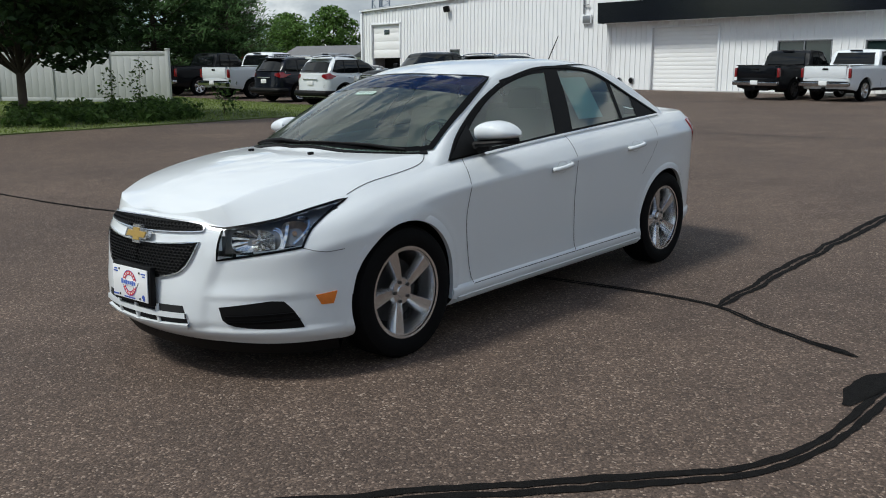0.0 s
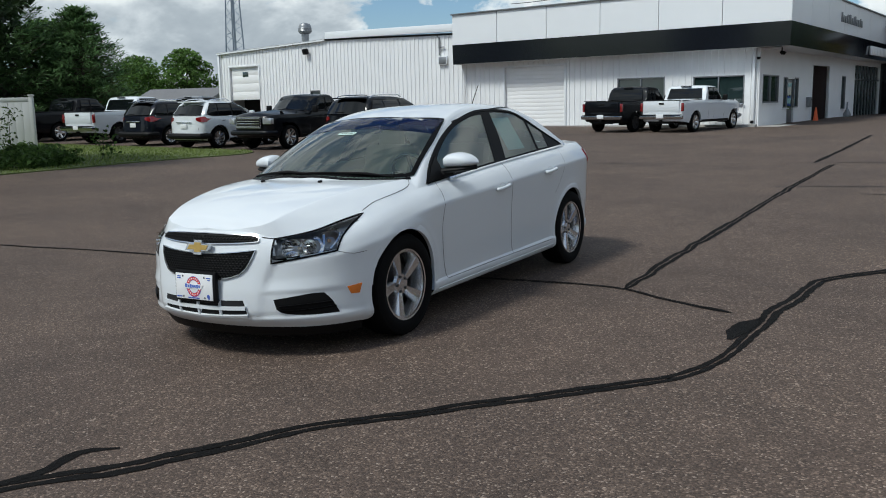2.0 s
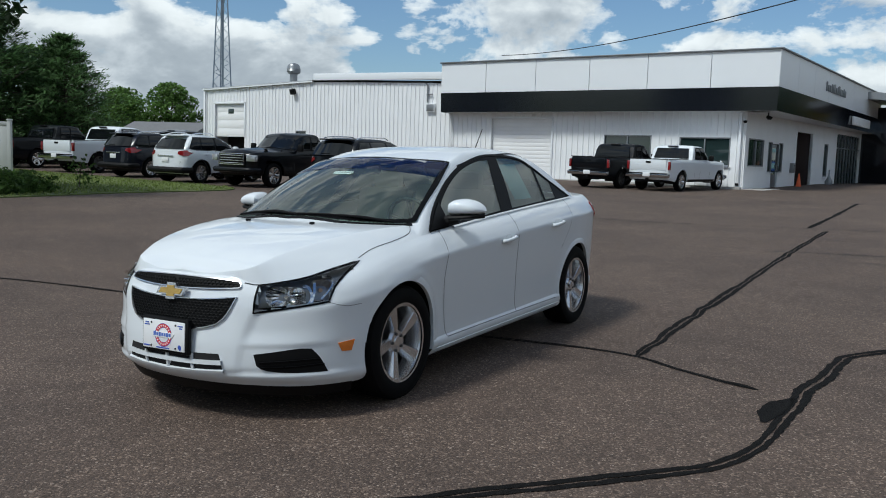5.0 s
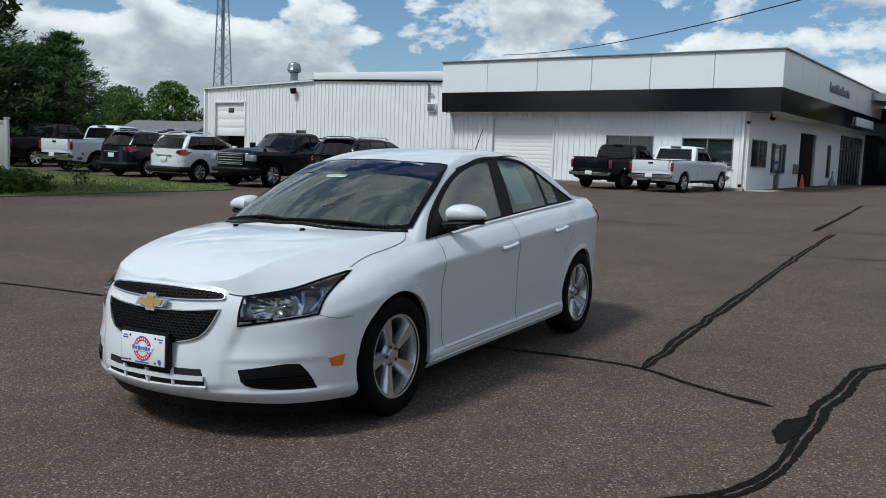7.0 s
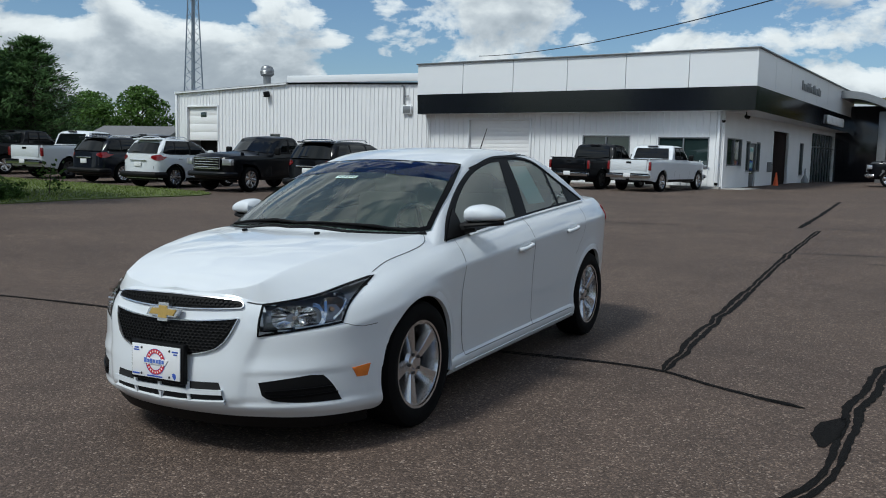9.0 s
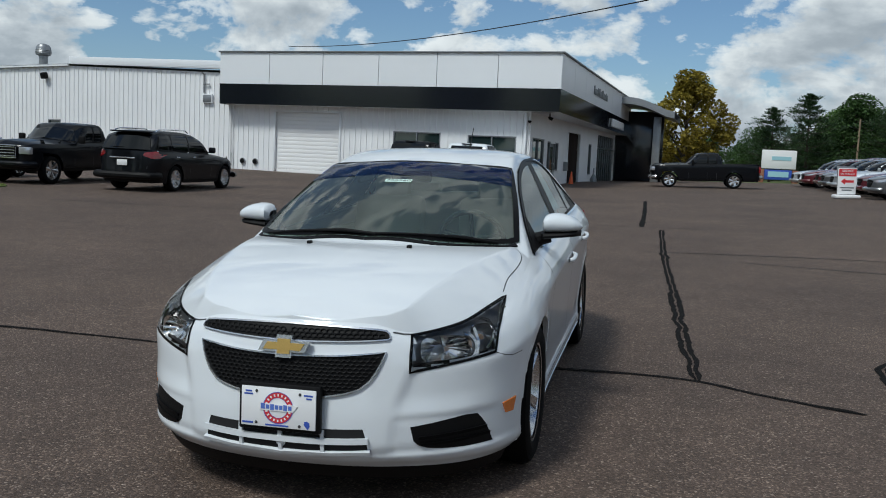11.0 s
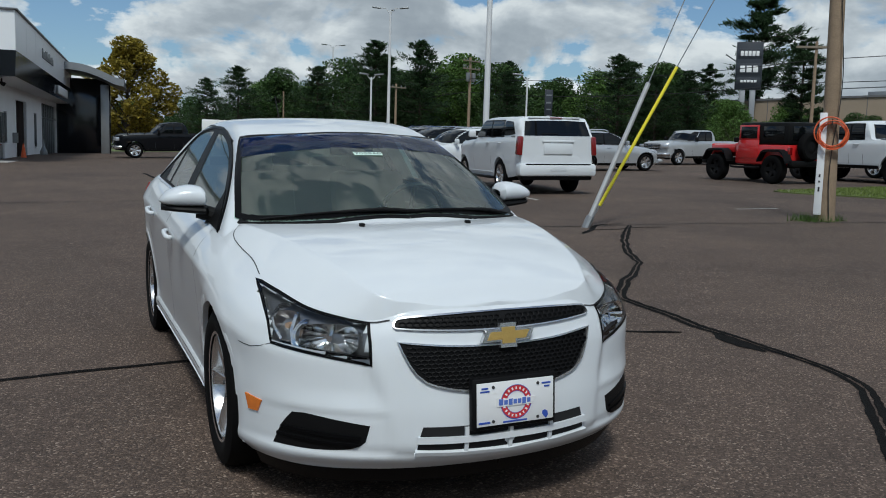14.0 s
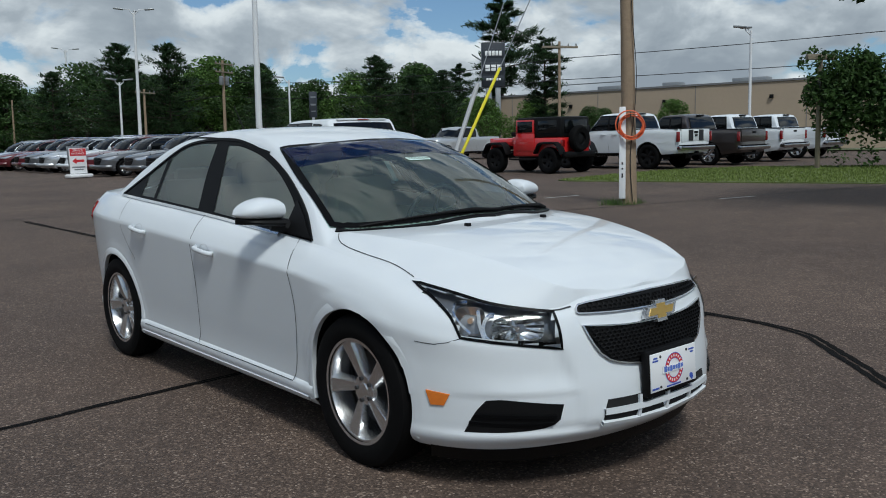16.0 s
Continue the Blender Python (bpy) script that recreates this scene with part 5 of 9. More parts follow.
    part("cabin_floor", Shape().box((0, 0.35, 0.36), (1.40, 2.3, 0.05)), DASH, car)
    both("door_card", Shape().box((0.70, 0.2, 0.65), (0.06, 2.0, 0.58), bev=0.02), CLOTH, car)
    for x in (-0.36, 0.36):
        s = new("front_seat")
        s.parent = car
        seat(s, x, -0.08, 0.50)
        part("headrest", Shape().box((x, 0.36, 1.20), (0.25, 0.10, 0.17), bev=0.045), CLOTH, s)
        part("headrest_posts", Shape().tube([(x - 0.06, 0.33, 1.08), (x - 0.06, 0.35, 1.18)], 0.006, 6).tube([(x + 0.06, 0.33, 1.08), (x + 0.06, 0.35, 1.18)], 0.006, 6), CHROME, s)
    s = new("rear_bench")
    s.parent = car
    seat(s, 0.0, 0.80, 1.25)
    for x in (-0.36, 0.36):
        part("headrest", Shape().box((x, 1.25, 1.16), (0.25, 0.09, 0.13), bev=0.04), CLOTH, s)
    part("parcel_shelf", Shape().box((0, 1.48, 1.03), (1.25, 0.42, 0.03), bev=0.01), CLOTH, car)
    wheel_ = Shape()
    mw = pose(0.36, -0.42, 0.94, -66, 0, 0)
    wheel_.tube([mw @ Vector((0.185 * math.cos(a), 0.185 * math.sin(a), 0)) for a in [2 * math.pi * k / 28 for k in range(29)]], 0.015, 8, caps=False)
    for a in (-0.3, math.pi + 0.3, -math.pi / 2):
        wheel_.tube([mw @ Vector((0.03 * math.cos(a), 0.03 * math.sin(a), 0)), mw @ Vector((0.18 * math.cos(a), 0.18 * math.sin(a), 0))], 0.014, 6)
    part("steering_wheel", wheel_, DASH, car)
    part("mirror_inside", Shape().box((0, -0.47, 1.30), (0.24, 0.03, 0.065), bev=0.015), BLACK_PLASTIC, car)
    # plate
    pl = new("number_plate")
    pl.parent, pl.matrix_basis = car, pose(0.004, -2.318, 0.452, -3, 0, 0)
    part("plate_holder", Shape().box((0, 0.018, 0.0), (0.335, 0.03, 0.185), bev=0.008), BLACK_PLASTIC, pl)
    part("plate", Shape().box((0, -0.002, 0), (0.306, 0.006, 0.153), bev=0.002), PLATE, pl, "white dealer plate with a red and blue roundel")
    t = Shape()
    ring_flat(t, 0.040, 0.0595, -0.0065)
    part("roundel", t, INK_RED, pl, smooth=0)
    part("roundel_edge", ring_flat(ring_flat(Shape(), 0.0595, 0.062, -0.0068), 0.0385, 0.040, -0.0068), INK_BLUE, pl, smooth=0)
    part("roundel_bar", Shape().prism([(-0.078, -0.014), (0.062, -0.014), (0.080, 0.010), (0.062, 0.013), (-0.06, 0.013), (-0.064, 0.020), (-0.078, 0.018)], 0.0018, pose(0, -0.0066, 0.002, 90, 0, 0)), INK_WHITE, pl, smooth=0)
    t = Shape()
    x = -0.070
    for wd in (0.017, 0.014, 0.015, 0.014, 0.013, 0.015, 0.014):
        t.box((x + wd / 2, -0.0092, 0.0025 + (0.002 if wd > 0.016 else 0)), (wd, 0.001, 0.022 if wd > 0.0145 else 0.016))
        x += wd + 0.004
    part("roundel_print", t, mat("pale_blue_print", (0.10, 0.18, 0.55), 0.45, vary=0.05), pl, smooth=0)
    t = Shape()
    for a in range(0, 181, 18):
        for rr, sg in ((0.0495, 1), (0.0495, -1)):
            t.box((rr * math.cos(radians(a)), -0.0072, sg * rr * math.sin(radians(a)) ), (0.006, 0.001, 0.009), pose(0, 0, 0, 0, -sg * (a - 90), 0).to_3x3())
    part("roundel_ticks", t, INK_WHITE, pl, smooth=0)
    t = bars(Shape(), [(-0.123, 0.058, 0.026, 0.006), (-0.123, 0.047, 0.036, 0.006), (0.122, 0.056, 0.036, 0.006), (0.125, 0.044, 0.022, 0.006), (-0.125, -0.064, 0.045, 0.007), (-0.004, -0.068, 0.095, 0.006)]).moved(pose(0, -0.005, 0))
    part("plate_print", t, INK_BLUE, pl, smooth=0)
    part("plate_mark", Shape().prism([(0.108, -0.045), (0.118, -0.042), (0.128, -0.048), (0.130, -0.062), (0.122, -0.074), (0.114, -0.066), (0.106, -0.056)], 0.001, pose(0, -0.005, 0, 90, 0, 0)), INK_BLUE, pl, smooth=0)
    for x, z in ((-0.09, 0.060), (0.088, 0.058), (-0.09, -0.062), (0.088, -0.064)):
        part("plate_screw", Shape().lathe([(0.001, 0.004), (0.005, 0.003), (0.006, 0.0)], 10, pose(x, -0.005, z, 0, 0, -90)), DARK_ALLOY, pl)
    # sheet in the rear door window, stock sticker on the windshield
    sh = Shape()
    sh.grid([[b.hit(y, z, "side", -0.012) for y in (0.42, 0.56, 0.70)] for z in (1.085, 1.2, 1.345)])
    part("window_sheet", sh, PAPER, car, "pale printed sheet taped inside the rear window", smooth=180)
    p0, p1 = b.hit(0.0, -0.735, "top", 0.0), b.hit(0.0, -0.675, "top", 0.0)
    tilt = math.degrees(math.atan2(p1.z - p0.z, p1.y - p0.y))
    st = new("stock_sticker")
    st.parent, st.matrix_basis = car, pose(0.0, p0.y, p0.z + 0.008, tilt - 90, 0, 0)
    part("sticker_sheet", Shape().box((0, 0, 0), (0.150, 0.001, 0.040)), STICKER, st, smooth=0)
    letters("705560", 0.041, INK_BLACK, st, pose(0, -0.001, 0) @ Matrix.Diagonal((1.15, 1, 0.85, 1)), depth=0.0003)
    return car


SEDAN = sedan()

# ---- dealership building ----
WALL_DIR = Vector((0.9956, -0.094, 0))          # along the front wall, towards its corner
WALL_OUT = Vector((-0.094, -0.9956, 0))         # out of the front wall
CORNER = Vector((-4.26, 34.95, 0))
FRONT = Matrix(((WALL_DIR.x, -WALL_OUT.x, 0, CORNER.x), (WALL_DIR.y, -WALL_OUT.y, 0, CORNER.y), (0, 0, 1, 0), (0, 0, 0, 1)))
FLOOR_Z = 0.46
# in FRONT's own frame: x runs along the wall and is 0 at the corner, negative to the shed; y runs into the building


def wall_with_holes(length0, length1, z0, z1, holes, thick, extra=(), top=None):
    """A wall in the x-z plane from y 0 to thick, one skin, with openings (x0, x1, z0, z1) through it; top(x) may shape its upper edge."""
    s = Shape()
    xs = sorted({length0, length1, *extra, *[h[0] for h in holes], *[h[1] for h in holes]})
    zs = sorted({z0, z1, *[h[2] for h in holes], *[h[3] for h in holes]})
    nx, nz = len(xs) - 1, len(zs) - 1

    def full(i, k):
        if not (0 <= i < nx and 0 <= k < nz):
            return False
        cx, cz = (xs[i] + xs[i + 1]) / 2, (zs[k] + zs[k + 1]) / 2
        return not any(h[0] < cx < h[1] and h[2] < cz < h[3] for h in holes)

    verts, faces, seen = [], [], {}

    def at(i, k, back):
        if (i, k, back) not in seen:
            seen[i, k, back] = len(verts)
            verts.append((xs[i], thick if back else 0.0, top(xs[i]) if top and k == nz else zs[k]))
        return seen[i, k, back]

    for i in range(nx):
        for k in range(nz):
            if not full(i, k):
                continue
            ring = [(i, k), (i + 1, k), (i + 1, k + 1), (i, k + 1)]
            faces.append(tuple(at(*q, 0) for q in ring))
            faces.append(tuple(at(*q, 1) for q in reversed(ring)))
            for n, (di, dk) in enumerate(((0, -1), (1, 0), (0, 1), (-1, 0))):
                if not full(i + di, k + dk):
                    a, b_ = ring[n], ring[(n + 1) % 4]
                    faces.append((at(*b_, 0), at(*a, 0), at(*a, 1), at(*b_, 1)))
    s.add(verts, faces)
    return s


def ribs(x0, x1, z_low, z_high, pitch, holes, wide=0.07, deep=0.035):
    """Raised ribs of steel cladding, kept clear of the openings. z_high may be a function of x."""
    s = Shape()
    x = x0 + pitch / 2
    while x < x1:
        top = z_high(x) if callable(z_high) else z_high
        spans = [(z_low, top)]
        for h in holes:
            if h[0] - wide < x < h[1] + wide:
                spans = [q for a, c in spans for q in ((a, min(c, h[2] - 0.06)), (max(a, h[3] + 0.06), c)) if q[1] - q[0] > 0.05]
        for a, c in spans:
            v = [(x - wide / 2, 0, a), (x - wide / 4, -deep, a), (x + wide / 4, -deep, a), (x + wide / 2, 0, a)]
            v += [(p, q, c) for p, q, _ in v]
            s.add(v, [(0, 1, 5, 4), (1, 2, 6, 5), (2, 3, 7, 6), (3, 2, 1, 0), (4, 5, 6, 7)])
        x += pitch
    return s


def sectional_door(name, x0, x1, z0, z1, rows, label, at):
    d = thing(name, label, "garage door", at, kind="structure")
    h = (z1 - z0) / rows
    for i in range(rows):
        part("door_panel", Shape().box(((x0 + x1) / 2, 0.14, z0 + h * (i + 0.5)), (x1 - x0 - 0.02, 0.05, h - 0.005), bev=0.003), DOOR_WHITE, d)
    for a, b_ in (((x0 - 0.05, z0), (x0 - 0.05, z1 + 0.1)), ((x1 + 0.05, z0), (x1 + 0.05, z1 + 0.1)), ((x0 - 0.1, z1 + 0.05), (x1 + 0.1, z1 + 0.05))):
        part("door_trim", Shape().box(((a[0] + b_[0]) / 2, -0.01, (a[1] + b_[1]) / 2), (max(abs(b_[0] - a[0]), 0.10), 0.1, max(abs(b_[1] - a[1]), 0.10)), bev=0.008), PANEL_WHITE, d)
    return d


def office_window(name, x0, x1, z0, z1, panes, label, at):
    w = thing(name, label, "window", at, kind="structure")
    cx, cz = (x0 + x1) / 2, (z0 + z1) / 2
    f = Shape()
    for c, s in (((cx, 0.05, z0 + 0.03), (x1 - x0, 0.12, 0.06)), ((cx, 0.05, z1 - 0.03), (x1 - x0, 0.12, 0.06)), ((x0 + 0.03, 0.05, cz), (0.06, 0.12, z1 - z0)), ((x1 - 0.03, 0.05, cz), (0.06, 0.12, z1 - z0))):
        f.box(c, s, bev=0.006)
    part("window_frame", f, FRAME_ALU, w)
    part("window_sill", Shape().box((cx, -0.03, z0 - 0.025), (x1 - x0 + 0.1, 0.12, 0.04), bev=0.008), PANEL_WHITE, w)
    step = (x1 - x0) / panes
    for i in range(panes):
        part("pane", Shape().box((x0 + step * (i + 0.5), 0.075, cz), (step - 0.06, 0.012, z1 - z0 - 0.1)), OFFICE_GLASS, w)
        if i:
            part("mullion", Shape().box((x0 + step * i, 0.05, cz), (0.06, 0.1, z1 - z0), bev=0.006), FRAME_ALU, w)
    part("reveal", Shape().box((cx, 0.20, cz), (x1 - x0, 0.02, z1 - z0)), DARK_INSIDE, w)
    return w


def dealership():
    # front wall, one plane from the shed's far end to the corner
    g_door = (-13.42, -9.80, FLOOR_Z, 3.56)
    s_door = (-35.75, -32.85, FLOOR_Z, 4.54)
    w1, w2 = (-6.88, -4.42, 1.42, 2.78), (-3.05, -0.66, 1.40, 2.72)
    small = (-28.1, -27.2, 2.2, 2.8)
    holes = [g_door, w1, w2]
    show = thing("dealership", "white dealership building with a black band under a flat white parapet", "building", FRONT.copy())
    part("wall_front", wall_with_holes(-16.1, 0, -0.2, 4.2, holes, 0.3), STEEL_WHITE, show, smooth=0)
    part("wall_ribs", ribs(-16.1, -0.05, 0.30, 4.15, 0.305, holes), STEEL_WHITE, show, smooth=0)
    # side wall runs back from the corner
    d_man, d_dark = (4.10, 5.20, FLOOR_Z, 2.58), (8.2, 11.4, FLOOR_Z, 3.35)
    sw1, sw2, sw3 = (0.45, 2.75, 1.45, 2.72), (3.45, 4.10, 1.2, 2.66), (5.20, 5.90, 1.2, 2.66)
    sw4, glass_ = (14.2, 15.1, 1.0, 2.9), (17.2, 23.6, FLOOR_Z, 3.6)
    TURN = pose(0, 0, 0, 0, 0, 88.5)

    s_holes = [d_man, d_dark, sw1, sw2, sw3, sw4, glass_]
    # x of this wall runs away from the corner; its outer face looks to +x of FRONT
    side = wall_with_holes(0.0, 26.0, -0.2, 4.2, s_holes, 0.3).moved(TURN)
    part("wall_side", side, WALL_WHITE, show, smooth=0)
    part("wall_back", Shape().box((-8, 26, 2), (16.5, 0.3, 4.4)).box((-16, 13, 2), (0.3, 26, 4.4)), STEEL_WHITE, show, smooth=0)
    part("flat_roof", Shape().box((-7.5, 12.7, 5.95), (17.2, 26.5, 0.2)), ROOF_GREY, show, smooth=0)
    part("ceiling_slab", Shape().box((-8, 13, 4.25), (15.5, 25.5, 0.1)), SOFFIT, show, smooth=0)
    # parapet: white panels over a black band that leans in at its foot
    xe, ye, xl = 1.50, -0.85, -16.25
    z_bot, z_mid, z_top = 3.86, 4.88, 6.46
    band = Shape()
    band.add([(xl, ye + 0.05, z_bot), (xe - 0.05, ye + 0.05, z_bot), (xe, ye, z_mid), (xl, ye, z_mid), (xl, ye + 1.0, z_bot), (xl, ye + 1.0, z_mid)], [(0, 1, 2, 3), (0, 3, 5, 4)])
    part("band_front", band, PANEL_BLACK, show, "glossy black band", smooth=0)
    step = 3.02
    edges = [xe - step * i * 0.985 for i in range(7)]
    edges[-1] = xl
    for a, b_ in zip(edges, edges[1:]):
        part("parapet_panel", Shape().box(((a + b_) / 2, ye + 0.05, (z_mid + z_top) / 2), (a - b_ - 0.03, 0.1, z_top - z_mid), bev=0.008), PANEL_WHITE, show, smooth=0)
    part("parapet_cap", Shape().box(((xe + xl) / 2, ye + 0.08, z_top + 0.03), (xe - xl + 0.1, 0.34, 0.07), bev=0.01), FRAME_ALU, show)
    part("parapet_end", Shape().box((xl + 0.05, ye + 3, (z_mid + z_top) / 2), (0.1, 5.8, z_top - z_mid)), PANEL_WHITE, show, smooth=0)
    part("soffit", Shape().box((xe - 0.80, 12.0, z_bot + 0.03), (1.4, 25.0, 0.05)).box((-7.5, ye + 0.55, z_bot + 0.03), (17, 0.95, 0.05)), SOFFIT, show, smooth=0)
    # side of the parapet
    sb = Shape()
    sb.add([(xe - 0.05, ye + 0.05, z_bot), (xe - 0.05, 25.0, z_bot), (xe, 25.0, z_mid), (xe, ye, z_mid)], [(0, 1, 2, 3)])
    part("band_side", sb, PANEL_BLACK, show, "glossy black band mirroring the trees", smooth=0)
    y = ye
    for i in range(8):
        part("parapet_panel", Shape().box((xe - 0.05, y + 1.62, (z_mid + z_top) / 2), (0.1, 3.21, z_top - z_mid), bev=0.008), PANEL_WHITE, show, smooth=0)
        y += 3.235
    part("parapet_cap", Shape().box((xe - 0.08, 12.1, z_top + 0.03), (0.34, 26.0, 0.07), bev=0.01), FRAME_ALU, show)
    # plain raised bars where the wall lettering stands
    yy = 8.2
    for wd, hh in ((0.30, 0.7), (0.32, 0.5), (0.3, 0.5), (0.2, 0.65), (0.2, 0.65), (0.34, 0.7), (0.3, 0.5), (0.2, 0.65), (0.3, 0.7), (0.32, 0.5), (0.3, 0.5), (0.25, 0.62), (0.3, 0.5)):
        part("wall_letter", Shape().box((xe + 0.03, yy, 5.42 + hh * 0.34), (0.05, wd * 0.72, hh * 0.68), bev=0.01), FRAME_ALU, show, "dark raised bar of wall lettering")
        yy += wd + 0.11
    t = Shape()
    yy = 15.6
    for i in range(12):
        t.box((xe + 0.05, yy, 4.32), (0.10, 0.36, 0.5), bev=0.02)
        yy += 0.46
    part("band_lettering", t, INK_WHITE, show, "white raised lettering on the black band")
    sectional_door("garage_door_1", g_door[0], g_door[1], g_door[2], g_door[3], 15, "closed white sectional garage door", FRONT.copy())
    office_window("window_1", *w1, 2, "dark two-pane office window in the ribbed wall", FRONT.copy())
    office_window("window_2", *w2, 2, "dark two-pane office window in the ribbed wall", FRONT.copy())
    sm = FRONT @ TURN
    office_window("window_3", *sw1, 2, "two-pane window in the white side wall", sm)
    office_window("window_4", *sw2, 1, "narrow sidelight beside the office door", sm)
    office_window("window_5", *sw3, 1, "narrow sidelight beside the office door", sm)
    office_window("window_6", *sw4, 1, "tall narrow window in the white side wall", sm)
    d = thing("door_1", "grey office door with a glazed upper half", "door", sm, kind="structure")
    part("door_leaf", Shape().box((4.65, 0.10, 1.52), (1.04, 0.05, 2.08), bev=0.008), FRAME_ALU, d)
    part("door_pane", Shape().box((4.65, 0.07, 1.75), (0.70, 0.012, 1.3)), OFFICE_GLASS, d)
    part("door_handle", Shape().tube([(5.07, 0.05, 1.35), (5.07, 0.0, 1.38), (5.07, 0.0, 1.55), (5.07, 0.05, 1.58)], 0.014, 8), CHROME, d)
    d = thing("door_2", "open service bay doorway, its dark inside a painted sheet", "doorway", sm, kind="structure")
    part("dark_inside", Shape().box((9.8, 1.0, 1.9), (3.3, 0.05, 3.0)), DARK_INSIDE, d)
    # no door here: the bay's unlit inside is painted as a near-black sheet
    part("door_leaf", Shape().box((9.8, 0.12, 1.9), (3.12, 0.05, 2.88), bev=0.01), mat("doorway_dark", (0.018, 0.011, 0.010), 0.85, vary=0.2, scale=3, spec=0.1), d, "near-black sheet standing for the unlit inside")
    part("door_jamb", Shape().box((8.16, 0.10, 1.9), (0.08, 0.3, 2.9), bev=0.01).box((11.44, 0.10, 1.9), (0.08, 0.3, 2.9), bev=0.01), PANEL_WHITE, d)
    # glazed entrance
    e = thing("entrance_glazing", "tall grey-framed showroom glazing", "window", sm, kind="structure")
    for i in range(8):
        xa = glass_[0] + i * (glass_[1] - glass_[0]) / 8
        part("mullion", Shape().box((xa, 0.06, 2.03), (0.055, 0.06, 3.14), bev=0.008), FRAME_ALU, e)
        part("pane", Shape().box((xa + 0.40, 0.08, 2.03), (0.74, 0.012, 3.1)), OFFICE_GLASS, e)
    part("transom", Shape().box((20.4, 0.05, 2.75), (6.4, 0.12, 0.07), bev=0.008), FRAME_ALU, e)
    part("dark_inside", Shape().box((20.4, 1.2, 2.03), (6.4, 0.05, 3.1)), DARK_INSIDE, e)
    # entrance portal: black wall and a curved silver arch
    p = thing("entrance_portal", "black entrance portal under a curved silver canopy", "canopy", FRONT.copy())
    part("portal_wall", Shape().box((1.7, 24.2, 2.9), (4.6, 0.5, 5.4), bev=0.02), PANEL_BLACK, p)
    part("portal_pillar", Shape().box((3.75, 21.8, 2.7), (0.5, 0.5, 4.8), bev=0.02), GALV, p)
    arch = Shape()
    prof = [(-0.6 + 5.6 * u, 5.75 + 0.55 * math.sin(math.pi * min(1.0, 0.15 + u * 0.95)) - 1.25 * max(0, u - 0.55) ** 1.5) for u in [i / 20 for i in range(21)]]
    arch.grid([[(x, 19.8, z) for x, z in prof], [(x, 25.2, z) for x, z in prof], [(x, 25.2, z - 0.45) for x, z in prof], [(x, 19.8, z - 0.45) for x, z in prof], [(x, 19.8, z) for x, z in prof]])
    part("portal_arch", arch, GALV, p, "curved silver canopy", smooth=40)

    # the older shed, flush with the front wall
    shed = thing("service_shed", "white ribbed-steel service shed with a low gable roof", "building", FRONT.copy())
    xl, xr, kink = -36.8, -16.15, -26.55
    top = spline([(xl, 5.50), (kink, 5.80), (kink + 0.02, 5.80), (xr, 5.50)])
    s = wall_with_holes(xl, xr, -0.3, 5.5, [(s_door[0], s_door[1], -0.3, s_door[3]), small], 0.25, [kink], top)
    part("wall_front", s, STEEL_WHITE, shed, smooth=0)
    part("wall_ribs", ribs(xl, xr, 0.2, lambda x: top(x) - 0.02, 0.305, [s_door, small]), STEEL_WHITE, shed, smooth=0)
    part("wall_side", Shape().box((xl + 0.12, 12, 2.6), (0.24, 24, 5.8)).box((-26, 24, 2.6), (21, 0.24, 5.8)), STEEL_WHITE, shed, smooth=0)
    rf = Shape()
    rf.add([(xl - 0.15, -0.2, 5.56), (kink, -0.2, 5.90), (xr, -0.2, 5.60), (xr, 24, 5.60), (kink, 24, 5.90), (xl - 0.15, 24, 5.56)], [(0, 1, 4, 5), (1, 2, 3, 4)])
    part("roof", rf, ROOF_GREY, shed, smooth=0)
    part("eave_trim", Shape().tube([(xl - 0.1, -0.12, 5.52), (kink, -0.12, 5.85)], 0.09, 4), PANEL_WHITE, shed, smooth=0)
    part("parapet", Shape().box(((kink + xr) / 2, 0.05, 6.0), (xr - kink, 0.3, 0.42), pose(0, 0, 0, 0, 1.1, 0).to_3x3(), bev=0.02), PANEL_WHITE, shed)
    part("corner_trim", Shape().box((xl, -0.03, 2.7), (0.16, 0.16, 5.6), bev=0.01), PANEL_WHITE, shed)
    d = sectional_door("garage_door_2", s_door[0], s_door[1], 2.35, s_door[3], 4, "white sectional shed door half raised over a dark opening", FRONT.copy())
    part("door_pane", Shape().box(((s_door[0] + s_door[1]) / 2, 0.108, 4.05), (0.55, 0.015, 0.32), bev=0.004), OFFICE_GLASS, d)
    part("dark_inside", Shape().box(((s_door[0] + s_door[1]) / 2, 1.2, 1.4), (3.0, 0.05, 2.0)), DARK_INSIDE, d)
    office_window("window_7", *small, 1, "small dark window in the shed wall", FRONT.copy())
    v = thing("roof_vent", "rounded galvanised roof ventilator on the shed", "vent", FRONT @ pose(-29.85, 1.5, 5.78))
    part("vent_pipe", Shape().lathe([(0.25, 0.0), (0.25, 0.75)], 20, pose(0, 0, 0, 0, -90, 0)), GALV, v)
    part("vent_head", Shape().lathe([(0.25, 0.72), (0.40, 0.8), (0.42, 1.2), (0.33, 1.36), (0.15, 1.44), (0.001, 1.45)], 20, pose(0, 0, 0, 0, -90, 0)), GALV, v)
    part("vent_band", Shape().lathe([(0.43, 0.86), (0.45, 0.90), (0.43, 0.94), (0.45, 0.98), (0.43, 1.02), (0.45, 1.06), (0.43, 1.1)], 20, pose(0, 0, 0, 0, -90, 0)), GALV, v)


dealership()

# ---- parked vehicles ----
def stretch(points, k, move=0.0):
    return [(a * k + move, b) for a, b in points]


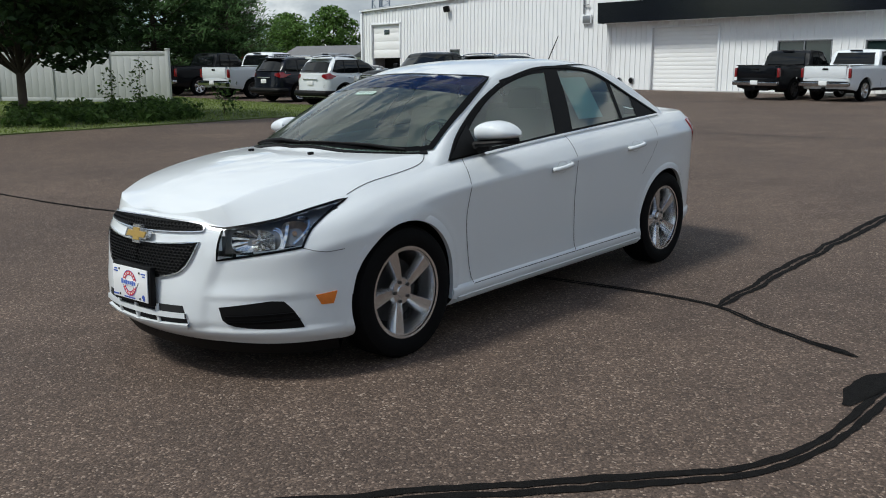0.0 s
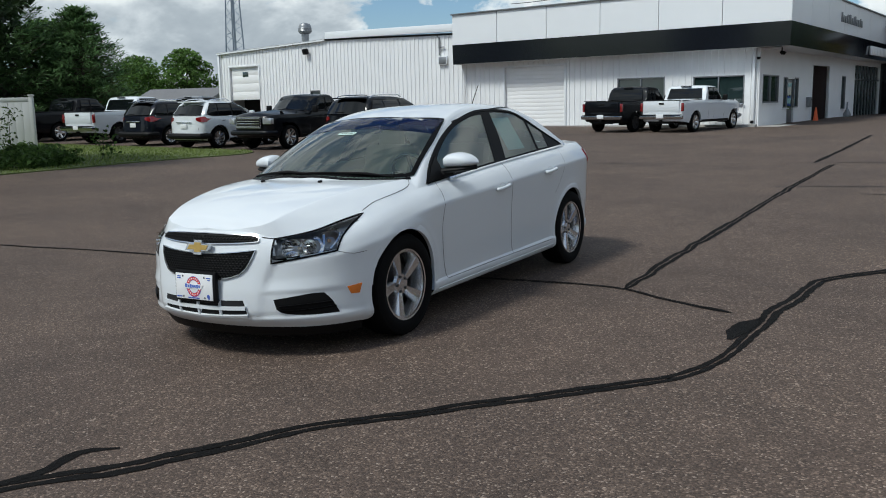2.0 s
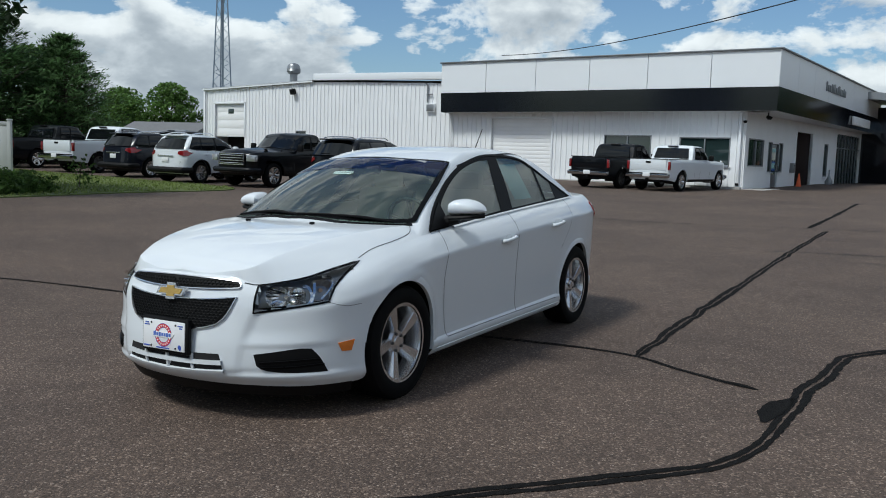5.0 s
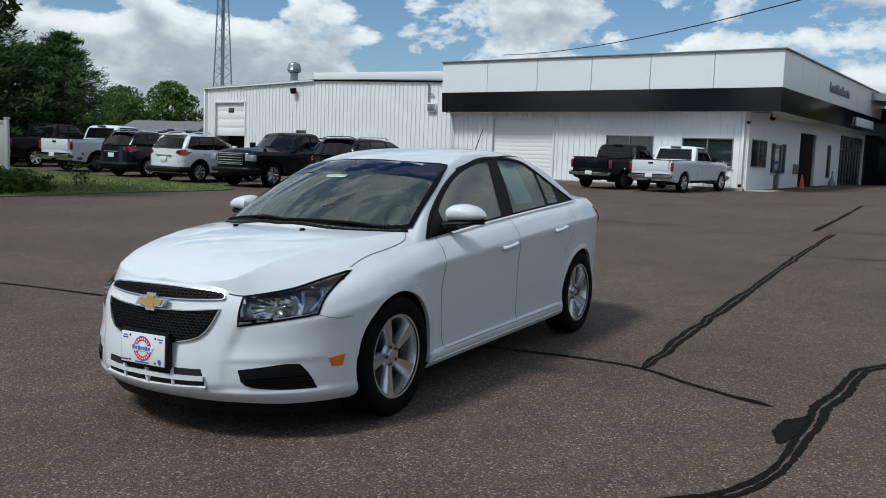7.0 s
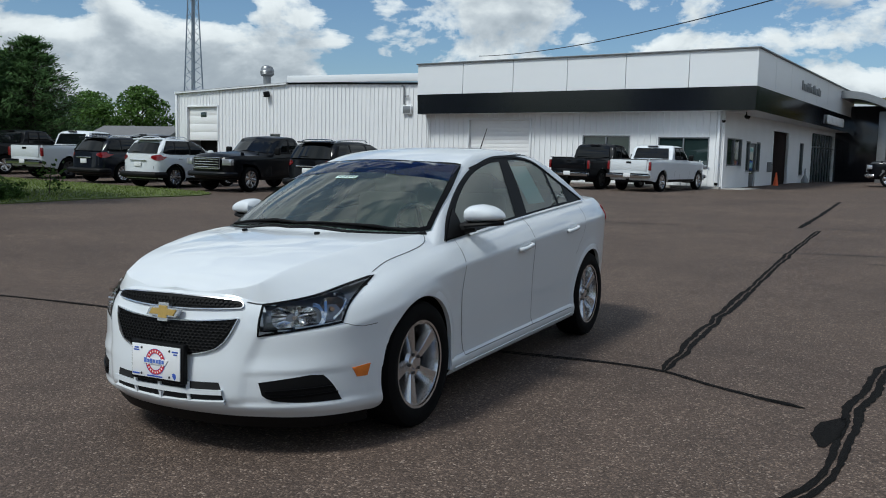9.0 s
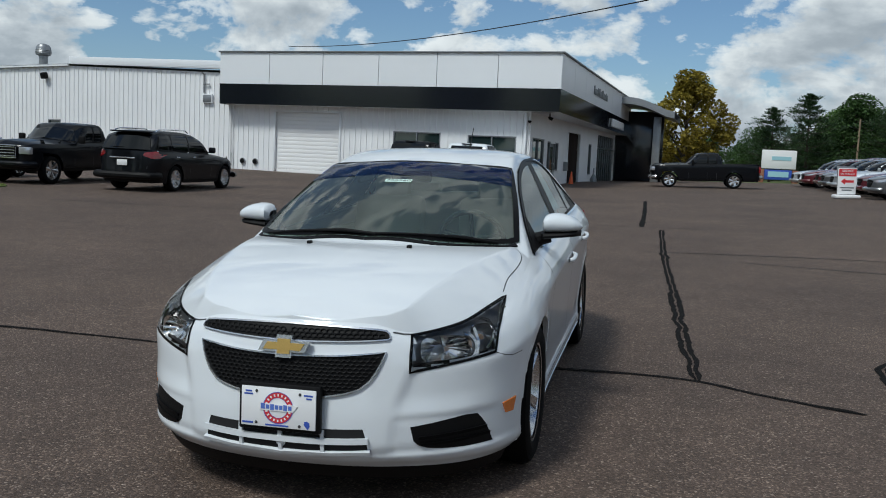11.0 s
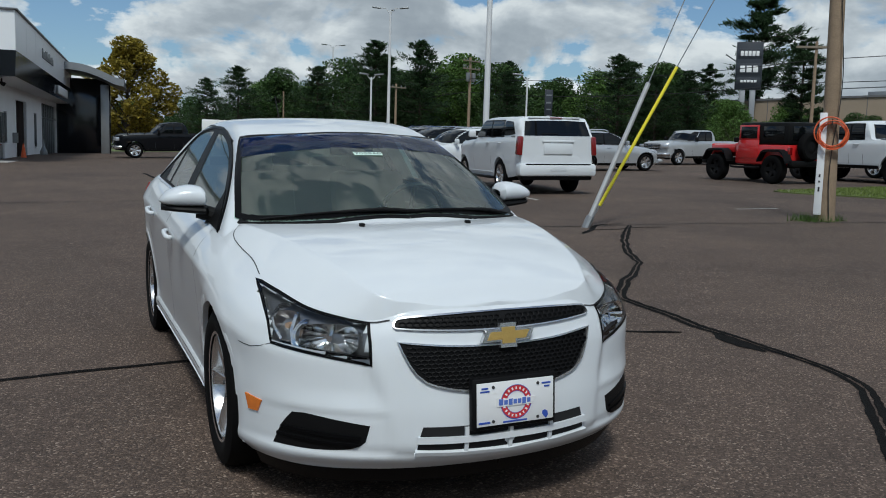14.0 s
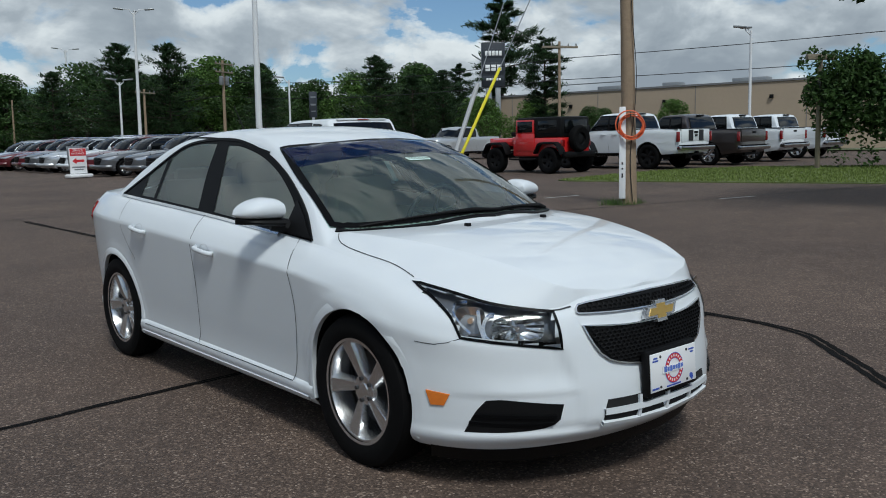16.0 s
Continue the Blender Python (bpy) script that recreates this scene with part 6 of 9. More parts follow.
def parked(name, style, paint, at, label, category, length=4.7, width=1.85, height=1.7, wheelbase=2.75, tyre=0.36, clear=0.22, hood=1.02, belt=1.08,
           rails=False, trim=BLACK_PLASTIC, wheel_mat=ALLOY, spokes=6, cab_back=0.9, group="", grille=BRIGHT_TRIM, lamp_shape="wide", stripes=False, plate=True, bumper_mat=None):
    """A parked vehicle facing -y. style: 'suv', 'pickup' or 'sedan'."""
    v = thing(name, label, category, at, group)
    w, L = width / 2, length / 2
    boxy = lamp_shape == "tall"
    fa = -L + (0.92 if style != "pickup" else 0.98)
    ra = fa + wheelbase
    back_end = L - 0.06
    zt = height
    pick = style == "pickup"
    hood_end = fa + 0.62 if not pick else fa + 0.75
    roof_a = hood_end + (0.62 if pick else 0.74 if boxy else 1.02)
    roof_b = cab_back if pick else L - (0.30 if boxy else 0.55 if style == "suv" else 1.15)
    bed = belt + 0.02
    if pick:
        edge = [(-L, hood - 0.10), (-L + 0.3, hood - 0.03), (hood_end, belt - 0.04), (roof_a, belt), (cab_back + 0.35, belt + 0.02), (cab_back + 0.45, bed), (L, bed)]
        centre = [(-L, hood - 0.10), (-L + 0.25, hood + 0.06), (hood_end, hood + 0.12), (cab_back + 0.30, hood + 0.1), (cab_back + 0.42, bed - 0.45), (L - 0.10, bed - 0.45), (L - 0.05, bed), (L, bed)]
        back = [(roof_a, zt + 0.01), (roof_b - 0.2, zt), (roof_b, zt - 0.03), (roof_b + 0.10, zt - 0.12), (roof_b + 0.28, belt + 0.02)]
    elif style == "suv":
        nose = hood - (0.10 if boxy else 0.20)
        edge = [(-L, nose), (-L + 0.3, nose + 0.06), (hood_end, belt - 0.06), (roof_a, belt - 0.02), (L - 0.4, belt + 0.05), (L, belt + 0.02)]
        centre = [(-L, nose), (-L + 0.25, nose + 0.12), (hood_end, hood + 0.08), (L - 0.4, belt + 0.05), (L, belt + 0.02)]
        back = [(roof_a, zt + 0.01), (roof_b - 0.4, zt), (roof_b, zt - 0.05), (roof_b + 0.20, zt - 0.16), (L - 0.10, belt + 0.08)]
        if boxy:
            back = [(roof_a, zt + 0.01), (roof_b - 0.4, zt), (roof_b, zt - 0.03), (roof_b + 0.07, zt - 0.12), (L - 0.07, belt + 0.08)]
    else:
        edge = [(-L, hood - 0.2), (-L + 0.3, hood - 0.12), (hood_end, belt - 0.06), (roof_a, belt - 0.02), (L - 0.4, belt + 0.05), (L, belt)]
        centre = [(-L, hood - 0.2), (-L + 0.25, hood - 0.05), (hood_end, hood + 0.05), (L - 0.8, belt + 0.06), (L, belt)]
        back = [(roof_a, zt + 0.01), (roof_b - 0.4, zt), (roof_b, zt - 0.05), (roof_b + 0.25, zt - 0.16), (L - 0.5, belt + 0.06)]
    b = Body(width=[(-L, w * 0.93), (fa, w * 0.995), (0, w), (ra, w), (L, w * 0.95)],
             front=[(clear, -L + 0.10), (clear + 0.15, -L), (hood - 0.25, -L + 0.01), (hood - 0.05, -L + 0.06), (hood + 0.2, -L + 0.12)],
             rear=[(clear, L - 0.10), (clear + 0.2, L), (belt - 0.2, L - 0.02), (belt + 0.2, L - 0.05)],
             low=[(-L, clear + 0.05), (fa, clear), (ra, clear + 0.02), (L, clear + 0.10)], edge=edge, centre=centre,
             inset=[(0, 0.93), (0.1, 0.965), (0.4, 0.985), (0.62, 0.996), (0.80, 1.0), (0.90, 0.994), (0.96, 0.980), (1.0, 0.955)] if pick or boxy else [(0, 0.93), (0.1, 0.96), (0.35, 0.975), (0.65, 1.0), (0.72, 0.998), (0.86, 0.98), (0.95, 0.95), (1.0, 0.905)],
             wind=[(hood_end - 0.05, hood + 0.02), (hood_end + 0.4, hood + (zt - hood) * 0.62), (roof_a, zt - 0.05), (roof_a + 0.35, zt - 0.01), (roof_a + 0.7, zt)], back=back,
             roof=[(-L, zt + 0.03), (0, zt + 0.035), (L, zt + 0.02)], corner=(fa + 0.05, 5.5, 3.2) if pick else (fa + 0.05, 4.2, 2.4), tail=(ra + 0.3, 14.0, 6.0) if pick else (ra + 0.3, 9.0, 4.0) if boxy else (ra + 0.3, 4.5, 2.6),
             arches=[(fa, tyre), (ra, tyre)], arch_r=tyre + (0.095 if pick else 0.065), sweep=(0.25, 0.04 if pick else 0.06 if boxy else 0.12, w * 0.85), fat=(8.0, 3.0) if boxy or pick else (5.0, 2.2))
    b.build(ns=(14, 56, 10), nk=12, nt=16)
    part("body", b.shell(), paint, v, smooth=38)
    # glass
    top_z = zt - 0.13
    slope = 0.62 if not pick else 0.5
    a0 = hood_end + 0.12
    g0 = belt + 0.045
    pil = (a0 + 0.55 + roof_b) / 2 if pick else a0 + 0.55 + (roof_b - a0 - 0.55) * 0.36
    end = roof_b - 0.02 if pick else roof_b + (-0.12 if boxy else 0.18)
    panes = [[(a0 + 0.16, g0), (pil - 0.05, g0 + 0.005), (pil - 0.03, top_z), (a0 + 0.62, top_z - 0.02), (a0 + 0.36, g0 + (top_z - g0) * 0.5)]]
    if pick:
        panes.append([(pil + 0.05, g0 + 0.005), (end - 0.04, g0 + 0.01), (end - 0.10, top_z), (pil + 0.06, top_z)])
    else:
        p2 = pil + (end - pil) * 0.56
        panes.append([(pil + 0.05, g0 + 0.005), (p2, g0 + 0.02), (p2 - 0.02, top_z - 0.005), (pil + 0.06, top_z)])
        if style == "suv":
            panes.append([(p2 + 0.06, g0 + 0.02), (end, g0 + 0.06), (end - 0.18, top_z - 0.03), (p2 + 0.05, top_z - 0.005)])
        else:
            panes.append([(p2 + 0.05, g0 + 0.02), (end - 0.1, g0 + 0.03), (p2 + 0.05, top_z - 0.06)])
    last = panes[1][1][0] + 0.03 if boxy else panes[-1][1][0] + 0.04
    around = [(a0 + 0.08, g0 - 0.03), (last - 0.3, g0 - 0.022), (last, g0 + (0.04 if style == "suv" and not boxy else -0.02)), (last - (0.06 if pick or boxy else 0.24), top_z + 0.025), (a0 + 0.58, top_z + 0.022), (a0 + 0.31, g0 + (top_z - g0) * 0.53)]
    both("window_surround", b.panel(curve2(around, 0.06, True, 0.85), "side", 0.007, 0.06, 0.010), BLACK_PLASTIC, v, smooth=180)
    for outline in panes:
        both("side_window", b.panel(curve2(outline, 0.08, True, 0.75), "side", 0.012, 0.06, 0.016), DARK_GLASS, v, smooth=180)
    both("window_trim", b.ribbon([(a0 + 0.05, g0 - 0.035), (pil, g0 - 0.03), (end, g0 - 0.012)], 0.022, "side", 0.008, rim=0.01), CHROME if rails else BLACK_PLASTIC, v)
    ws = [(0.0, hood_end + 0.09), (w * 0.45, hood_end + 0.10), (w * 0.76, hood_end + 0.24), (w * 0.70, roof_a - 0.02), (w * 0.4, roof_a - 0.10), (0.0, roof_a - 0.14)]
    part("windshield", b.panel(ws, "top", 0.022, 0.06, 0.03).mirrored(), DARK_GLASS, v, smooth=180)
    if pick:
        z_a, z_b = belt + 0.07, zt - 0.13
        steps = [i / 5 for i in range(6)]
        ys = [max(b.hit(w * f, z_a + (z_b - z_a) * u, "rear", 0.0).y for f in (0.1, 0.45, 0.7)) + 0.022 for u in steps]
        y_b = ys[-1]
        pane = [[(w * f * (0.80 - 0.08 * u), y - 0.012 * f * f, z_a + (z_b - z_a) * u) for f in [-1 + i / 4 for i in range(9)]] for u, y in zip(steps, ys)]
        rim = pane[0] + [r[-1] for r in pane[1:-1]] + pane[-1][::-1] + [r[0] for r in pane[-2:0:-1]] + [pane[0][0]]
        part("rear_window", Shape().grid(pane).grid([rim, [(x, y - 0.08, z) for x, y, z in rim]]), DARK_GLASS, v, smooth=40)
        part("brake_lamp", Shape().box((0, y_b - 0.02, zt - 0.055), (0.46, 0.06, 0.05), bev=0.012), BLACK_PLASTIC, v)
    elif style == "suv":
        y_low, y_top = (L - 0.055, L - 0.225) if boxy else (L - 0.085, L - 0.345)
        z_low, z_high = belt + 0.07, zt - (0.12 if boxy else 0.16)
        wl, wt_ = (w * 0.83, w * 0.76) if boxy else (w * 0.76, w * 0.64)
        bow = 0.05 if boxy else 0.13

        def on_back(f, u, out):
            x = (wl + (wt_ - wl) * u) * f
            return (x, y_low + (y_top - y_low) * u - bow * (x / (w * 0.85)) ** 2 + out, z_low + (z_high - z_low) * u - 0.02 * abs(f) ** 3 * u)

        across = [-1 + i / 5 for i in range(11)]
        if boxy:
            cols = [-1.2 + 0.12 * i for i in range(21)]
            part("tailgate", Shape().grid([[(x * w * 0.745, L - 0.012 - 0.05 * abs(x / 1.2) ** 3, z) for x in cols] for z in (clear + 0.36, belt - 0.2, belt + 0.05)]).grid([[on_back(x, u, 0.022) for x in cols[1:-1]] for u in (-0.12, 0.0, 1.0, 1.10)]), paint, v)
        g_ = Shape().grid([[on_back(f, u, 0.035) for f in across] for u in (0.0, 0.25, 0.5, 0.75, 1.0)])
        edge_ = [on_back(f, 0.0, 0.035) for f in across] + [on_back(1, u, 0.035) for u in (0.25, 0.5, 0.75)] + [on_back(f, 1.0, 0.035) for f in reversed(across)] + [on_back(-1, u, 0.035) for u in (0.75, 0.5, 0.25)]
        edge_.append(edge_[0])
        g_.grid([edge_, [(x, y - 0.04, z) for x, y, z in edge_]])
        part("rear_window", g_, DARK_GLASS, v, smooth=40)
        wip = [on_back(f, 0.10 + 0.03 * (1 - f * f), 0.045) for f in (0.0, 0.25, 0.5)]
        part("rear_wiper", Shape().tube(wip, 0.010, 6), BLACK_PLASTIC, v)
        part("roof_spoiler", Shape().box((0, roof_b + (-0.02 if boxy else 0.12), zt - 0.055), (w * (1.30 if boxy else 1.2), 0.20 if boxy else 0.30, 0.045), bev=0.02), paint, v)
    else:
        part("rear_window", b.panel([(0.0, roof_b + 0.06), (w * 0.6, roof_b + 0.12), (w * 0.66, L - 0.72), (0.0, L - 0.62)], "top", 0.006, 0.1).mirrored(), DARK_GLASS, v, smooth=180)
    # lower cladding, sills, bumpers
    both("sill", b.ribbon([(fa + tyre + 0.1, clear + 0.06), (ra - tyre - 0.1, clear + 0.07)], 0.10, "side", 0.012, rim=0.02), trim, v)
    fb = Shape()
    fb.tube(curve2([(-w * 0.94, -L + 0.32, clear + 0.20), (-w * 0.80, -L + 0.02, clear + 0.20), (0, -L - 0.05, clear + 0.20), (w * 0.80, -L + 0.02, clear + 0.20), (w * 0.94, -L + 0.32, clear + 0.20)], 0.15), 0.085, 10)
    part("front_bumper", fb, bumper_mat or (BRIGHT_TRIM if pick else paint), v)
    rb = Shape()
    if pick:
        rb.box((0, L + 0.02, clear + 0.27), (width * 0.97, 0.20, 0.15), pose(0, 0, 0, -8, 0, 0).to_3x3(), bev=0.03)
        part("step_pad", Shape().box((0, L + 0.03, clear + 0.362), (width * 0.9, 0.15, 0.02), bev=0.006), BLACK_PLASTIC, v)
        part("rear_bumper", rb, BUMPER_CHROME, v, "chrome step bumper")
        part("tailgate", Shape().box((0, L - 0.035, (belt + clear + 0.42) / 2 + 0.02), (width * 0.80, 0.06, belt - clear - 0.46), bev=0.02), paint, v)
        part("tailgate_handle", Shape().box((0, L, belt - 0.10), (0.22, 0.03, 0.07), bev=0.012), BLACK_PLASTIC, v)
        part("bed_cap", Shape().box((0, L - 0.06, bed + 0.005), (width * 0.84, 0.09, 0.03), bev=0.01), BLACK_PLASTIC, v)
        both("bed_rail", Shape().box((w * 0.91, (cab_back + 0.45 + L) / 2, bed + 0.008), (0.07, L - cab_back - 0.6, 0.03), bev=0.01), BLACK_PLASTIC, v)
        part("tow_hitch", Shape().box((0, L + 0.02, clear + 0.12), (0.10, 0.16, 0.08), bev=0.01).box((0, L - 0.1, clear + 0.05), (1.0, 0.10, 0.08), bev=0.01), BLACK_PLASTIC, v)
    else:
        rb.tube(curve2([(-w * 0.93, L - 0.40, clear + 0.22), (-w * 0.84, L - 0.03, clear + 0.22), (0, L + 0.02, clear + 0.22), (w * 0.84, L - 0.03, clear + 0.22), (w * 0.93, L - 0.40, clear + 0.22)], 0.15), 0.10, 10)
        if boxy:
            rb = Shape().box((0, L - 0.10, clear + 0.24), (width * 0.975, 0.34, 0.30), bev=0.07)
        part("rear_bumper", rb, trim, v)
        part("tailgate_trim", Shape().box((0, L - 0.005, belt - (0.06 if boxy else 0.17)), (width * 0.40, 0.04, 0.05 if boxy else 0.035), bev=0.01), paint if boxy else BRIGHT_TRIM, v)
        if boxy:
            part("rear_valance", Shape().box((0, L - 0.14, clear + 0.075), (width * 0.90, 0.26, 0.16), bev=0.04), BLACK_PLASTIC, v)
            both("running_board", Shape().box((w * 0.97, (fa + ra) / 2, clear - 0.02), (0.16, wheelbase - tyre * 2 - 0.25, 0.06), bev=0.02), BLACK_PLASTIC, v)
            part("bumper_pad", Shape().box((0, L + 0.075, clear + 0.28), (0.42, 0.012, 0.12), bev=0.006), paint, v)
            part("plate_recess", Shape().box((0, L - 0.002, belt - 0.24), (width * 0.36, 0.03, 0.26), bev=0.02), paint, v)
            part("bumper_step", Shape().box((0, L + 0.01, clear + 0.37), (width * 0.82, 0.10, 0.035), bev=0.01), BLACK_PLASTIC, v)
            part("brake_lamp", Shape().box((0, roof_b + 0.105, zt - 0.055), (0.30, 0.02, 0.025), bev=0.005), RED_LENS, v)
        both("tailgate_gap", b.ribbon([(w * 0.70, clear + 0.42), (w * 0.74, belt - 0.1), (w * 0.70, belt + 0.12)], 0.012, "rear", 0.003), GAP, v, smooth=180)
    if plate and not boxy:
        part("rear_plate", Shape().box((0, L + (0.125 if pick else 0.01), clear + 0.30 if pick else belt - 0.30), (0.31, 0.012, 0.155), bev=0.004), PLATE, v)
    # lamps
    tl = [(w * 0.80, belt - 0.45), (w * 0.99, belt - 0.45), (w * 0.99, belt - 0.06), (w * 0.82, belt - 0.06)] if pick else [(w * 0.60, belt - 0.20), (w * 0.97, belt - 0.26), (w * 0.96, belt + 0.02), (w * 0.62, belt - 0.03)]
    tail = Shape()
    if pick:
        tail.box((w * 0.925, L - 0.06, belt - 0.24), (w * 0.105, 0.10, 0.34), bev=0.025)
    elif lamp_shape == "tall":
        tail.box((w * 0.930, L - 0.115, belt - 0.17), (w * 0.135, 0.20, 0.46), pose(0, 0, 0, 0, -4, 0).to_3x3(), bev=0.045)
    else:
        tail = b.panel(curve2([(w * 0.60, belt - 0.09), (w * 0.80, belt - 0.17), (w * 0.945, belt - 0.16), (w * 0.955, belt - 0.01), (w * 0.86, belt + 0.02), (w * 0.62, belt - 0.02)], 0.05, True, 0.5), "rear", 0.014, 0.06, 0.02)
    both("tail_lamp", tail, RED_LENS, v, "red tail lamp")
    hz = hood - (0.22 if pick else 0.20 if boxy else 0.27)
    q = 0.7071
    if pick:
        head = Shape().box((w * 0.80, -L + 0.10, hz), (w * 0.34, 0.20, 0.20), pose(0, 0, 0, 0, 0, 14).to_3x3(), bev=0.03)
    else:
        head = b.panel(curve2([((w * 0.62 - L) * q, hz - 0.04), ((w * 0.95 - L + 0.25) * q, hz - 0.03), ((w - L + 0.62) * q, hz + 0.10), ((w * 0.9 - L + 0.2) * q, hz + 0.07), ((w * 0.62 - L) * q, hz + 0.04)], 0.05, True, 0.4), "quarter", 0.012, 0.06, 0.02)
    both("headlamp", head, mat("lamp_glass", (0.55, 0.57, 0.6), 0.1, metal=0.6, vary=0.2, scale=12), v, "clear headlamp")
    gz = hz - (0.04 if pick else 0.10)
    gw, gh = w * (0.56 if pick else 0.50), 0.17 if pick else 0.15
    if pick:
        gr = part("grille", Shape().box((0, -L + 0.01, gz), (gw * 2, 0.08, gh * 2), bev=0.03), BLACK_PLASTIC, v, "black grille with bright bars")
        for i in range(4):
            part("grille_bar", Shape().box((0, -L - 0.035, gz - gh * 0.72 + i * gh * 0.48), (gw * 1.86, 0.025, 0.028), bev=0.005), grille, gr)
        part("grille_frame", Shape().tube([(-gw, -L - 0.03, gz - gh), (gw, -L - 0.03, gz - gh), (gw, -L - 0.03, gz + gh), (-gw, -L - 0.03, gz + gh), (-gw, -L - 0.03, gz - gh)], 0.018, 6), grille, gr)
    else:
        mouth = curve2([(0.0, gz + gh * 0.9), (gw * 0.7, gz + gh * 0.95), (gw, gz + gh * 0.7)], 0.06) + curve2([(gw * 0.92, gz), (gw * 0.62, gz - gh), (0.0, gz - gh * 1.1)], 0.06)
        gr = part("grille", b.panel(mouth, "front", 0.008, 0.06, 0.012).mirrored(), BLACK_PLASTIC, v, "black grille with a slim bright bar")
        part("grille_bar", b.ribbon([(0.0, gz + 0.02), (gw * 0.5, gz + 0.03), (gw * 0.9, gz + 0.06)], 0.022, "front", 0.018, rim=0.014).mirrored(), grille, gr)
        low_z = clear + 0.20
        part("lower_grille", b.panel([(0.0, low_z + 0.06), (gw * 1.0, low_z + 0.05), (gw * 1.15, low_z - 0.05), (0.0, low_z - 0.06)], "front", 0.095, 0.08, 0.10).mirrored(), BLACK_PLASTIC, v)
    # mirrors, handles, seams, wheels
    both("side_mirror", Shape().box((w + 0.10, a0 + 0.30, belt + 0.10), (0.20, 0.12, 0.17 if not pick else 0.24), bev=0.04).box((w + 0.0, a0 + 0.28, belt + 0.03), (0.16, 0.05, 0.04)), BLACK_PLASTIC if pick else paint, v)
    for y in (pil - 0.22, (pil + (end - pil) * 0.5) if pick else pil + (end - pil) * 0.42):
        p0 = b.hit(y, belt - 0.12, "side", 0.02)
        both("door_handle", Shape().tube([(p0.x - 0.02, y - 0.10, p0.z), (p0.x + 0.005, y - 0.06, p0.z), (p0.x + 0.005, y + 0.06, p0.z), (p0.x - 0.02, y + 0.10, p0.z)], 0.014, 6), CHROME if rails else paint, v)
    for y in (a0 + 0.12, pil, (end - 0.02) if pick else pil + (end - pil) * 0.60):
        both("door_gap", b.ribbon([(y, belt + 0.01), (y, (belt + clear) / 2), (y + 0.02, clear + 0.15)], 0.010, "side", 0.002), GAP, v, smooth=180)
    if pick:
        both("bed_gap", b.ribbon([(roof_b + 0.32, belt), (roof_b + 0.32, clear + 0.10)], 0.022, "side", 0.003), GAP, v, smooth=180)
    for ya, za in b.arches:
        r_ = b.arch_r
        angs = [radians(-12 + 204 * i / 24) for i in range(25)]
        pts = [b.hit(ya + (r_ + 0.025) * math.cos(a), za + (r_ + 0.025) * math.sin(a), "side", 0.004) for a in angs]
        for p in pts:
            p.x = max(p.x, w * 0.86)
        lip = Shape().grid([[(p.x + 0.002, p.y, p.z) for p in pts], [(p.x + 0.004, ya + (p.y - ya) * 0.91, za + (p.z - za) * 0.91) for p in pts], [(p.x - 0.06, ya + (p.y - ya) * 0.91, za + (p.z - za) * 0.91) for p in pts]])
        both("arch_lip", lip, trim if style == "suv" else paint, v, smooth=60)
        liner = Shape().grid([[(w * 0.84, ya + r_ * math.cos(a), za + r_ * math.sin(a)) for a in angs], [(w * 0.45, ya + r_ * math.cos(a), za + r_ * math.sin(a)) for a in angs]])
        both("arch_liner", liner, BLACK_PLASTIC, v)
    part("underbody", Shape().box((0, 0, clear + 0.10), (w * 1.5, length * 0.9, 0.16)), BLACK_PLASTIC, v)
    if rails:
        both("roof_rail", Shape().tube(curve2([(w * 0.66, roof_a + 0.10, zt - 0.03), (w * 0.66, roof_a + 0.25, zt + 0.035), (w * 0.66, roof_b - 0.25, zt + 0.02), (w * 0.66, roof_b - 0.05, zt - 0.05)], 0.1), 0.018, 6), CHROME, v)
    for y in (fa, ra):
        for sgn in (1, -1):
            wheel(v, sgn * (w - 0.125), y, tyre, tyre, 0.24, tyre * 0.66, spokes, wheel_mat, side=sgn, detail=False)
    if stripes:
        for x in (-0.30, 0.30):
            part("tailgate_stripe", Shape().box((x, L + 0.006, belt - 0.20), (0.26, 0.008, 0.36)), INK_BLACK, v, "wide black tailgate stripe")
        part("tailgate_badge", Shape().box((0, L + 0.008, belt - 0.20), (0.14, 0.02, 0.06), bev=0.006), BLACK_PLASTIC, v)
    return v


SUV = dict(style="suv", category="suv")
TRUCK = dict(style="pickup", category="pickup truck", length=5.85, width=2.02, height=1.88, wheelbase=3.65, tyre=0.40, clear=0.36, hood=1.20, belt=1.26, cab_back=0.62)
# left of the shed
parked("suv", paint=PAINT_WHITE, at=on_lot(-19.25, 17.3, 180), label="white compact crossover with black lower cladding, parked on the grass edge", length=4.28, width=1.78, height=1.65, wheelbase=2.56, rails=True, spokes=10, **SUV)
parked("suv", paint=PAINT_NAVY, at=on_lot(-22.85, 18.3, 180), label="black crossover with chrome window trim, parked by the grass", length=4.63, width=1.84, height=1.66, wheelbase=2.73, rails=True, spokes=10, **SUV)
parked("suv", paint=PAINT_BLACK, at=on_lot(-12.6, 17.9, 180), label="black three-row suv with roof rails and chrome trim", length=4.92, width=1.92, height=1.68, wheelbase=2.86, rails=True, spokes=10, **SUV)
parked("pickup_truck", paint=PAINT_WHITE, at=on_lot(-26.75, 19.4, 180), label="white crew-cab pickup with black wheels, tailgate to the lot", wheel_mat=DARK_ALLOY, **TRUCK)
parked("pickup_truck", paint=PAINT_BLACK, at=on_lot(-31.2, 19.8, 180), label="black crew-cab pickup behind the vinyl fence", **TRUCK)
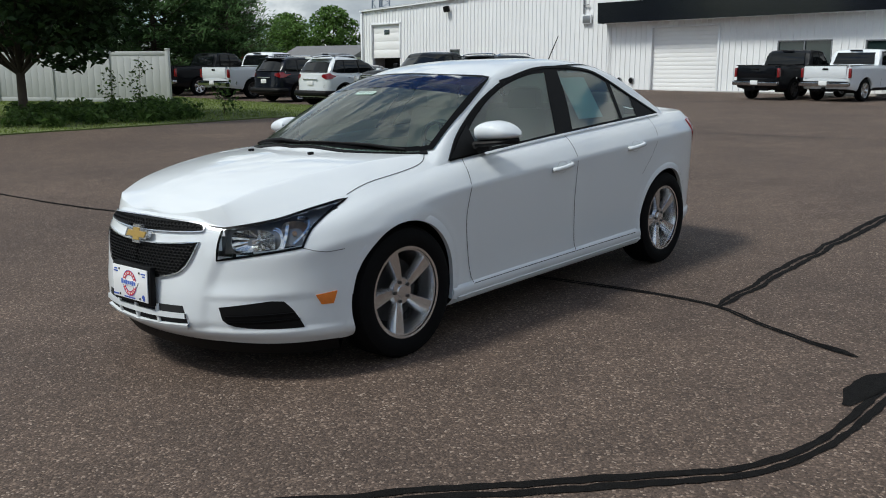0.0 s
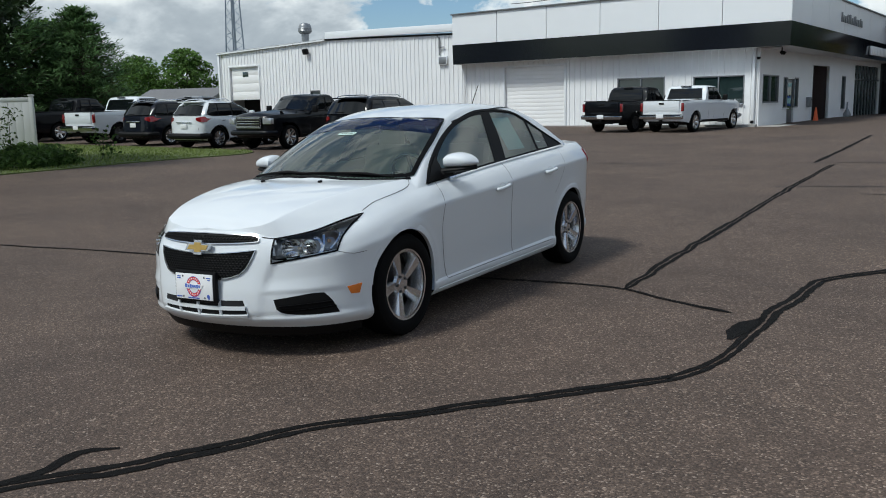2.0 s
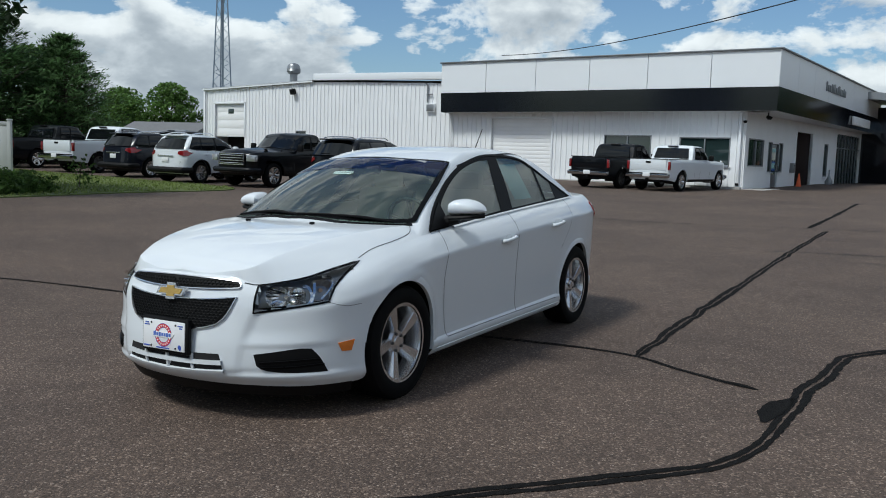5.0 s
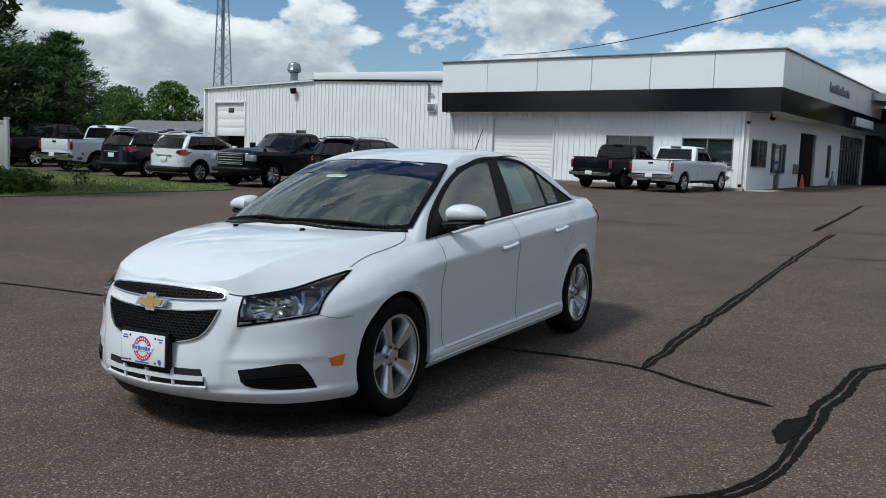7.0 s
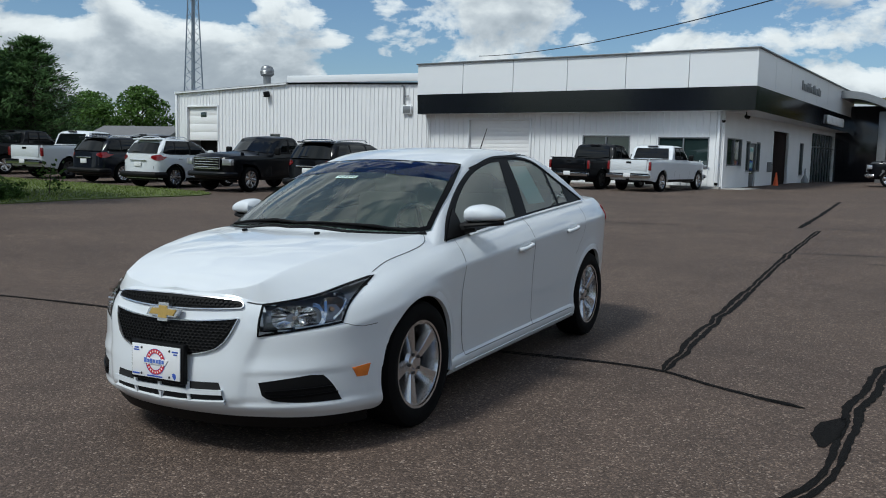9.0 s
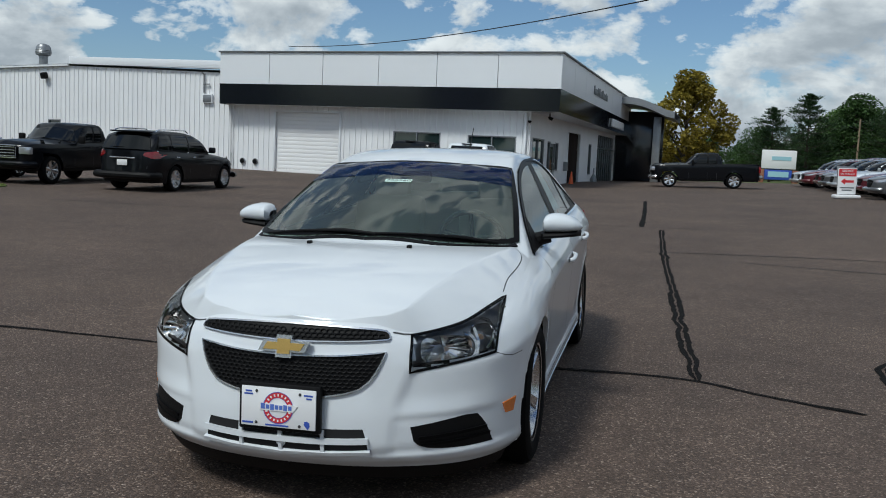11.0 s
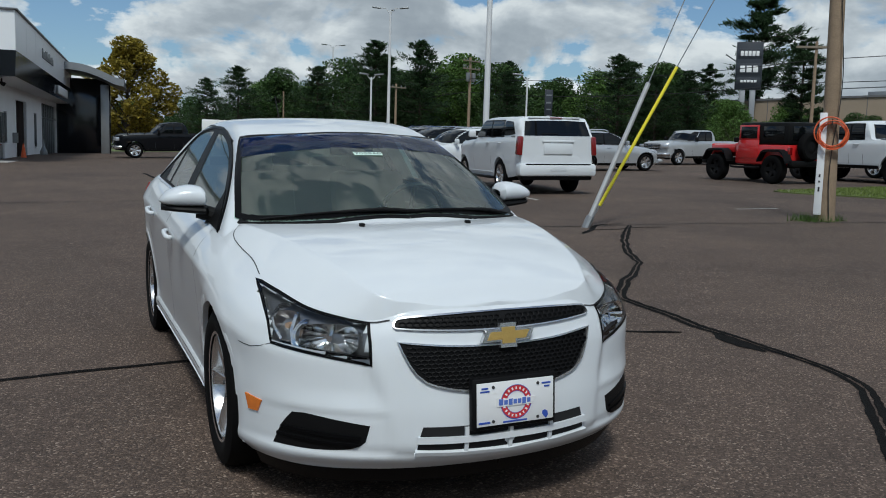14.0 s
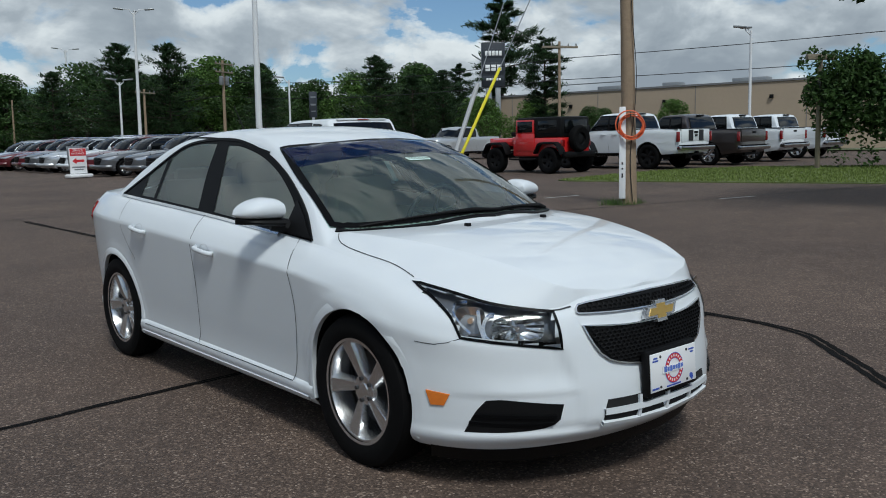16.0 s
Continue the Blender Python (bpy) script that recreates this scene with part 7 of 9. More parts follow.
parked("pickup_truck", paint=PAINT_BLACK, at=on_lot(-16.35, 18.0, 0), label="black mid-size pickup with a broad chrome grille", bumper_mat=PAINT_BLACK, **{**TRUCK, "length": 5.4, "width": 1.89, "height": 1.80, "wheelbase": 3.26, "hood": 1.16, "belt": 1.20})
parked("suv", paint=PAINT_RED, at=on_lot(-36.5, 25.5, 180), label="red suv standing behind the black pickup", length=4.8, height=1.75, **SUV)
parked("pickup_truck", paint=PAINT_GREY, at=on_lot(-30.5, 26.5, 180), label="dark crew-cab pickup in the second row", **TRUCK)
# by the office windows
parked("pickup_truck", paint=PAINT_BLACK, at=on_lot(-8.7, 31.4, 169), label="older black extended-cab pickup facing the office wall", wheel_mat=DARK_ALLOY, **{**TRUCK, "length": 5.7, "width": 1.95, "wheelbase": 3.6})
parked("pickup_truck", paint=PAINT_WHITE, at=on_lot(-6.25, 31.6, 169), label="white crew-cab work pickup facing the office wall", **{**TRUCK, "length": 5.7, "width": 1.95, "wheelbase": 3.6})
parked("pickup_truck", paint=PAINT_BLACK, at=on_lot(4.1, 43.4, -90), label="black crew-cab truck waiting before the showroom entrance", **{**TRUCK, "length": 5.6, "wheelbase": 3.3})
# right of the lane
parked("suv", paint=PAINT_WHITE, at=on_lot(9.86, 15.45, 172), label="large white suv with tall red tail lamps", length=5.18, width=2.04, height=1.89, wheelbase=2.95, tyre=0.41, clear=0.36, hood=1.22, belt=1.34, lamp_shape="tall", trim=PAINT_WHITE, **SUV)
row_paint = [PAINT_WHITE, PAINT_NAVY, PAINT_GREY, PAINT_GREY, PAINT_MAROON, PAINT_WHITE, PAINT_SILVER, PAINT_GREY, PAINT_MAROON, PAINT_MAROON, PAINT_WHITE, PAINT_SILVER]
row_word = ["pearl white", "dark blue", "grey", "dark grey", "maroon", "white", "silver", "grey", "maroon", "maroon", "white", "silver"]
for i, (paint, word) in enumerate(zip(row_paint, row_word)):
    parked("suv", paint=paint, at=on_lot(12.55 + 0.12 * (i % 3), 25.45 + 2.72 * i, -90 + (3 if i == 0 else 0)), label=word + " crossover in the display row, nose to the lane", length=4.75 + 0.15 * (i % 2), width=1.88, height=1.68 + 0.03 * (i % 3), rails=True,
           grille=DARK_ALLOY, group="crossovers in the display row", **SUV)
parked("suv", paint=PAINT_SILVER, at=on_lot(20.0, 26.3, 88), label="silver-white three-row suv seen side on", length=4.92, width=1.92, height=1.68, wheelbase=2.86, rails=True, **SUV)
parked("pickup_truck", paint=PAINT_SILVER, at=on_lot(30.3, 33.0, -82), label="silver crew-cab pickup facing across the lot", **TRUCK)
parked("sedan", style="sedan", category="car", paint=PAINT_GREY, at=on_lot(27.2, 37.5, 90), label="dark grey sedan far across the lot", length=4.6, width=1.8, height=1.45, wheelbase=2.68, tyre=0.32, clear=0.17, hood=0.92, belt=0.95)
parked("pickup_truck", paint=PAINT_WHITE, at=on_lot(24.15, 16.4, 180) @ Matrix.Scale(1.07, 4), plate=False, label="white lifted pickup with black tailgate stripes and black wheels", wheel_mat=BLACK_PLASTIC, stripes=True, **{**TRUCK, "tyre": 0.43, "clear": 0.44, "hood": 1.26, "belt": 1.32, "height": 1.95})
parked("pickup_truck", paint=PAINT_BRONZE, at=on_lot(27.75, 16.2, 180) @ Matrix.Scale(1.07, 4), plate=False, label="dark bronze crew-cab pickup beside the grass", **TRUCK)
parked("pickup_truck", paint=PAINT_WHITE, at=on_lot(31.3, 16.4, 180) @ Matrix.Scale(1.07, 4), plate=False, label="white crew-cab pickup with chrome wheels", **TRUCK)
parked("pickup_truck", paint=PAINT_WHITE, at=on_lot(35.4, 16.6, 180) @ Matrix.Scale(1.07, 4), plate=False, label="white pickup half hidden by the vine trellis", **TRUCK)


def jeep(at):
    """A short two-door off-roader with a hard top, its spare wheel on the back; it faces -y."""
    v = thing("off_roader", "red two-door off-roader with a black hard top and spare wheel", "off-road car", at)
    fa, ra, w = -1.21, 1.21, 0.80
    tub = Shape()
    tub.box((0, 0.55, 0.86), (1.46, 2.15, 0.62), bev=0.06)
    part("tub", tub, PAINT_RED, v)
    part("hood", Shape().box((0, -1.12, 1.02), (1.30, 1.20, 0.28), pose(0, 0, 0, 2, 0, 0).to_3x3(), bev=0.08), PAINT_RED, v)
    part("cowl", Shape().box((0, -0.50, 1.08), (1.44, 0.20, 0.24), bev=0.05), PAINT_RED, v)
    part("grille", Shape().box((0, -1.74, 0.96), (1.18, 0.08, 0.42), bev=0.03), PAINT_RED, v)
    for i in range(7):
        part("grille_slot", Shape().box((-0.30 + 0.10 * i, -1.785, 0.97), (0.05, 0.01, 0.26), bev=0.003), DARK_INSIDE, v)
    both("headlamp", Shape().lathe([(0.001, 0.03), (0.09, 0.025), (0.10, 0.0)], 18, pose(0.48, -1.775, 1.0, 0, 0, -90)), REFLECTOR, v)
    part("hard_top", Shape().box((0, 0.62, 1.50), (1.42, 2.02, 0.68), bev=0.09), BLACK_PLASTIC, v, "black hard top")
    part("windshield_frame", Shape().box((0, -0.36, 1.47), (1.40, 0.07, 0.62), pose(0, 0, 0, -14, 0, 0).to_3x3(), bev=0.02), PAINT_RED, v)
    part("windshield", Shape().box((0, -0.40, 1.48), (1.24, 0.05, 0.46), pose(0, 0, 0, -14, 0, 0).to_3x3()), DARK_GLASS, v)
    both("door", Shape().box((0.735, 0.06, 1.02), (0.03, 0.86, 0.56), bev=0.02).box((0.728, 0.06, 1.52), (0.03, 0.82, 0.48), bev=0.02), PAINT_RED, v)
    both("door_window", Shape().box((0.745, 0.06, 1.53), (0.012, 0.68, 0.36), bev=0.004), DARK_GLASS, v)
    both("rear_side_window", Shape().box((0.715, 1.05, 1.52), (0.012, 0.82, 0.40), bev=0.004), DARK_GLASS, v)
    part("rear_window", Shape().box((0, 1.64, 1.52), (1.10, 0.012, 0.42), bev=0.004), DARK_GLASS, v)
    both("tail_lamp", Shape().box((0.64, 1.64, 0.98), (0.16, 0.05, 0.22), bev=0.012), RED_LENS, v)
    for y, wide in ((fa, 1.05), (ra, 0.95)):
        fl = Shape()
        prof = [(y - 0.58, 0.72), (y - 0.42, 0.98), (y - 0.30, 1.04), (y + 0.30, 1.04), (y + 0.42, 0.96), (y + 0.56, 0.70)]
        fl.grid([[(0.66, a, z) for a, z in prof], [(0.95, a, z - 0.02) for a, z in prof], [(0.95, a * 1.0, z - 0.08) for a, z in prof], [(0.66, a, z - 0.06) for a, z in prof]])
        both("fender_flare", fl, BLACK_PLASTIC, v)
        for sgn in (1, -1):
            wheel(v, sgn * 0.80, y, 0.43, 0.43, 0.27, 0.23, 5, BLACK_PLASTIC, side=sgn, detail=False)
    sp = Shape().lathe([(0.20, -0.10), (0.36, -0.13), (0.41, -0.10), (0.43, -0.05), (0.43, 0.05), (0.41, 0.10), (0.36, 0.13), (0.20, 0.10)], 28, pose(0.06, 1.84, 1.12, 0, 0, 90))
    part("spare_tyre", sp, RUBBER, v)
    part("spare_rim", Shape().lathe([(0.001, 0.06), (0.10, 0.07), (0.21, 0.04), (0.23, 0.10)], 24, pose(0.06, 1.84, 1.12, 0, 0, 90)), BLACK_PLASTIC, v)
    part("spare_mount", Shape().box((0.06, 1.72, 1.08), (0.25, 0.14, 0.3), bev=0.02), BLACK_PLASTIC, v)
    part("front_bumper", Shape().box((0, -1.95, 0.62), (1.5, 0.22, 0.20), bev=0.05), BLACK_PLASTIC, v)
    part("rear_bumper", Shape().box((0, 1.76, 0.62), (1.5, 0.20, 0.18), bev=0.04), BLACK_PLASTIC, v)
    both("side_step", Shape().tube([(0.80, -0.62, 0.48), (0.84, -0.5, 0.46), (0.84, 0.5, 0.46), (0.80, 0.62, 0.48)], 0.035, 8), BLACK_PLASTIC, v)
    both("side_mirror", Shape().box((0.87, -0.34, 1.30), (0.17, 0.08, 0.15), bev=0.03), BLACK_PLASTIC, v)
    part("underbody", Shape().box((0, 0, 0.58), (1.1, 3.2, 0.16)), BLACK_PLASTIC, v)


jeep(on_lot(20.2, 17.2, 180) @ Matrix.Scale(1.06, 4))

# ---- fence, poles, signs ----
def fence():
    f = thing("vinyl_fence", "tall pale grey vinyl privacy fence with square posts", "fence")
    a, d = Vector((-24.6, 13.1, 0)), Vector((-3.4, -1.75, 0)).normalized()
    turn = math.degrees(math.atan2(d.y, d.x))
    step = 2.42
    for i in range(5):
        p = a + d * step * i
        z = lot(p.x, p.y)
        part("post", Shape().box((p.x, p.y, z + 0.95), (0.13, 0.13, 1.94), pose(0, 0, 0, 0, 0, turn).to_3x3(), bev=0.01).box((p.x, p.y, z + 1.94), (0.17, 0.17, 0.05), pose(0, 0, 0, 0, 0, turn).to_3x3(), bev=0.02), VINYL, f)
        if i < 4:
            m = p + d * step / 2
            z = lot(m.x, m.y)
            rot = pose(0, 0, 0, 0, 0, turn).to_3x3()
            for k in range(8):
                q = p + d * (0.06 + (step - 0.12) * (k + 0.5) / 8)
                part("slat", Shape().box((q.x, q.y, z + 0.95), (0.284, 0.03, 1.62), rot, bev=0.001), VINYL, f)
            part("rail", Shape().box((m.x, m.y, z + 1.80), (step - 0.13, 0.06, 0.14), rot, bev=0.01), VINYL, f)
            part("rail", Shape().box((m.x, m.y, z + 0.12), (step - 0.13, 0.06, 0.14), rot, bev=0.01), VINYL, f)


fence()


def light_pole(x, y, height, heads, label, base_r=0.11, top_r=0.06, spread=0.9):
    p = thing("light_pole", label, "light pole", pose(x, y, lot(x, y)))
    part("pole", Shape().tube([(0, 0, -0.1), (0, 0, height * 0.5), (0, 0, height)], base_r, 12, r_end=top_r), POLE_WHITE, p)
    part("base", Shape().lathe([(0.32, 0.0), (0.32, 0.5), (0.001, 0.5)], 16, pose(0, 0, 0, 0, -90, 0)), CONCRETE, p)
    for i, a in enumerate(heads):
        c, s = math.cos(radians(a)), math.sin(radians(a))
        h = part("lamp_head", Shape().box((c * spread, s * spread, height + 0.22), (0.75, 0.34, 0.10), pose(0, 0, 0, 0, -6, a).to_3x3(), bev=0.03), GALV, p)
        part("lamp_arm", Shape().tube([(0, 0, height - 0.25), (c * 0.25, s * 0.25, height - 0.02), (c * 0.35, s * 0.35, height + 0.18), (c * spread * 0.8, s * spread * 0.8, height + 0.20)], 0.035, 6), POLE_WHITE, p)
    return p


light_pole(25.0, 66.3, 12.2, (-28, 62, 152), "tall white light pole with three flat lamp heads", 0.16, 0.09, 1.2)
light_pole(29.7, 98.7, 12.6, (-10, 170), "tall white light pole with two small lamp heads", 0.16, 0.10, 1.1)
light_pole(21.6, 61.2, 6.1, (-10, 170), "short white pole with twin round lamp heads", 0.09, 0.07, 0.6)
light_pole(40.5, 20.6, 6.6, (60, 120), "white light pole with two raised lamp heads", 0.09, 0.07, 0.55)
light_pole(29.5, 50.0, 5.6, (150,), "short pole with one curved lamp arm", 0.08, 0.06, 0.7)
fl = thing("flag_pole", "very tall white steel pole beside the display row", "pole", pose(18.3, 34.2, lot(18.3, 34.2)))
part("pole", Shape().tube([(0, 0, -0.1), (0, 0, 8), (0, 0, 16)], 0.17, 14, r_end=0.09), POLE_WHITE, fl)
part("collar", Shape().lathe([(0.24, 0.0), (0.24, 0.22), (0.18, 0.3)], 14, pose(0, 0, 0, 0, -90, 0)), POLE_WHITE, fl)


def utility_pole(x, y, height, label, arms=1, r=0.15, transformer=False, turn=0.0):
    p = thing("utility_pole", label, "utility pole", pose(x, y, lot(x, y), 0, 0, turn))
    part("pole", Shape().tube([(0, 0, -0.2), (0, 0, height * 0.5), (0, 0, height)], r, 12, r_end=r * 0.7), WOOD_POLE, p)
    for i in range(arms):
        part("cross_arm", Shape().box((0, -r, height - 0.35 - 0.75 * i), (2.3, 0.10, 0.13), bev=0.01), POST_WOOD, p)
        for dx in (-1.05, -0.55, 0.55, 1.05):
            part("insulator", Shape().lathe([(0.02, 0.0), (0.06, 0.04), (0.03, 0.09), (0.06, 0.13), (0.001, 0.18)], 8, pose(dx, -r, height - 0.29 - 0.75 * i, 0, -90, 0)), GALV, p)
    if transformer:
        for dx in (-0.36, 0.36):
            part("transformer", Shape().lathe([(0.001, 0.0), (0.2, 0.0), (0.22, 0.08), (0.22, 0.75), (0.16, 0.82), (0.001, 0.84)], 14, pose(dx, -0.1, height - 2.3, 0, -90, 0)), GALV, p)
    return p


utility_pole(35.3, 71.6, 9.2, "wooden utility pole with crossarms and two grey transformers", 2, 0.17, True, 20)
utility_pole(28.6, 74.0, 6.6, "weathered wooden utility pole with a crossarm", 1, 0.14, False, 20)
utility_pole(38.2, 32.2, 7.0, "slim wooden utility pole with a crossarm", 1, 0.11, False, -30)
utility_pole(21.5, 90.0, 6.5, "slim bare wooden pole by the far trees", 0, 0.11)

# the near pole with its conduit, coil and guy wires
PX, PY = 10.72, 5.99
PZ = lot(PX, PY)
near = thing("utility_pole", "thick weathered wooden utility pole with a white conduit board", "utility pole", pose(PX, PY, PZ))
bm_pole = Shape()
rows = []
rng = random.Random(4)
for i in range(31):
    z = -0.3 + i * 0.35
    r = 0.140 - 0.0040 * i * 0.35
    rows.append([((r + 0.006 * noise.noise((k * 1.3, z * 0.7, 2))) * math.cos(2 * math.pi * k / 20) - 0.006 * i, (r + 0.006 * noise.noise((k * 1.3, z * 0.7, 2))) * math.sin(2 * math.pi * k / 20) + 0.005 * i, z) for k in range(20)])
    rows[-1].append(rows[-1][0])
bm_pole.grid(rows)
part("pole", bm_pole, WOOD_POLE, near, smooth=60)
OUT = Vector((-0.80, -0.60, 0))
SIDE = Vector((-0.60, 0.80, 0))
c = OUT * 0.10 + SIDE * 0.15
turn = math.degrees(math.atan2(OUT.y, OUT.x))
board = Shape()
board.box((c.x, c.y, 0.98), (0.07, 0.125, 1.75), pose(0, 0, 0, 0, 0, turn).to_3x3(), bev=0.012)
part("conduit_board", board, PANEL_WHITE, near, "white conduit cover with black marks")
for z, h in ((0.78, 0.05), (0.68, 0.03), (0.55, 0.08)):
    q = c + OUT * 0.037
    part("board_mark", Shape().box((q.x, q.y, z), (0.004, 0.03, h), pose(0, 0, 0, 0, 0, turn).to_3x3()), INK_BLACK, near, smooth=0)
wire = [OUT * (0.162 - 0.001 * i) + SIDE * (-0.05 + 0.05 * math.sin(i * 0.45)) + Vector((0, 0, 0.05 + i * 0.22)) for i in range(42)]
part("ground_wire", Shape().tube(wire, 0.008, 6), CABLE, near)
coil = thing("conduit_coil", "coil of orange conduit hung on the wooden pole", "cable coil", pose(PX, PY, PZ))
for i in range(7):
    rr = 0.205 + 0.05 * rng.random()
    ctr = OUT * (0.19 + 0.018 * (i % 4)) + Vector((0, 0, 1.50 + 0.04 * rng.uniform(-1, 1))) + SIDE * 0.05 * rng.uniform(-1, 1)
    ring_ = [ctr + SIDE * rr * math.cos(a) + Vector((0, 0, rr * math.sin(a))) + OUT * 0.02 * math.sin(3 * a + i) for a in [2 * math.pi * k / 36 for k in range(37)]]
    part("loop", Shape().tube(ring_, 0.011, 6, caps=False), ORANGE, coil)
part("coil_tie", Shape().tube([OUT * 0.16 + Vector((0, 0, 1.74)), OUT * 0.26 + Vector((0, 0, 1.74)), OUT * 0.27 + Vector((0, 0, 1.64))], 0.012, 6), CABLE, coil)
guy = thing("guy_wires", "two guy wires in yellow and grey guards by the pole", "guy wire")


def up_to(a, b_, t):
    return a + (b_ - a) * t


y0, y1 = Vector((6.51, 6.72, 0.52)), Vector((7.72, 6.50, 2.78))
part("yellow_guard", Shape().tube([y0, y1], 0.027, 10), YELLOW, guy, "bright yellow plastic guard")
part("wire", Shape().tube([y0 + (y0 - y1) * 0.16, y1, y1 + (y1 - y0) * 2.0], 0.009, 6), GALV, guy)
q0, q1 = Vector((6.02, 6.33, 0.24)), Vector((7.10, 6.40, 2.48))
part("pipe_guard", Shape().tube([q0, q1], 0.038, 10), GUARD_GREY, guy, "grey steel pipe guard")
part("wire", Shape().tube([q1, q1 + (q1 - q0) * 2.2], 0.009, 6), GALV, guy)
part("anchor", Shape().tube([q0 + (q0 - q1) * 0.06, q0 + (q1 - q0) * 0.06], 0.065, 8), GALV, guy)


def span(a, b_, sag, r, label):
    pts = [Vector(a) + (Vector(b_) - Vector(a)) * t - Vector((0, 0, sag * 4 * t * (1 - t))) for t in [i / 24 for i in range(25)]]
    return solid("overhead_cable", Shape().tube(pts, r, 5), CABLE, label, "cable", smooth=180)


span((-15.6, 33.0, 6.45), (10.60, 6.05, 5.95), 0.8, 0.016, "thin black service cable from the wooden pole to the roof")
for dz, dy in ((0.0, 0.0), (-1.6, 0.5)):
    span((38.2, 32.2 + dy, 7.2 + dz * 0.8), (56.0, -18.0 + dy, 9.0 + dz * 1.1), 0.5, 0.022, "black overhead power line along the road")
    span((38.2, 32.2 + dy, 7.2 + dz * 0.8), (35.3, 71.6 + dy, 8.6 + dz * 0.8), 0.6, 0.022, "black overhead power line along the road")
    span((35.3, 71.6 + dy, 8.6 + dz * 0.8), (20.0, 120.0 + dy, 8.0 + dz * 0.8), 0.6, 0.03, "black overhead power line along the road")


def lattice_tower(x, y, height, wide, narrow):
    t = thing("radio_tower", "slender blue-grey lattice radio tower", "tower", pose(x, y, lot(x, y), 0, 0, 20))
    legs = []
    for k in range(3):
        a = 2 * math.pi * k / 3
        legs.append((Vector((wide * math.cos(a), wide * math.sin(a), 0)), Vector((narrow * math.cos(a), narrow * math.sin(a), height))))
        part("leg", Shape().tube(legs[-1], 0.07, 8, r_end=0.05), TOWER_STEEL, t)
    n = 26
    for i in range(n):
        for k in range(3):
            a, b_ = legs[k], legs[(k + 1) % 3]
            z0, z1 = i / n, (i + 1) / n
            lo, hi = (a, b_) if i % 2 else (b_, a)
            part("brace", Shape().tube([up_to(*lo, z0), up_to(*hi, z1)], 0.028, 4), TOWER_STEEL, t, smooth=0)
    part("cable_ladder", Shape().box((0.1, 0.0, height / 2), (0.16, 0.10, height)), TOWER_STEEL, t)


lattice_tower(-52.3, 51.6, 21.5, 1.2, 0.12)


# wall fittings on the dealership
def fitting(name, label, category, x, y, z):
    return thing(name, label, category, FRONT @ pose(x, y, z))


w_ = fitting("wall_lamp", "dark wall floodlight on the shed", "lamp", -28.15, -0.16, 5.22)
part("housing", Shape().box((0, -0.08, 0), (0.34, 0.26, 0.34), pose(0, 0, 0, 18, 0, 0).to_3x3(), bev=0.04), BLACK_PLASTIC, w_)
part("lens", Shape().box((0, -0.16, -0.13), (0.26, 0.16, 0.02), pose(0, 0, 0, 18, 0, 0).to_3x3()), LENS, w_)
m2 = fitting("meter_box", "white electrical meter and pipe on the ribbed wall", "meter box", -17.45, -0.10, 4.15)
part("box", Shape().box((0, 0, 0), (0.58, 0.14, 0.46), bev=0.02), PANEL_WHITE, m2)
part("lid", Shape().box((0, -0.075, 0), (0.50, 0.012, 0.38), bev=0.006), GALV, m2)
part("mast", Shape().tube([(-0.25, 0, 0.3), (-0.25, 0, 1.25), (-0.32, -0.12, 1.35)], 0.045, 8), GALV, m2)
part("bracket", Shape().box((-0.1, -0.02, 0.75), (0.40, 0.06, 0.06), bev=0.01), GALV, m2)
for dx in (-15.3, -14.55):
    ex = fitting("exhaust_port", "round black exhaust flap low on the ribbed wall", "vent", dx, -0.05, 0.98)
    part("flange", Shape().lathe([(0.001, 0.06), (0.13, 0.06), (0.16, 0.03), (0.16, 0.0)], 18, pose(0, 0, 0, 0, 0, -90)), GALV, ex)
    part("flap", Shape().lathe([(0.001, 0.09), (0.12, 0.085), (0.125, 0.06)], 18, pose(0, 0, 0, 0, 0, -90)), BLACK_PLASTIC, ex)
cam_ = fitting("security_camera", "small white dome camera at the wall corner", "camera", -0.02, -0.12, 3.45)
part("mount", Shape().box((0, 0.05, 0.04), (0.10, 0.14, 0.10), bev=0.02), PANEL_WHITE, cam_)
part("dome", Shape().lathe([(0.001, 0.10), (0.06, 0.08), (0.085, 0.03), (0.085, -0.02)], 14, pose(0, -0.06, 0, 0, 90, 0)), BLACK_PLASTIC, cam_)
flood = fitting("flood_lamp", "twin black floodlight under the soffit", "lamp", 0.75, 0.6, 3.66)
part("stem", Shape().tube([(0, 0, 0.22), (0, 0, 0.0)], 0.03, 8), BLACK_PLASTIC, flood)
for dy in (-0.16, 0.16):
    part("lamp_head", Shape().lathe([(0.001, -0.1), (0.05, -0.1), (0.09, 0.04), (0.08, 0.06), (0.001, 0.05)], 14, pose(0.05, dy, -0.03, 0, 35, 20)), BLACK_PLASTIC, flood)
for i, dx in enumerate((-1.6, -0.95)):
    rt = fitting("roof_unit", "small grey roof fitting on the parapet", "vent", dx, 0.4, 6.52)
    part("unit", Shape().box((0, 0, 0.09), (0.34 - 0.1 * i, 0.3, 0.18), bev=0.03), FRAME_ALU, rt)
down = fitting("downspout", "white corner downspout with a black outlet", "downspout", -0.22, -0.12, 0.0)
part("pipe", Shape().box((0, 0, 2.15), (0.11, 0.09, 3.4), bev=0.01), PANEL_WHITE, down)
part("outlet", Shape().box((0, -0.06, 0.62), (0.14, 0.12, 0.12), bev=0.02), BLACK_PLASTIC, down)
SIDE_M = FRONT @ pose(0, 0, 0, 0, 0, 88.5)
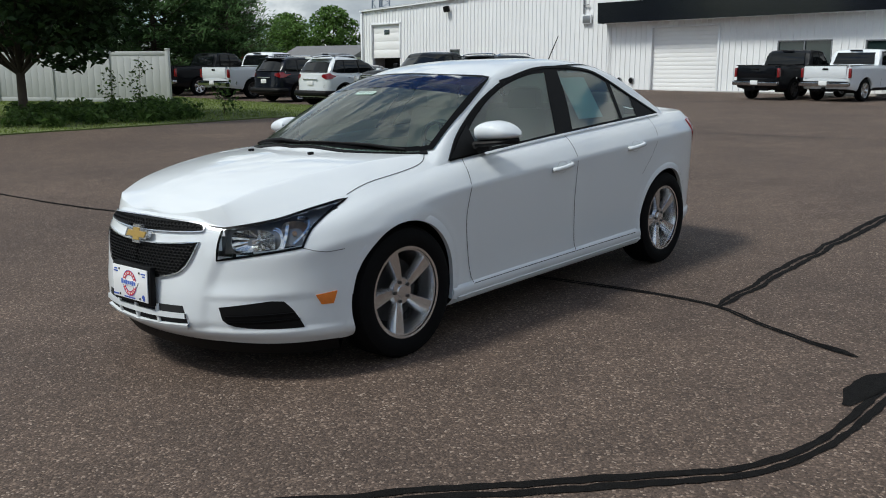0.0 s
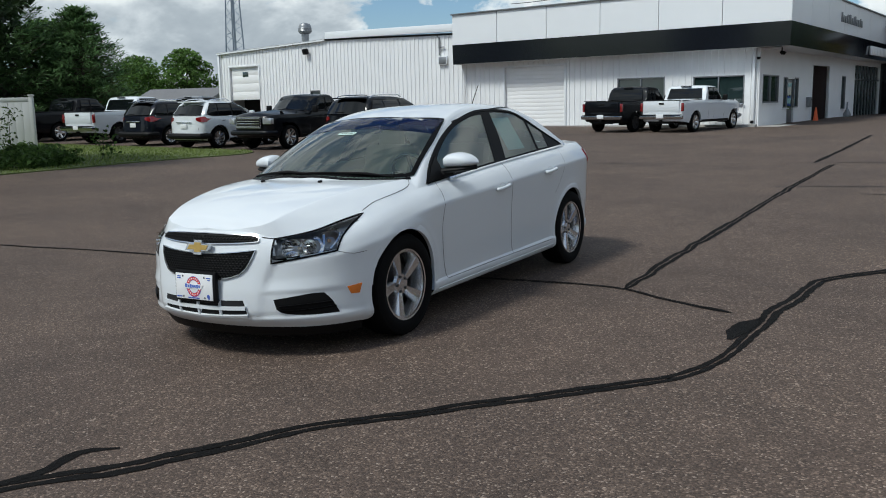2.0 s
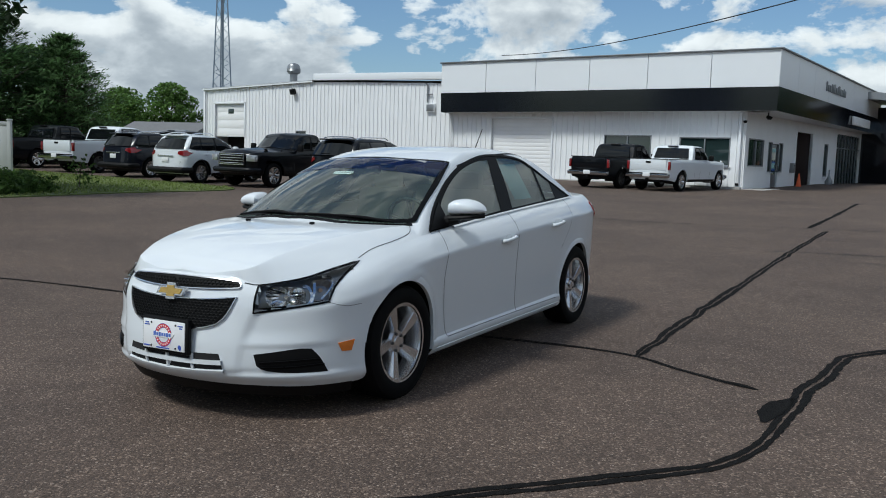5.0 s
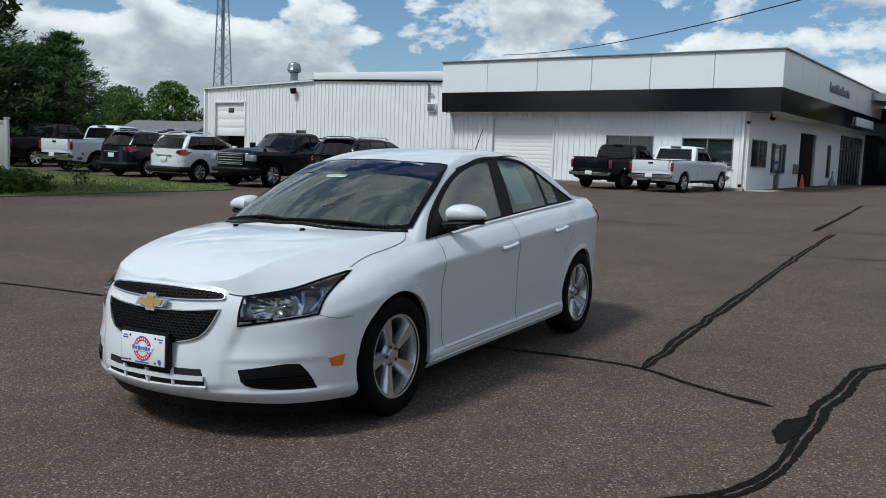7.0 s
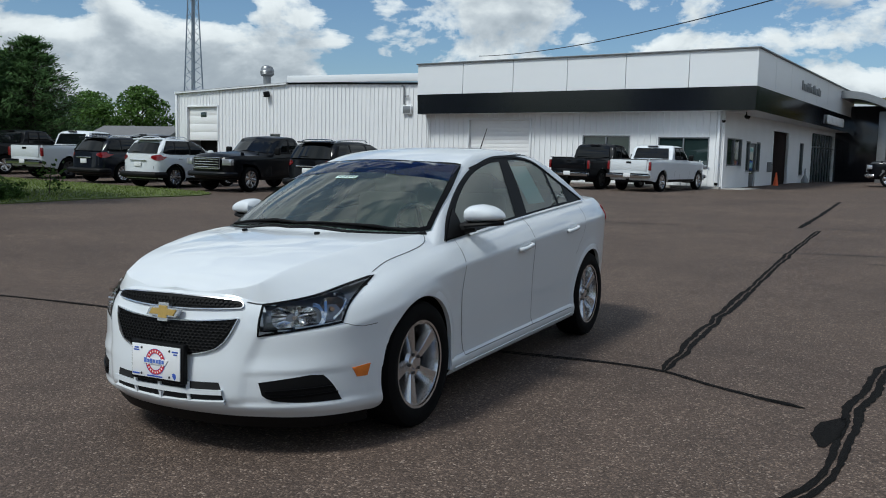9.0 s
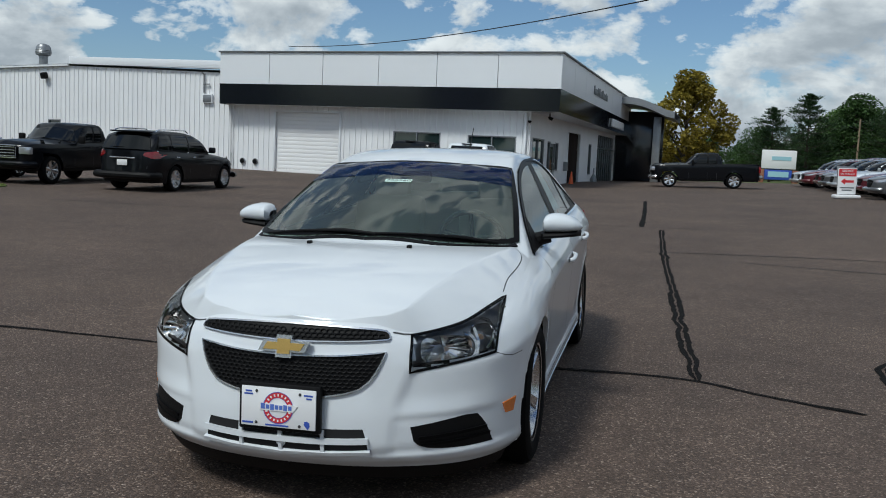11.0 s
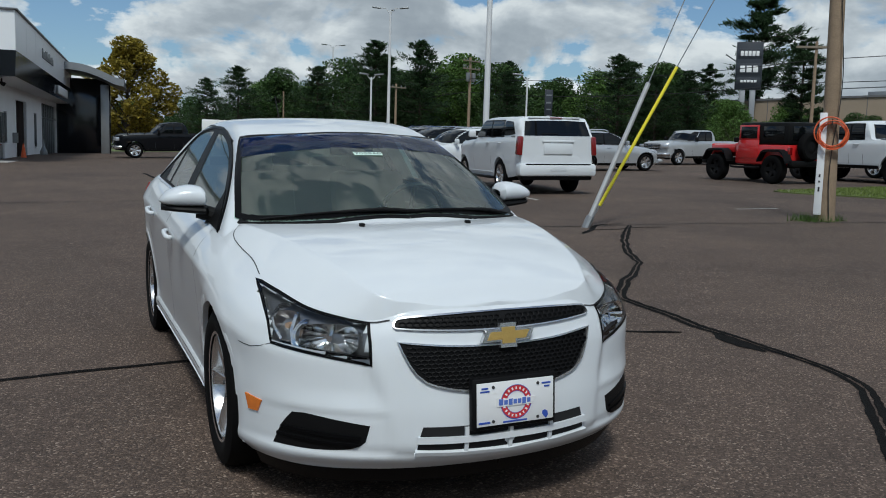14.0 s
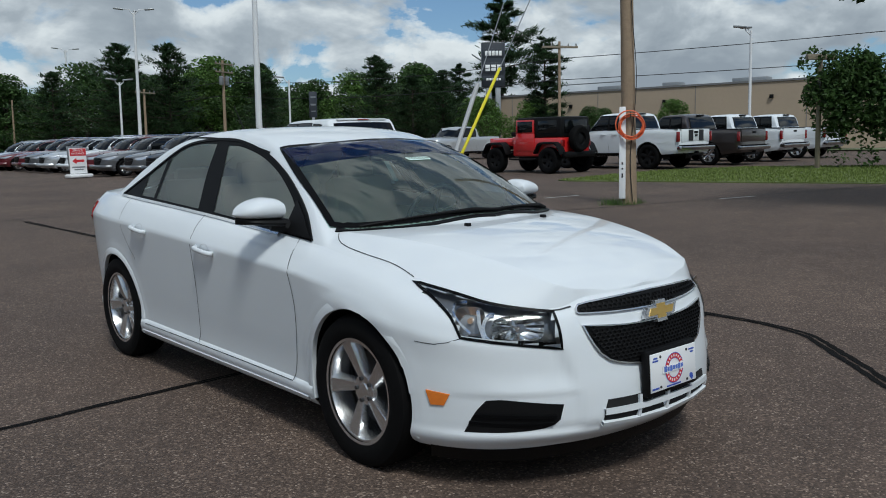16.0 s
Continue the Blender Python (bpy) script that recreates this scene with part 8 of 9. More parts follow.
cone = thing("traffic_cone", "orange traffic cone beside the service doorway", "cone", SIDE_M @ pose(7.5, -0.45, FLOOR_Z))
part("cone", Shape().lathe([(0.14, 0.03), (0.03, 0.71), (0.001, 0.72)], 18, pose(0, 0, 0, 0, -90, 0)), CONE, cone)
part("foot", Shape().box((0, 0, 0.02), (0.40, 0.40, 0.04), bev=0.01), CONE, cone)
bin_ = thing("ash_bin", "grey pedestal ash bin by the wall", "bin", SIDE_M @ pose(13.2, -0.6, FLOOR_Z))
part("vessel", Shape().lathe([(0.18, 0.0), (0.20, 0.04), (0.21, 0.30), (0.14, 0.42), (0.05, 0.62), (0.04, 0.95), (0.001, 0.97)], 18, pose(0, 0, 0, 0, -90, 0)), FRAME_ALU, bin_)
box_ = thing("key_drop_box", "grey key drop box on the side wall", "box", SIDE_M @ pose(7.5, -0.1, 1.45))
part("box", Shape().box((0, 0, 0), (0.34, 0.22, 0.5), bev=0.02), FRAME_ALU, box_)
part("slot", Shape().box((0, -0.115, 0.12), (0.22, 0.012, 0.04)), INK_BLACK, box_)
kerb = Shape()
kerb.box((12.0, -0.55, FLOOR_Z - 0.16), (24.5, 1.0, 0.28), bev=0.03)
solid("walkway", kerb, CONCRETE, "low concrete walkway along the side wall", "walkway", SIDE_M.copy(), kind="structure")
kb = Shape().box((-8.0, -0.30, 0.40), (16.0, 0.35, 0.22), bev=0.02)
solid("wall_footing", kb, CONCRETE, "pale concrete footing along the front wall", "footing", FRONT.copy(), kind="structure")

# service sign on a weighted foot
sg = thing("service_sign", "red and white service entrance sign on a stand", "sign", on_lot(9.15, 33.0, 10))
part("board", Shape().box((0, 0, 0.72), (0.74, 0.05, 1.06), bev=0.015), INK_WHITE, sg)
part("header", Shape().box((0, -0.028, 1.08), (0.70, 0.006, 0.30)), INK_RED, sg)
letters("SERVICE", 0.125, INK_WHITE, sg, pose(0, -0.033, 1.15), label="white word")
letters("ENTRANCE", 0.11, INK_WHITE, sg, pose(0, -0.033, 1.02), label="white word")
part("arrow", Shape().prism([(-0.26, 0.0), (-0.08, 0.13), (-0.08, 0.05), (0.26, 0.05), (0.26, -0.05), (-0.08, -0.05), (-0.08, -0.13)], 0.006, pose(0, -0.026, 0.72, 90, 0, 0)), INK_RED, sg, "red arrow", smooth=0)
part("print", bars(Shape(), [(0, 0.46, 0.56, 0.05), (0, 0.36, 0.40, 0.05)]).moved(pose(0, -0.026, 0)), FRAME_ALU, sg, smooth=0)
part("foot", Shape().box((0, 0, 0.10), (1.0, 0.55, 0.14), bev=0.05), INK_WHITE, sg)
part("back_board", Shape().box((0, 0.16, 0.80), (0.70, 0.04, 1.06), pose(0, 0, 0, -8, 0, 0).to_3x3(), bev=0.01), FRAME_ALU, sg)


def pylon(x, y, turn):
    p = thing("pylon_sign", "tall dark dealer pylon sign on steel pillars", "sign", pose(x, y, lot(x, y), 0, 0, turn))
    for dx in (-0.45, 0.45):
        part("pillar", Shape().box((dx, 0, 3.2), (0.5, 0.5, 6.6), bev=0.03), GALV, p)
    part("cabinet", Shape().box((0, 0, 8.6), (2.3, 0.7, 4.3), bev=0.06), SIGN_DARK, p)
    for z, wd, hh in ((9.7, 1.7, 0.45), (8.3, 1.7, 0.6), (7.2, 1.5, 0.22)):
        part("panel_frame", Shape().box((0, -0.36, z), (2.1, 0.02, hh + 0.45), bev=0.005), SIGN_DARK, p)
        t = Shape()
        n = 5 if hh < 0.5 else 3
        for i in range(n):
            t.box((-wd / 2 + wd * (i + 0.5) / n, -0.38, z), (wd / n * 0.78, 0.03, hh), bev=0.01)
        part("sign_print", t, INK_WHITE, p)
    part("flood_arm", Shape().tube([(-1.1, 0, 9.0), (-2.1, -0.4, 9.6)], 0.06, 6), GALV, p)


pylon(56.9, 57.4, -38)
s2 = thing("lane_sign", "dark two-post lane sign with pale print", "sign", pose(29.3, 46.6, lot(29.3, 46.6), 0, 0, -25))
part("face", Shape().box((0, 0, 3.7), (0.52, 0.2, 1.75), bev=0.02), SIGN_DARK, s2)
part("post", Shape().box((0, 0, 1.4), (0.2, 0.2, 2.9), bev=0.01), GALV, s2)
part("print", bars(Shape(), [(0, 4.2, 0.36, 0.10), (0, 3.7, 0.36, 0.12), (0, 3.25, 0.30, 0.08)]).moved(pose(0, -0.11, 0)), FRAME_ALU, s2, smooth=0)
s3 = thing("roadside_sign", "white and blue roadside sign between brick piers", "sign", pose(12.6, 79.0, lot(12.6, 79), 0, 0, 4))
part("face", Shape().box((0, 0, 2.1), (3.0, 0.3, 1.7), bev=0.03), INK_WHITE, s3)
part("lower_face", Shape().box((0, -0.03, 0.7), (2.4, 0.26, 0.9), bev=0.03), INK_BLUE, s3)
CYAN_PRINT = mat("pale_cyan_print", (0.35, 0.6, 0.68), 0.5, vary=0.05)
for x, z, wd, h in ((0.2, 2.2, 1.7, 0.35), (0, 0.75, 1.8, 0.5)):
    part("print", bars(Shape(), [(x, z, wd, h)], 0.02).moved(pose(0, -0.16, 0)), CYAN_PRINT, s3, smooth=0)
for dx in (-1.5, 1.5):
    part("pier", Shape().box((dx, 0.05, 0.55), (0.5, 0.5, 1.2), bev=0.02), mat("brick_pier", (0.3, 0.13, 0.08), 0.85, vary=0.2, scale=3, fine=0.2), s3)


# far buildings
def long_building(x, y, turn, length, deep, high):
    b_ = thing("warehouse", "long low tan concrete warehouse with rooftop units", "building", pose(x, y, lot(x, y), 0, 0, turn))
    part("wall", Shape().box((0, 0, high / 2), (length, deep, high)), TAN_WALL, b_, smooth=0)
    part("roof_edge", Shape().box((0, 0, high + 0.08), (length + 0.2, deep + 0.2, 0.16)), ROOF_GREY, b_, smooth=0)
    for i in range(7):
        part("wall_joint", Shape().box((-length / 2 + length * (i + 0.5) / 7, -deep / 2 - 0.01, high / 2), (0.05, 0.03, high)), ROOF_GREY, b_, smooth=0)
        part("wall_lamp", Shape().box((-length / 2 + length * (i + 0.2) / 7, -deep / 2 - 0.12, high - 1.2), (0.3, 0.24, 0.3), bev=0.03), BLACK_PLASTIC, b_)
    for dx, s in ((-9.0, 2.4), (-3.0, 1.6), (4.0, 3.0)):
        part("roof_unit", Shape().box((dx, -deep / 2 + 3, high + 0.38), (s, 1.6, 0.55), bev=0.05), GALV, b_)
    part("roof_rail", Shape().tube([(-14, -deep / 2 + 1, high + 0.9), (-6, -deep / 2 + 1, high + 0.9)], 0.05, 6), GALV, b_)


long_building(75.0, 42.0, -75, 64.0, 24.0, 5.6)
hs = thing("house", "low house with a grey shingle gable roof", "house", pose(-48.0, 42.0, lot(-48, 42), 0, 0, 12) @ Matrix.Scale(0.76, 4))
part("wall", Shape().box((0, 0, 1.2), (8.5, 6.0, 2.6)), WALL_WHITE, hs, smooth=0)
rf = Shape()
rf.add([(-4.6, -3.3, 2.35), (4.6, -3.3, 2.35), (4.6, 0, 3.6), (-4.6, 0, 3.6), (-4.6, 3.3, 2.35), (4.6, 3.3, 2.35)], [(0, 1, 2, 3), (3, 2, 5, 4), (0, 3, 4), (1, 5, 2)])
part("roof", rf, ROOF_GREY, hs, smooth=0)
part("fascia", Shape().box((0, -3.3, 2.30), (9.3, 0.06, 0.2)), WALL_WHITE, hs)
for a, b_, lab in (((8.2, 11.6), (9.0, 17.3), "worn pale parking line"), ((10.9, 8.4), (11.9, 8.3), "worn pale paint mark"), ((12.6, 5.2), (13.6, 5.0), "worn pale paint mark")):
    t = Shape()
    d = (Vector(b_) - Vector(a)).normalized() * 0.05
    pts = [Vector(a) + (Vector(b_) - Vector(a)) * i / 12 for i in range(13)]
    t.grid([[(p.x + d.y, p.y - d.x, lot(p.x, p.y) + 0.004) for p in pts], [(p.x - d.y, p.y + d.x, lot(p.x, p.y) + 0.004) for p in pts]])
    solid("parking_line", t, LINE_PAINT, lab, "marking", kind="structure", smooth=0)

# ---- plants ----
def leaf_cloud(shape, rng, centre, radius, count, size, droop=0.3, flat=1.0):
    """Leaf clumps scattered in a ragged ball: crossed, bent leaf blades."""
    cx, cy, cz = centre
    for _ in range(count):
        while True:
            p = Vector((rng.uniform(-1, 1), rng.uniform(-1, 1), rng.uniform(-1, 1)))
            if 0.15 < p.length < 1:
                break
        p = p.normalized() * (p.length ** 0.45)
        q = Vector((cx + p.x * radius, cy + p.y * radius, cz + p.z * radius * flat))
        s = size * rng.uniform(0.6, 1.4)
        m = Euler((rng.uniform(-0.9, 0.9), rng.uniform(-0.9, 0.9), rng.uniform(0, 6.28))).to_matrix()
        v = [q + m @ Vector(t) * s for t in ((-0.5, 0, 0), (0, -0.32, 0.08), (0.5, 0, -droop * 0.5), (0, 0.32, 0.08))]
        shape.add(v, [(0, 1, 2), (0, 2, 3)])


def broad_tree(name, label, at, height, crown_r, seed, leaves=5200, leaf=0.34, material=None, trunk_r=0.22, bole=0.28, category="tree"):
    rng = random.Random(seed)
    t = thing(name, label, category, at)
    wood = Shape()
    lean = Vector((rng.uniform(-0.3, 0.3), rng.uniform(-0.3, 0.3), 0))
    top = Vector((0, 0, height * 0.8)) + lean
    wood.tube([(0, 0, -0.2), tuple(lean * 0.2 + Vector((0, 0, height * 0.25))), tuple(lean * 0.6 + Vector((0, 0, height * 0.5))), tuple(top)], trunk_r, 10, r_end=trunk_r * 0.2)
    clumps = []
    n = 38
    for i in range(n):
        u = (i + 0.5) / n
        a = i * 2.4 + rng.uniform(-0.4, 0.4)
        z = height * (bole + (0.94 - bole) * u)
        prof = math.sin(math.pi * min(1.0, 0.18 + 0.80 * u)) ** 0.7
        r = crown_r * prof * rng.uniform(0.35, 1.0)
        c_ = Vector((r * math.cos(a), r * math.sin(a), z + rng.uniform(-0.05, 0.05) * height))
        root = Vector((0, 0, max(height * 0.15, c_.z - r * 0.9 - 0.1 * height)))
        wood.tube([tuple(root), tuple((root + c_) / 2 + Vector((0, 0, 0.1 * r))), tuple(c_)], trunk_r * 0.32, 6, r_end=trunk_r * 0.06)
        clumps.append((c_, crown_r * rng.uniform(0.18, 0.38)))
    clumps.append((Vector((0, 0, height * 0.92)), crown_r * 0.35))
    part("trunk", wood, BARK, t)
    crown = Shape()
    total = sum(r * r for _, r in clumps)
    for c_, r in clumps:
        leaf_cloud(crown, rng, c_, r, int(leaves * r * r / total), leaf, flat=0.75)
    tagged(part("crown", crown, material or LEAF, t, smooth=0), kind="stuff")
    return t


def pine_tree(name, label, at, height, crown_r, seed, boughs=80, leaf=0.3, per=46, material=None, bare=0.12, ragged=0.35, round_top=False):
    """A pine: uneven boughs that carry flat, ragged tufts of needles, with sky between them."""
    rng = random.Random(seed)
    t = thing(name, label, "tree", at)
    wood = Shape()
    wood.tube([(0, 0, -0.2), (0.05, 0.05, height * 0.5), (0.1, 0.05, height * 0.98)], 0.02 * height, 10, r_end=0.03)
    crown = Shape()
    for i in range(boughs):
        u = (i + rng.uniform(0, 1)) / boughs
        z = height * (bare + (0.99 - bare) * u)
        prof = ((1 - u) ** 0.65 * (0.75 + 0.5 * min(1, u * 3))) if not round_top else math.sin(math.pi * min(1, 0.12 + 0.84 * u)) ** 0.9
        a = i * 2.399 + rng.uniform(-0.5, 0.5)
        r = crown_r * prof * rng.uniform(1 - ragged * 1.3, 1 + ragged * 0.4) + 0.2
        lift = r * (rng.uniform(-0.12, 0.30) if not round_top else rng.uniform(0.0, 0.45))
        tip = Vector((r * math.cos(a), r * math.sin(a), z + lift))
        wood.tube([(0, 0, z), tuple((Vector((0, 0, z)) + tip) / 2 - Vector((0, 0, 0.05 * r))), tuple(tip)], 0.0045 * height, 4, caps=False, r_end=0.01)
        k = max(2, int(r / 0.55))
        for j in range(k):
            w = 0.30 + 0.75 * (j + rng.uniform(0.2, 0.8)) / k
            c_ = Vector((0, 0, z)) + (tip - Vector((0, 0, z))) * w + Vector((rng.uniform(-0.18, 0.18), rng.uniform(-0.18, 0.18), 0)) * r
            rad = (0.24 + 0.16 * r) * rng.uniform(0.7, 1.2)
            for n in range(max(6, int(per / k))):
                p = Vector((rng.gauss(0, 0.5), rng.gauss(0, 0.5), rng.gauss(0, 0.22))) * rad
                s = leaf * rng.uniform(0.6, 1.4)
                m = Euler((rng.uniform(-0.5, 0.5), rng.uniform(-0.75, 0.25), a + rng.uniform(-1.1, 1.1))).to_matrix()
                v = [c_ + p + m @ Vector(d) * s for d in ((-0.4, 0, -0.04), (0.1, -0.13, 0), (0.65, 0, 0.05), (0.1, 0.13, 0))]
                crown.add(v, [(0, 1, 2), (0, 2, 3)])
    part("trunk", wood, BARK, t)
    tagged(part("crown", crown, material or NEEDLE, t, smooth=0), kind="stuff")
    return t


def plant_at(x, y, scale=1.0, turn=0.0):
    return pose(x, y, lot(x, y), 0, 0, turn) @ Matrix.Scale(scale, 4)


def again(tree, x, y, scale, turn, label=""):
    c_ = copy_thing(tree, pose(x, y, lot(x, y), 0, 0, turn))
    c_.scale = (scale, scale, scale)
    if label:
        tagged(c_, label)
    return c_


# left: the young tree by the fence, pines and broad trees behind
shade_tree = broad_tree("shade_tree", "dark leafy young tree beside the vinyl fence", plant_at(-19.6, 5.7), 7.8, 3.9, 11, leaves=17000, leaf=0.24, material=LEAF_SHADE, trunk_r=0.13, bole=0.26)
pine_a = pine_tree("white_pine", "full green white pine with layered boughs", plant_at(-35.6, 23.4), 6.5, 2.7, 21, boughs=150, per=120, leaf=0.25, bare=0.0, ragged=0.25)
again(pine_a, -38.0, 20.6, 1.30, 100)
again(pine_a, -37.5, 24.6, 0.95, 200)
again(pine_a, -41.0, 19.0, 1.45, 40)
again(pine_a, -44.0, 16.5, 1.5, 300)
again(pine_a, -36.5, 13.5, 1.35, 150)
again(pine_a, -38.0, 8.0, 1.5, 250)
broad_a = broad_tree("broad_tree", "rounded green broadleaf tree", plant_at(-55.6, 48.9), 6.1, 3.2, 31, leaves=7000, leaf=0.30, bole=0.1)
again(broad_a, -58.5, 46.2, 0.82, 70)
again(broad_a, -51.5, 50.8, 0.72, 160)
again(broad_a, -62.0, 43.0, 0.85, 250)
again(broad_a, -39.8, 24.6, 0.98, 20)
again(broad_a, -66.0, 52.0, 1.0, 300)
maple = broad_tree("maple_tree", "tall broadleaf tree turning gold among the green", plant_at(4.0, 70.5), 8.8, 3.4, 41, leaves=10000, leaf=0.34, material=LEAF_AUTUMN, bole=0.10)
# right: the long wood along the road
pine_b = pine_tree("tall_pine", "tall dark pine with ragged open boughs", plant_at(28.6, 80.0), 11.4, 4.6, 51, boughs=120, per=105, leaf=0.42, bare=0.06, ragged=0.6, material=NEEDLE_DARK)
for x, y, s, r in ((33.0, 78.4, 1.0, 130), (17.2, 93.2, 0.82, 40), (24.3, 86.5, 0.80, 260), (46.0, 83.4, 0.92, 90), (60.0, 79.7, 0.98, 310), (58.0, 68.0, 0.8, 15), (38.0, 90.0, 0.75, 200), (30.6, 82.0, 0.9, 20), (41.7, 56.0, 0.74, 75), (44.0, 54.0, 0.60, 180), (46.1, 52.5, 0.63, 280), (36.5, 66.0, 0.66, 140), (13.0, 88.0, 0.66, 70)):
    again(pine_b, x, y, s, r)
pine_c = pine_tree("crooked_pine", "lone tall pine with bunched boughs and a bare stem", plant_at(63.9, 63.3, 1.448), 11.6, 2.5, 61, boughs=48, per=340, leaf=0.40, bare=0.26, ragged=0.5, material=NEEDLE_DARK, round_top=True)
again(pine_c, 48.7, 43.0, 0.78, 120)
again(pine_c, 52.5, 57.5, 0.72, 220)
far_a = broad_tree("broad_tree", "dense dark green broadleaf tree in the far wood", plant_at(23.9, 102.0), 8.6, 4.4, 71, leaves=9000, leaf=0.30, material=LEAF_DARK, bole=0.08)
far_b = broad_tree("broad_tree", "green broadleaf tree in the far wood", plant_at(40.4, 86.1), 8.8, 4.4, 72, leaves=9000, leaf=0.30, bole=0.08)
rng = random.Random(9)
for i in range(46):
    u = i / 45
    # an arc of wood from beyond the showroom round to the warehouse
    ang = radians(6 + 49 * u)
    d = 118 - 42 * u + rng.uniform(-7, 9)
    x, y = math.sin(ang) * d, -5 + math.cos(ang) * d
    again(far_a if rng.random() < 0.55 else far_b, x, y, rng.uniform(0.8, 1.22) * (0.6 if u < 0.1 else 1.0) * (1.0 - 0.20 * ease(0.40, 0.50, u) - 0.36 * ease(0.60, 0.74, u)), rng.uniform(0, 360))
for x, y, s in ((50.0, 52.5, 0.55), (46.0, 47.0, 0.48), (53.0, 48.5, 0.5), (57.0, 52.0, 0.52), (49.5, 60.0, 0.95), (53.8, 65.6, 1.0), (45.0, 71.0, 0.85)):
    again(far_b if s < 0.6 else far_a, x, y, s, rng.uniform(0, 360))
for x, y, s in ((-6, 128, 0.9), (2, 126, 0.8), (10, 124, 0.75), (16.3, 123.7, 0.72), (-14, 118, 0.9), (7, 118, 0.7)):
    again(far_a, x, y, s, rng.uniform(0, 360))
# unseen trees, added behind the camera: car paint and black band mirror them
for x, y, s in ((24, -30, 1.1), (14, -36, 1.2), (3, -38, 1.0), (-9, -36, 1.15), (-20, -30, 1.1), (-30, -18, 1.0), (33, -20, 1.0)):
    again(far_b if s > 1.05 else far_a, x, y, s, rng.uniform(0, 360))


def vine_trellis():
    t = thing("vine_trellis", "wooden post trellis overgrown with dark vines", "trellis")
    a, d = Vector((24.9, 9.2, 0)), Vector((3.3, -4.6, 0)).normalized()
    z = lot(24.9, 9.2)
    rng = random.Random(77)
    for i in range(3):
        p = a + d * 4.2 * i
        part("post", Shape().box((p.x, p.y, z + 1.75), (0.13, 0.13, 3.7), bev=0.015), POST_WOOD, t)
        part("cap_beam", Shape().box((p.x, p.y, z + 3.62), (1.0, 0.14, 0.18), pose(0, 0, 0, 0, 0, -28).to_3x3(), bev=0.015), POST_WOOD, t)
    for k in range(3):
        q = a + d * 4.5
        part("wire", Shape().tube([(a.x, a.y, z + 1.2 + 0.8 * k), (q.x + d.x * 4, q.y + d.y * 4, z + 1.2 + 0.8 * k)], 0.012, 5), GALV, t)
    v = Shape()
    for i in range(230):
        u = rng.uniform(0.03, 1.0) ** 1.3
        p = a + d * (u * 12.0)
        h = rng.uniform(1.3, 3.4)
        leaf_cloud(v, rng, (p.x + rng.uniform(-0.4, 0.4), p.y + rng.uniform(-0.4, 0.4), z + h), rng.uniform(0.35, 0.75), 170, 0.16, 0.5)
    for i in range(26):
        p = a + d * rng.uniform(0.3, 8.5)
        leaf_cloud(v, rng, (p.x, p.y, z + rng.uniform(0.3, 1.3)), 0.35, 30, 0.15, 0.5)
    tagged(part("vine_leaves", v, LEAF_DARK, t, "hanging dark green vines", smooth=0), kind="stuff")


vine_trellis()
overhang = broad_tree("shade_tree", "leafy tree whose branch tips hang over the lot", plant_at(13.4, -0.3), 7.4, 3.4, 91, leaves=8000, leaf=0.17, material=LEAF_DARK, trunk_r=0.14, bole=0.45)


# turf and blades
def turf(name, outline, lift, label, blades, seed, tall=0.045):
    rng = random.Random(seed)
    pts = curve2(outline, 0.5, True, 0.4)
    pts = [(x + 0.10 * noise.noise((x * 2, y * 2, seed)), y + 0.10 * noise.noise((x * 2, y * 2, seed + 5))) for x, y in pts]
    x0, x1, y0, y1 = min(p[0] for p in pts), max(p[0] for p in pts), min(p[1] for p in pts), max(p[1] for p in pts)
    n = len(pts)
    inner = [Vector((x0 + i * 1.0, y0 + j * 1.0)) for i in range(1, int(x1 - x0)) for j in range(1, int(y1 - y0)) if inside(pts, x0 + i, y0 + j)]
    vs, _, fs, _, _, _ = delaunay_2d_cdt([Vector(p) for p in pts] + inner, [(i, (i + 1) % n) for i in range(n)], [], 1, 1e-5)
    s = Shape().add([(v.x, v.y, lot(v.x, v.y) + lift) for v in vs], [tuple(f) for f in fs])
    m = len(pts)
    s.add([(x, y, lot(x, y) + lift) for x, y in pts] + [(x, y, lot(x, y) - 0.05) for x, y in pts], [(i, (i + 1) % m, m + (i + 1) % m, m + i) for i in range(m)])
    solid(name, s, EARTH, label, "grass", kind="structure", smooth=180)
    g = Shape()
    made = 0
    while made < blades:
        x, y = rng.uniform(x0, x1), rng.uniform(y0, y1)
        if not inside(pts, x, y):
            continue
        made += 1
        z = lot(x, y) + lift - 0.005
        a, h, w = rng.uniform(0, 6.28), tall * rng.uniform(0.5, 1.6), 0.012 + 0.012 * rng.random()
        dx, dy = math.cos(a), math.sin(a)
        b_ = rng.uniform(0.2, 0.7) * h
        g.add([(x - dx * w, y - dy * w, z), (x + dx * w, y + dy * w, z), (x + dy * b_, y - dx * b_, z + h)], [(0, 1, 2)])
    solid("grass_blades", g, GRASS, "short mown grass blades on the verge", "grass", kind="stuff", smooth=0)


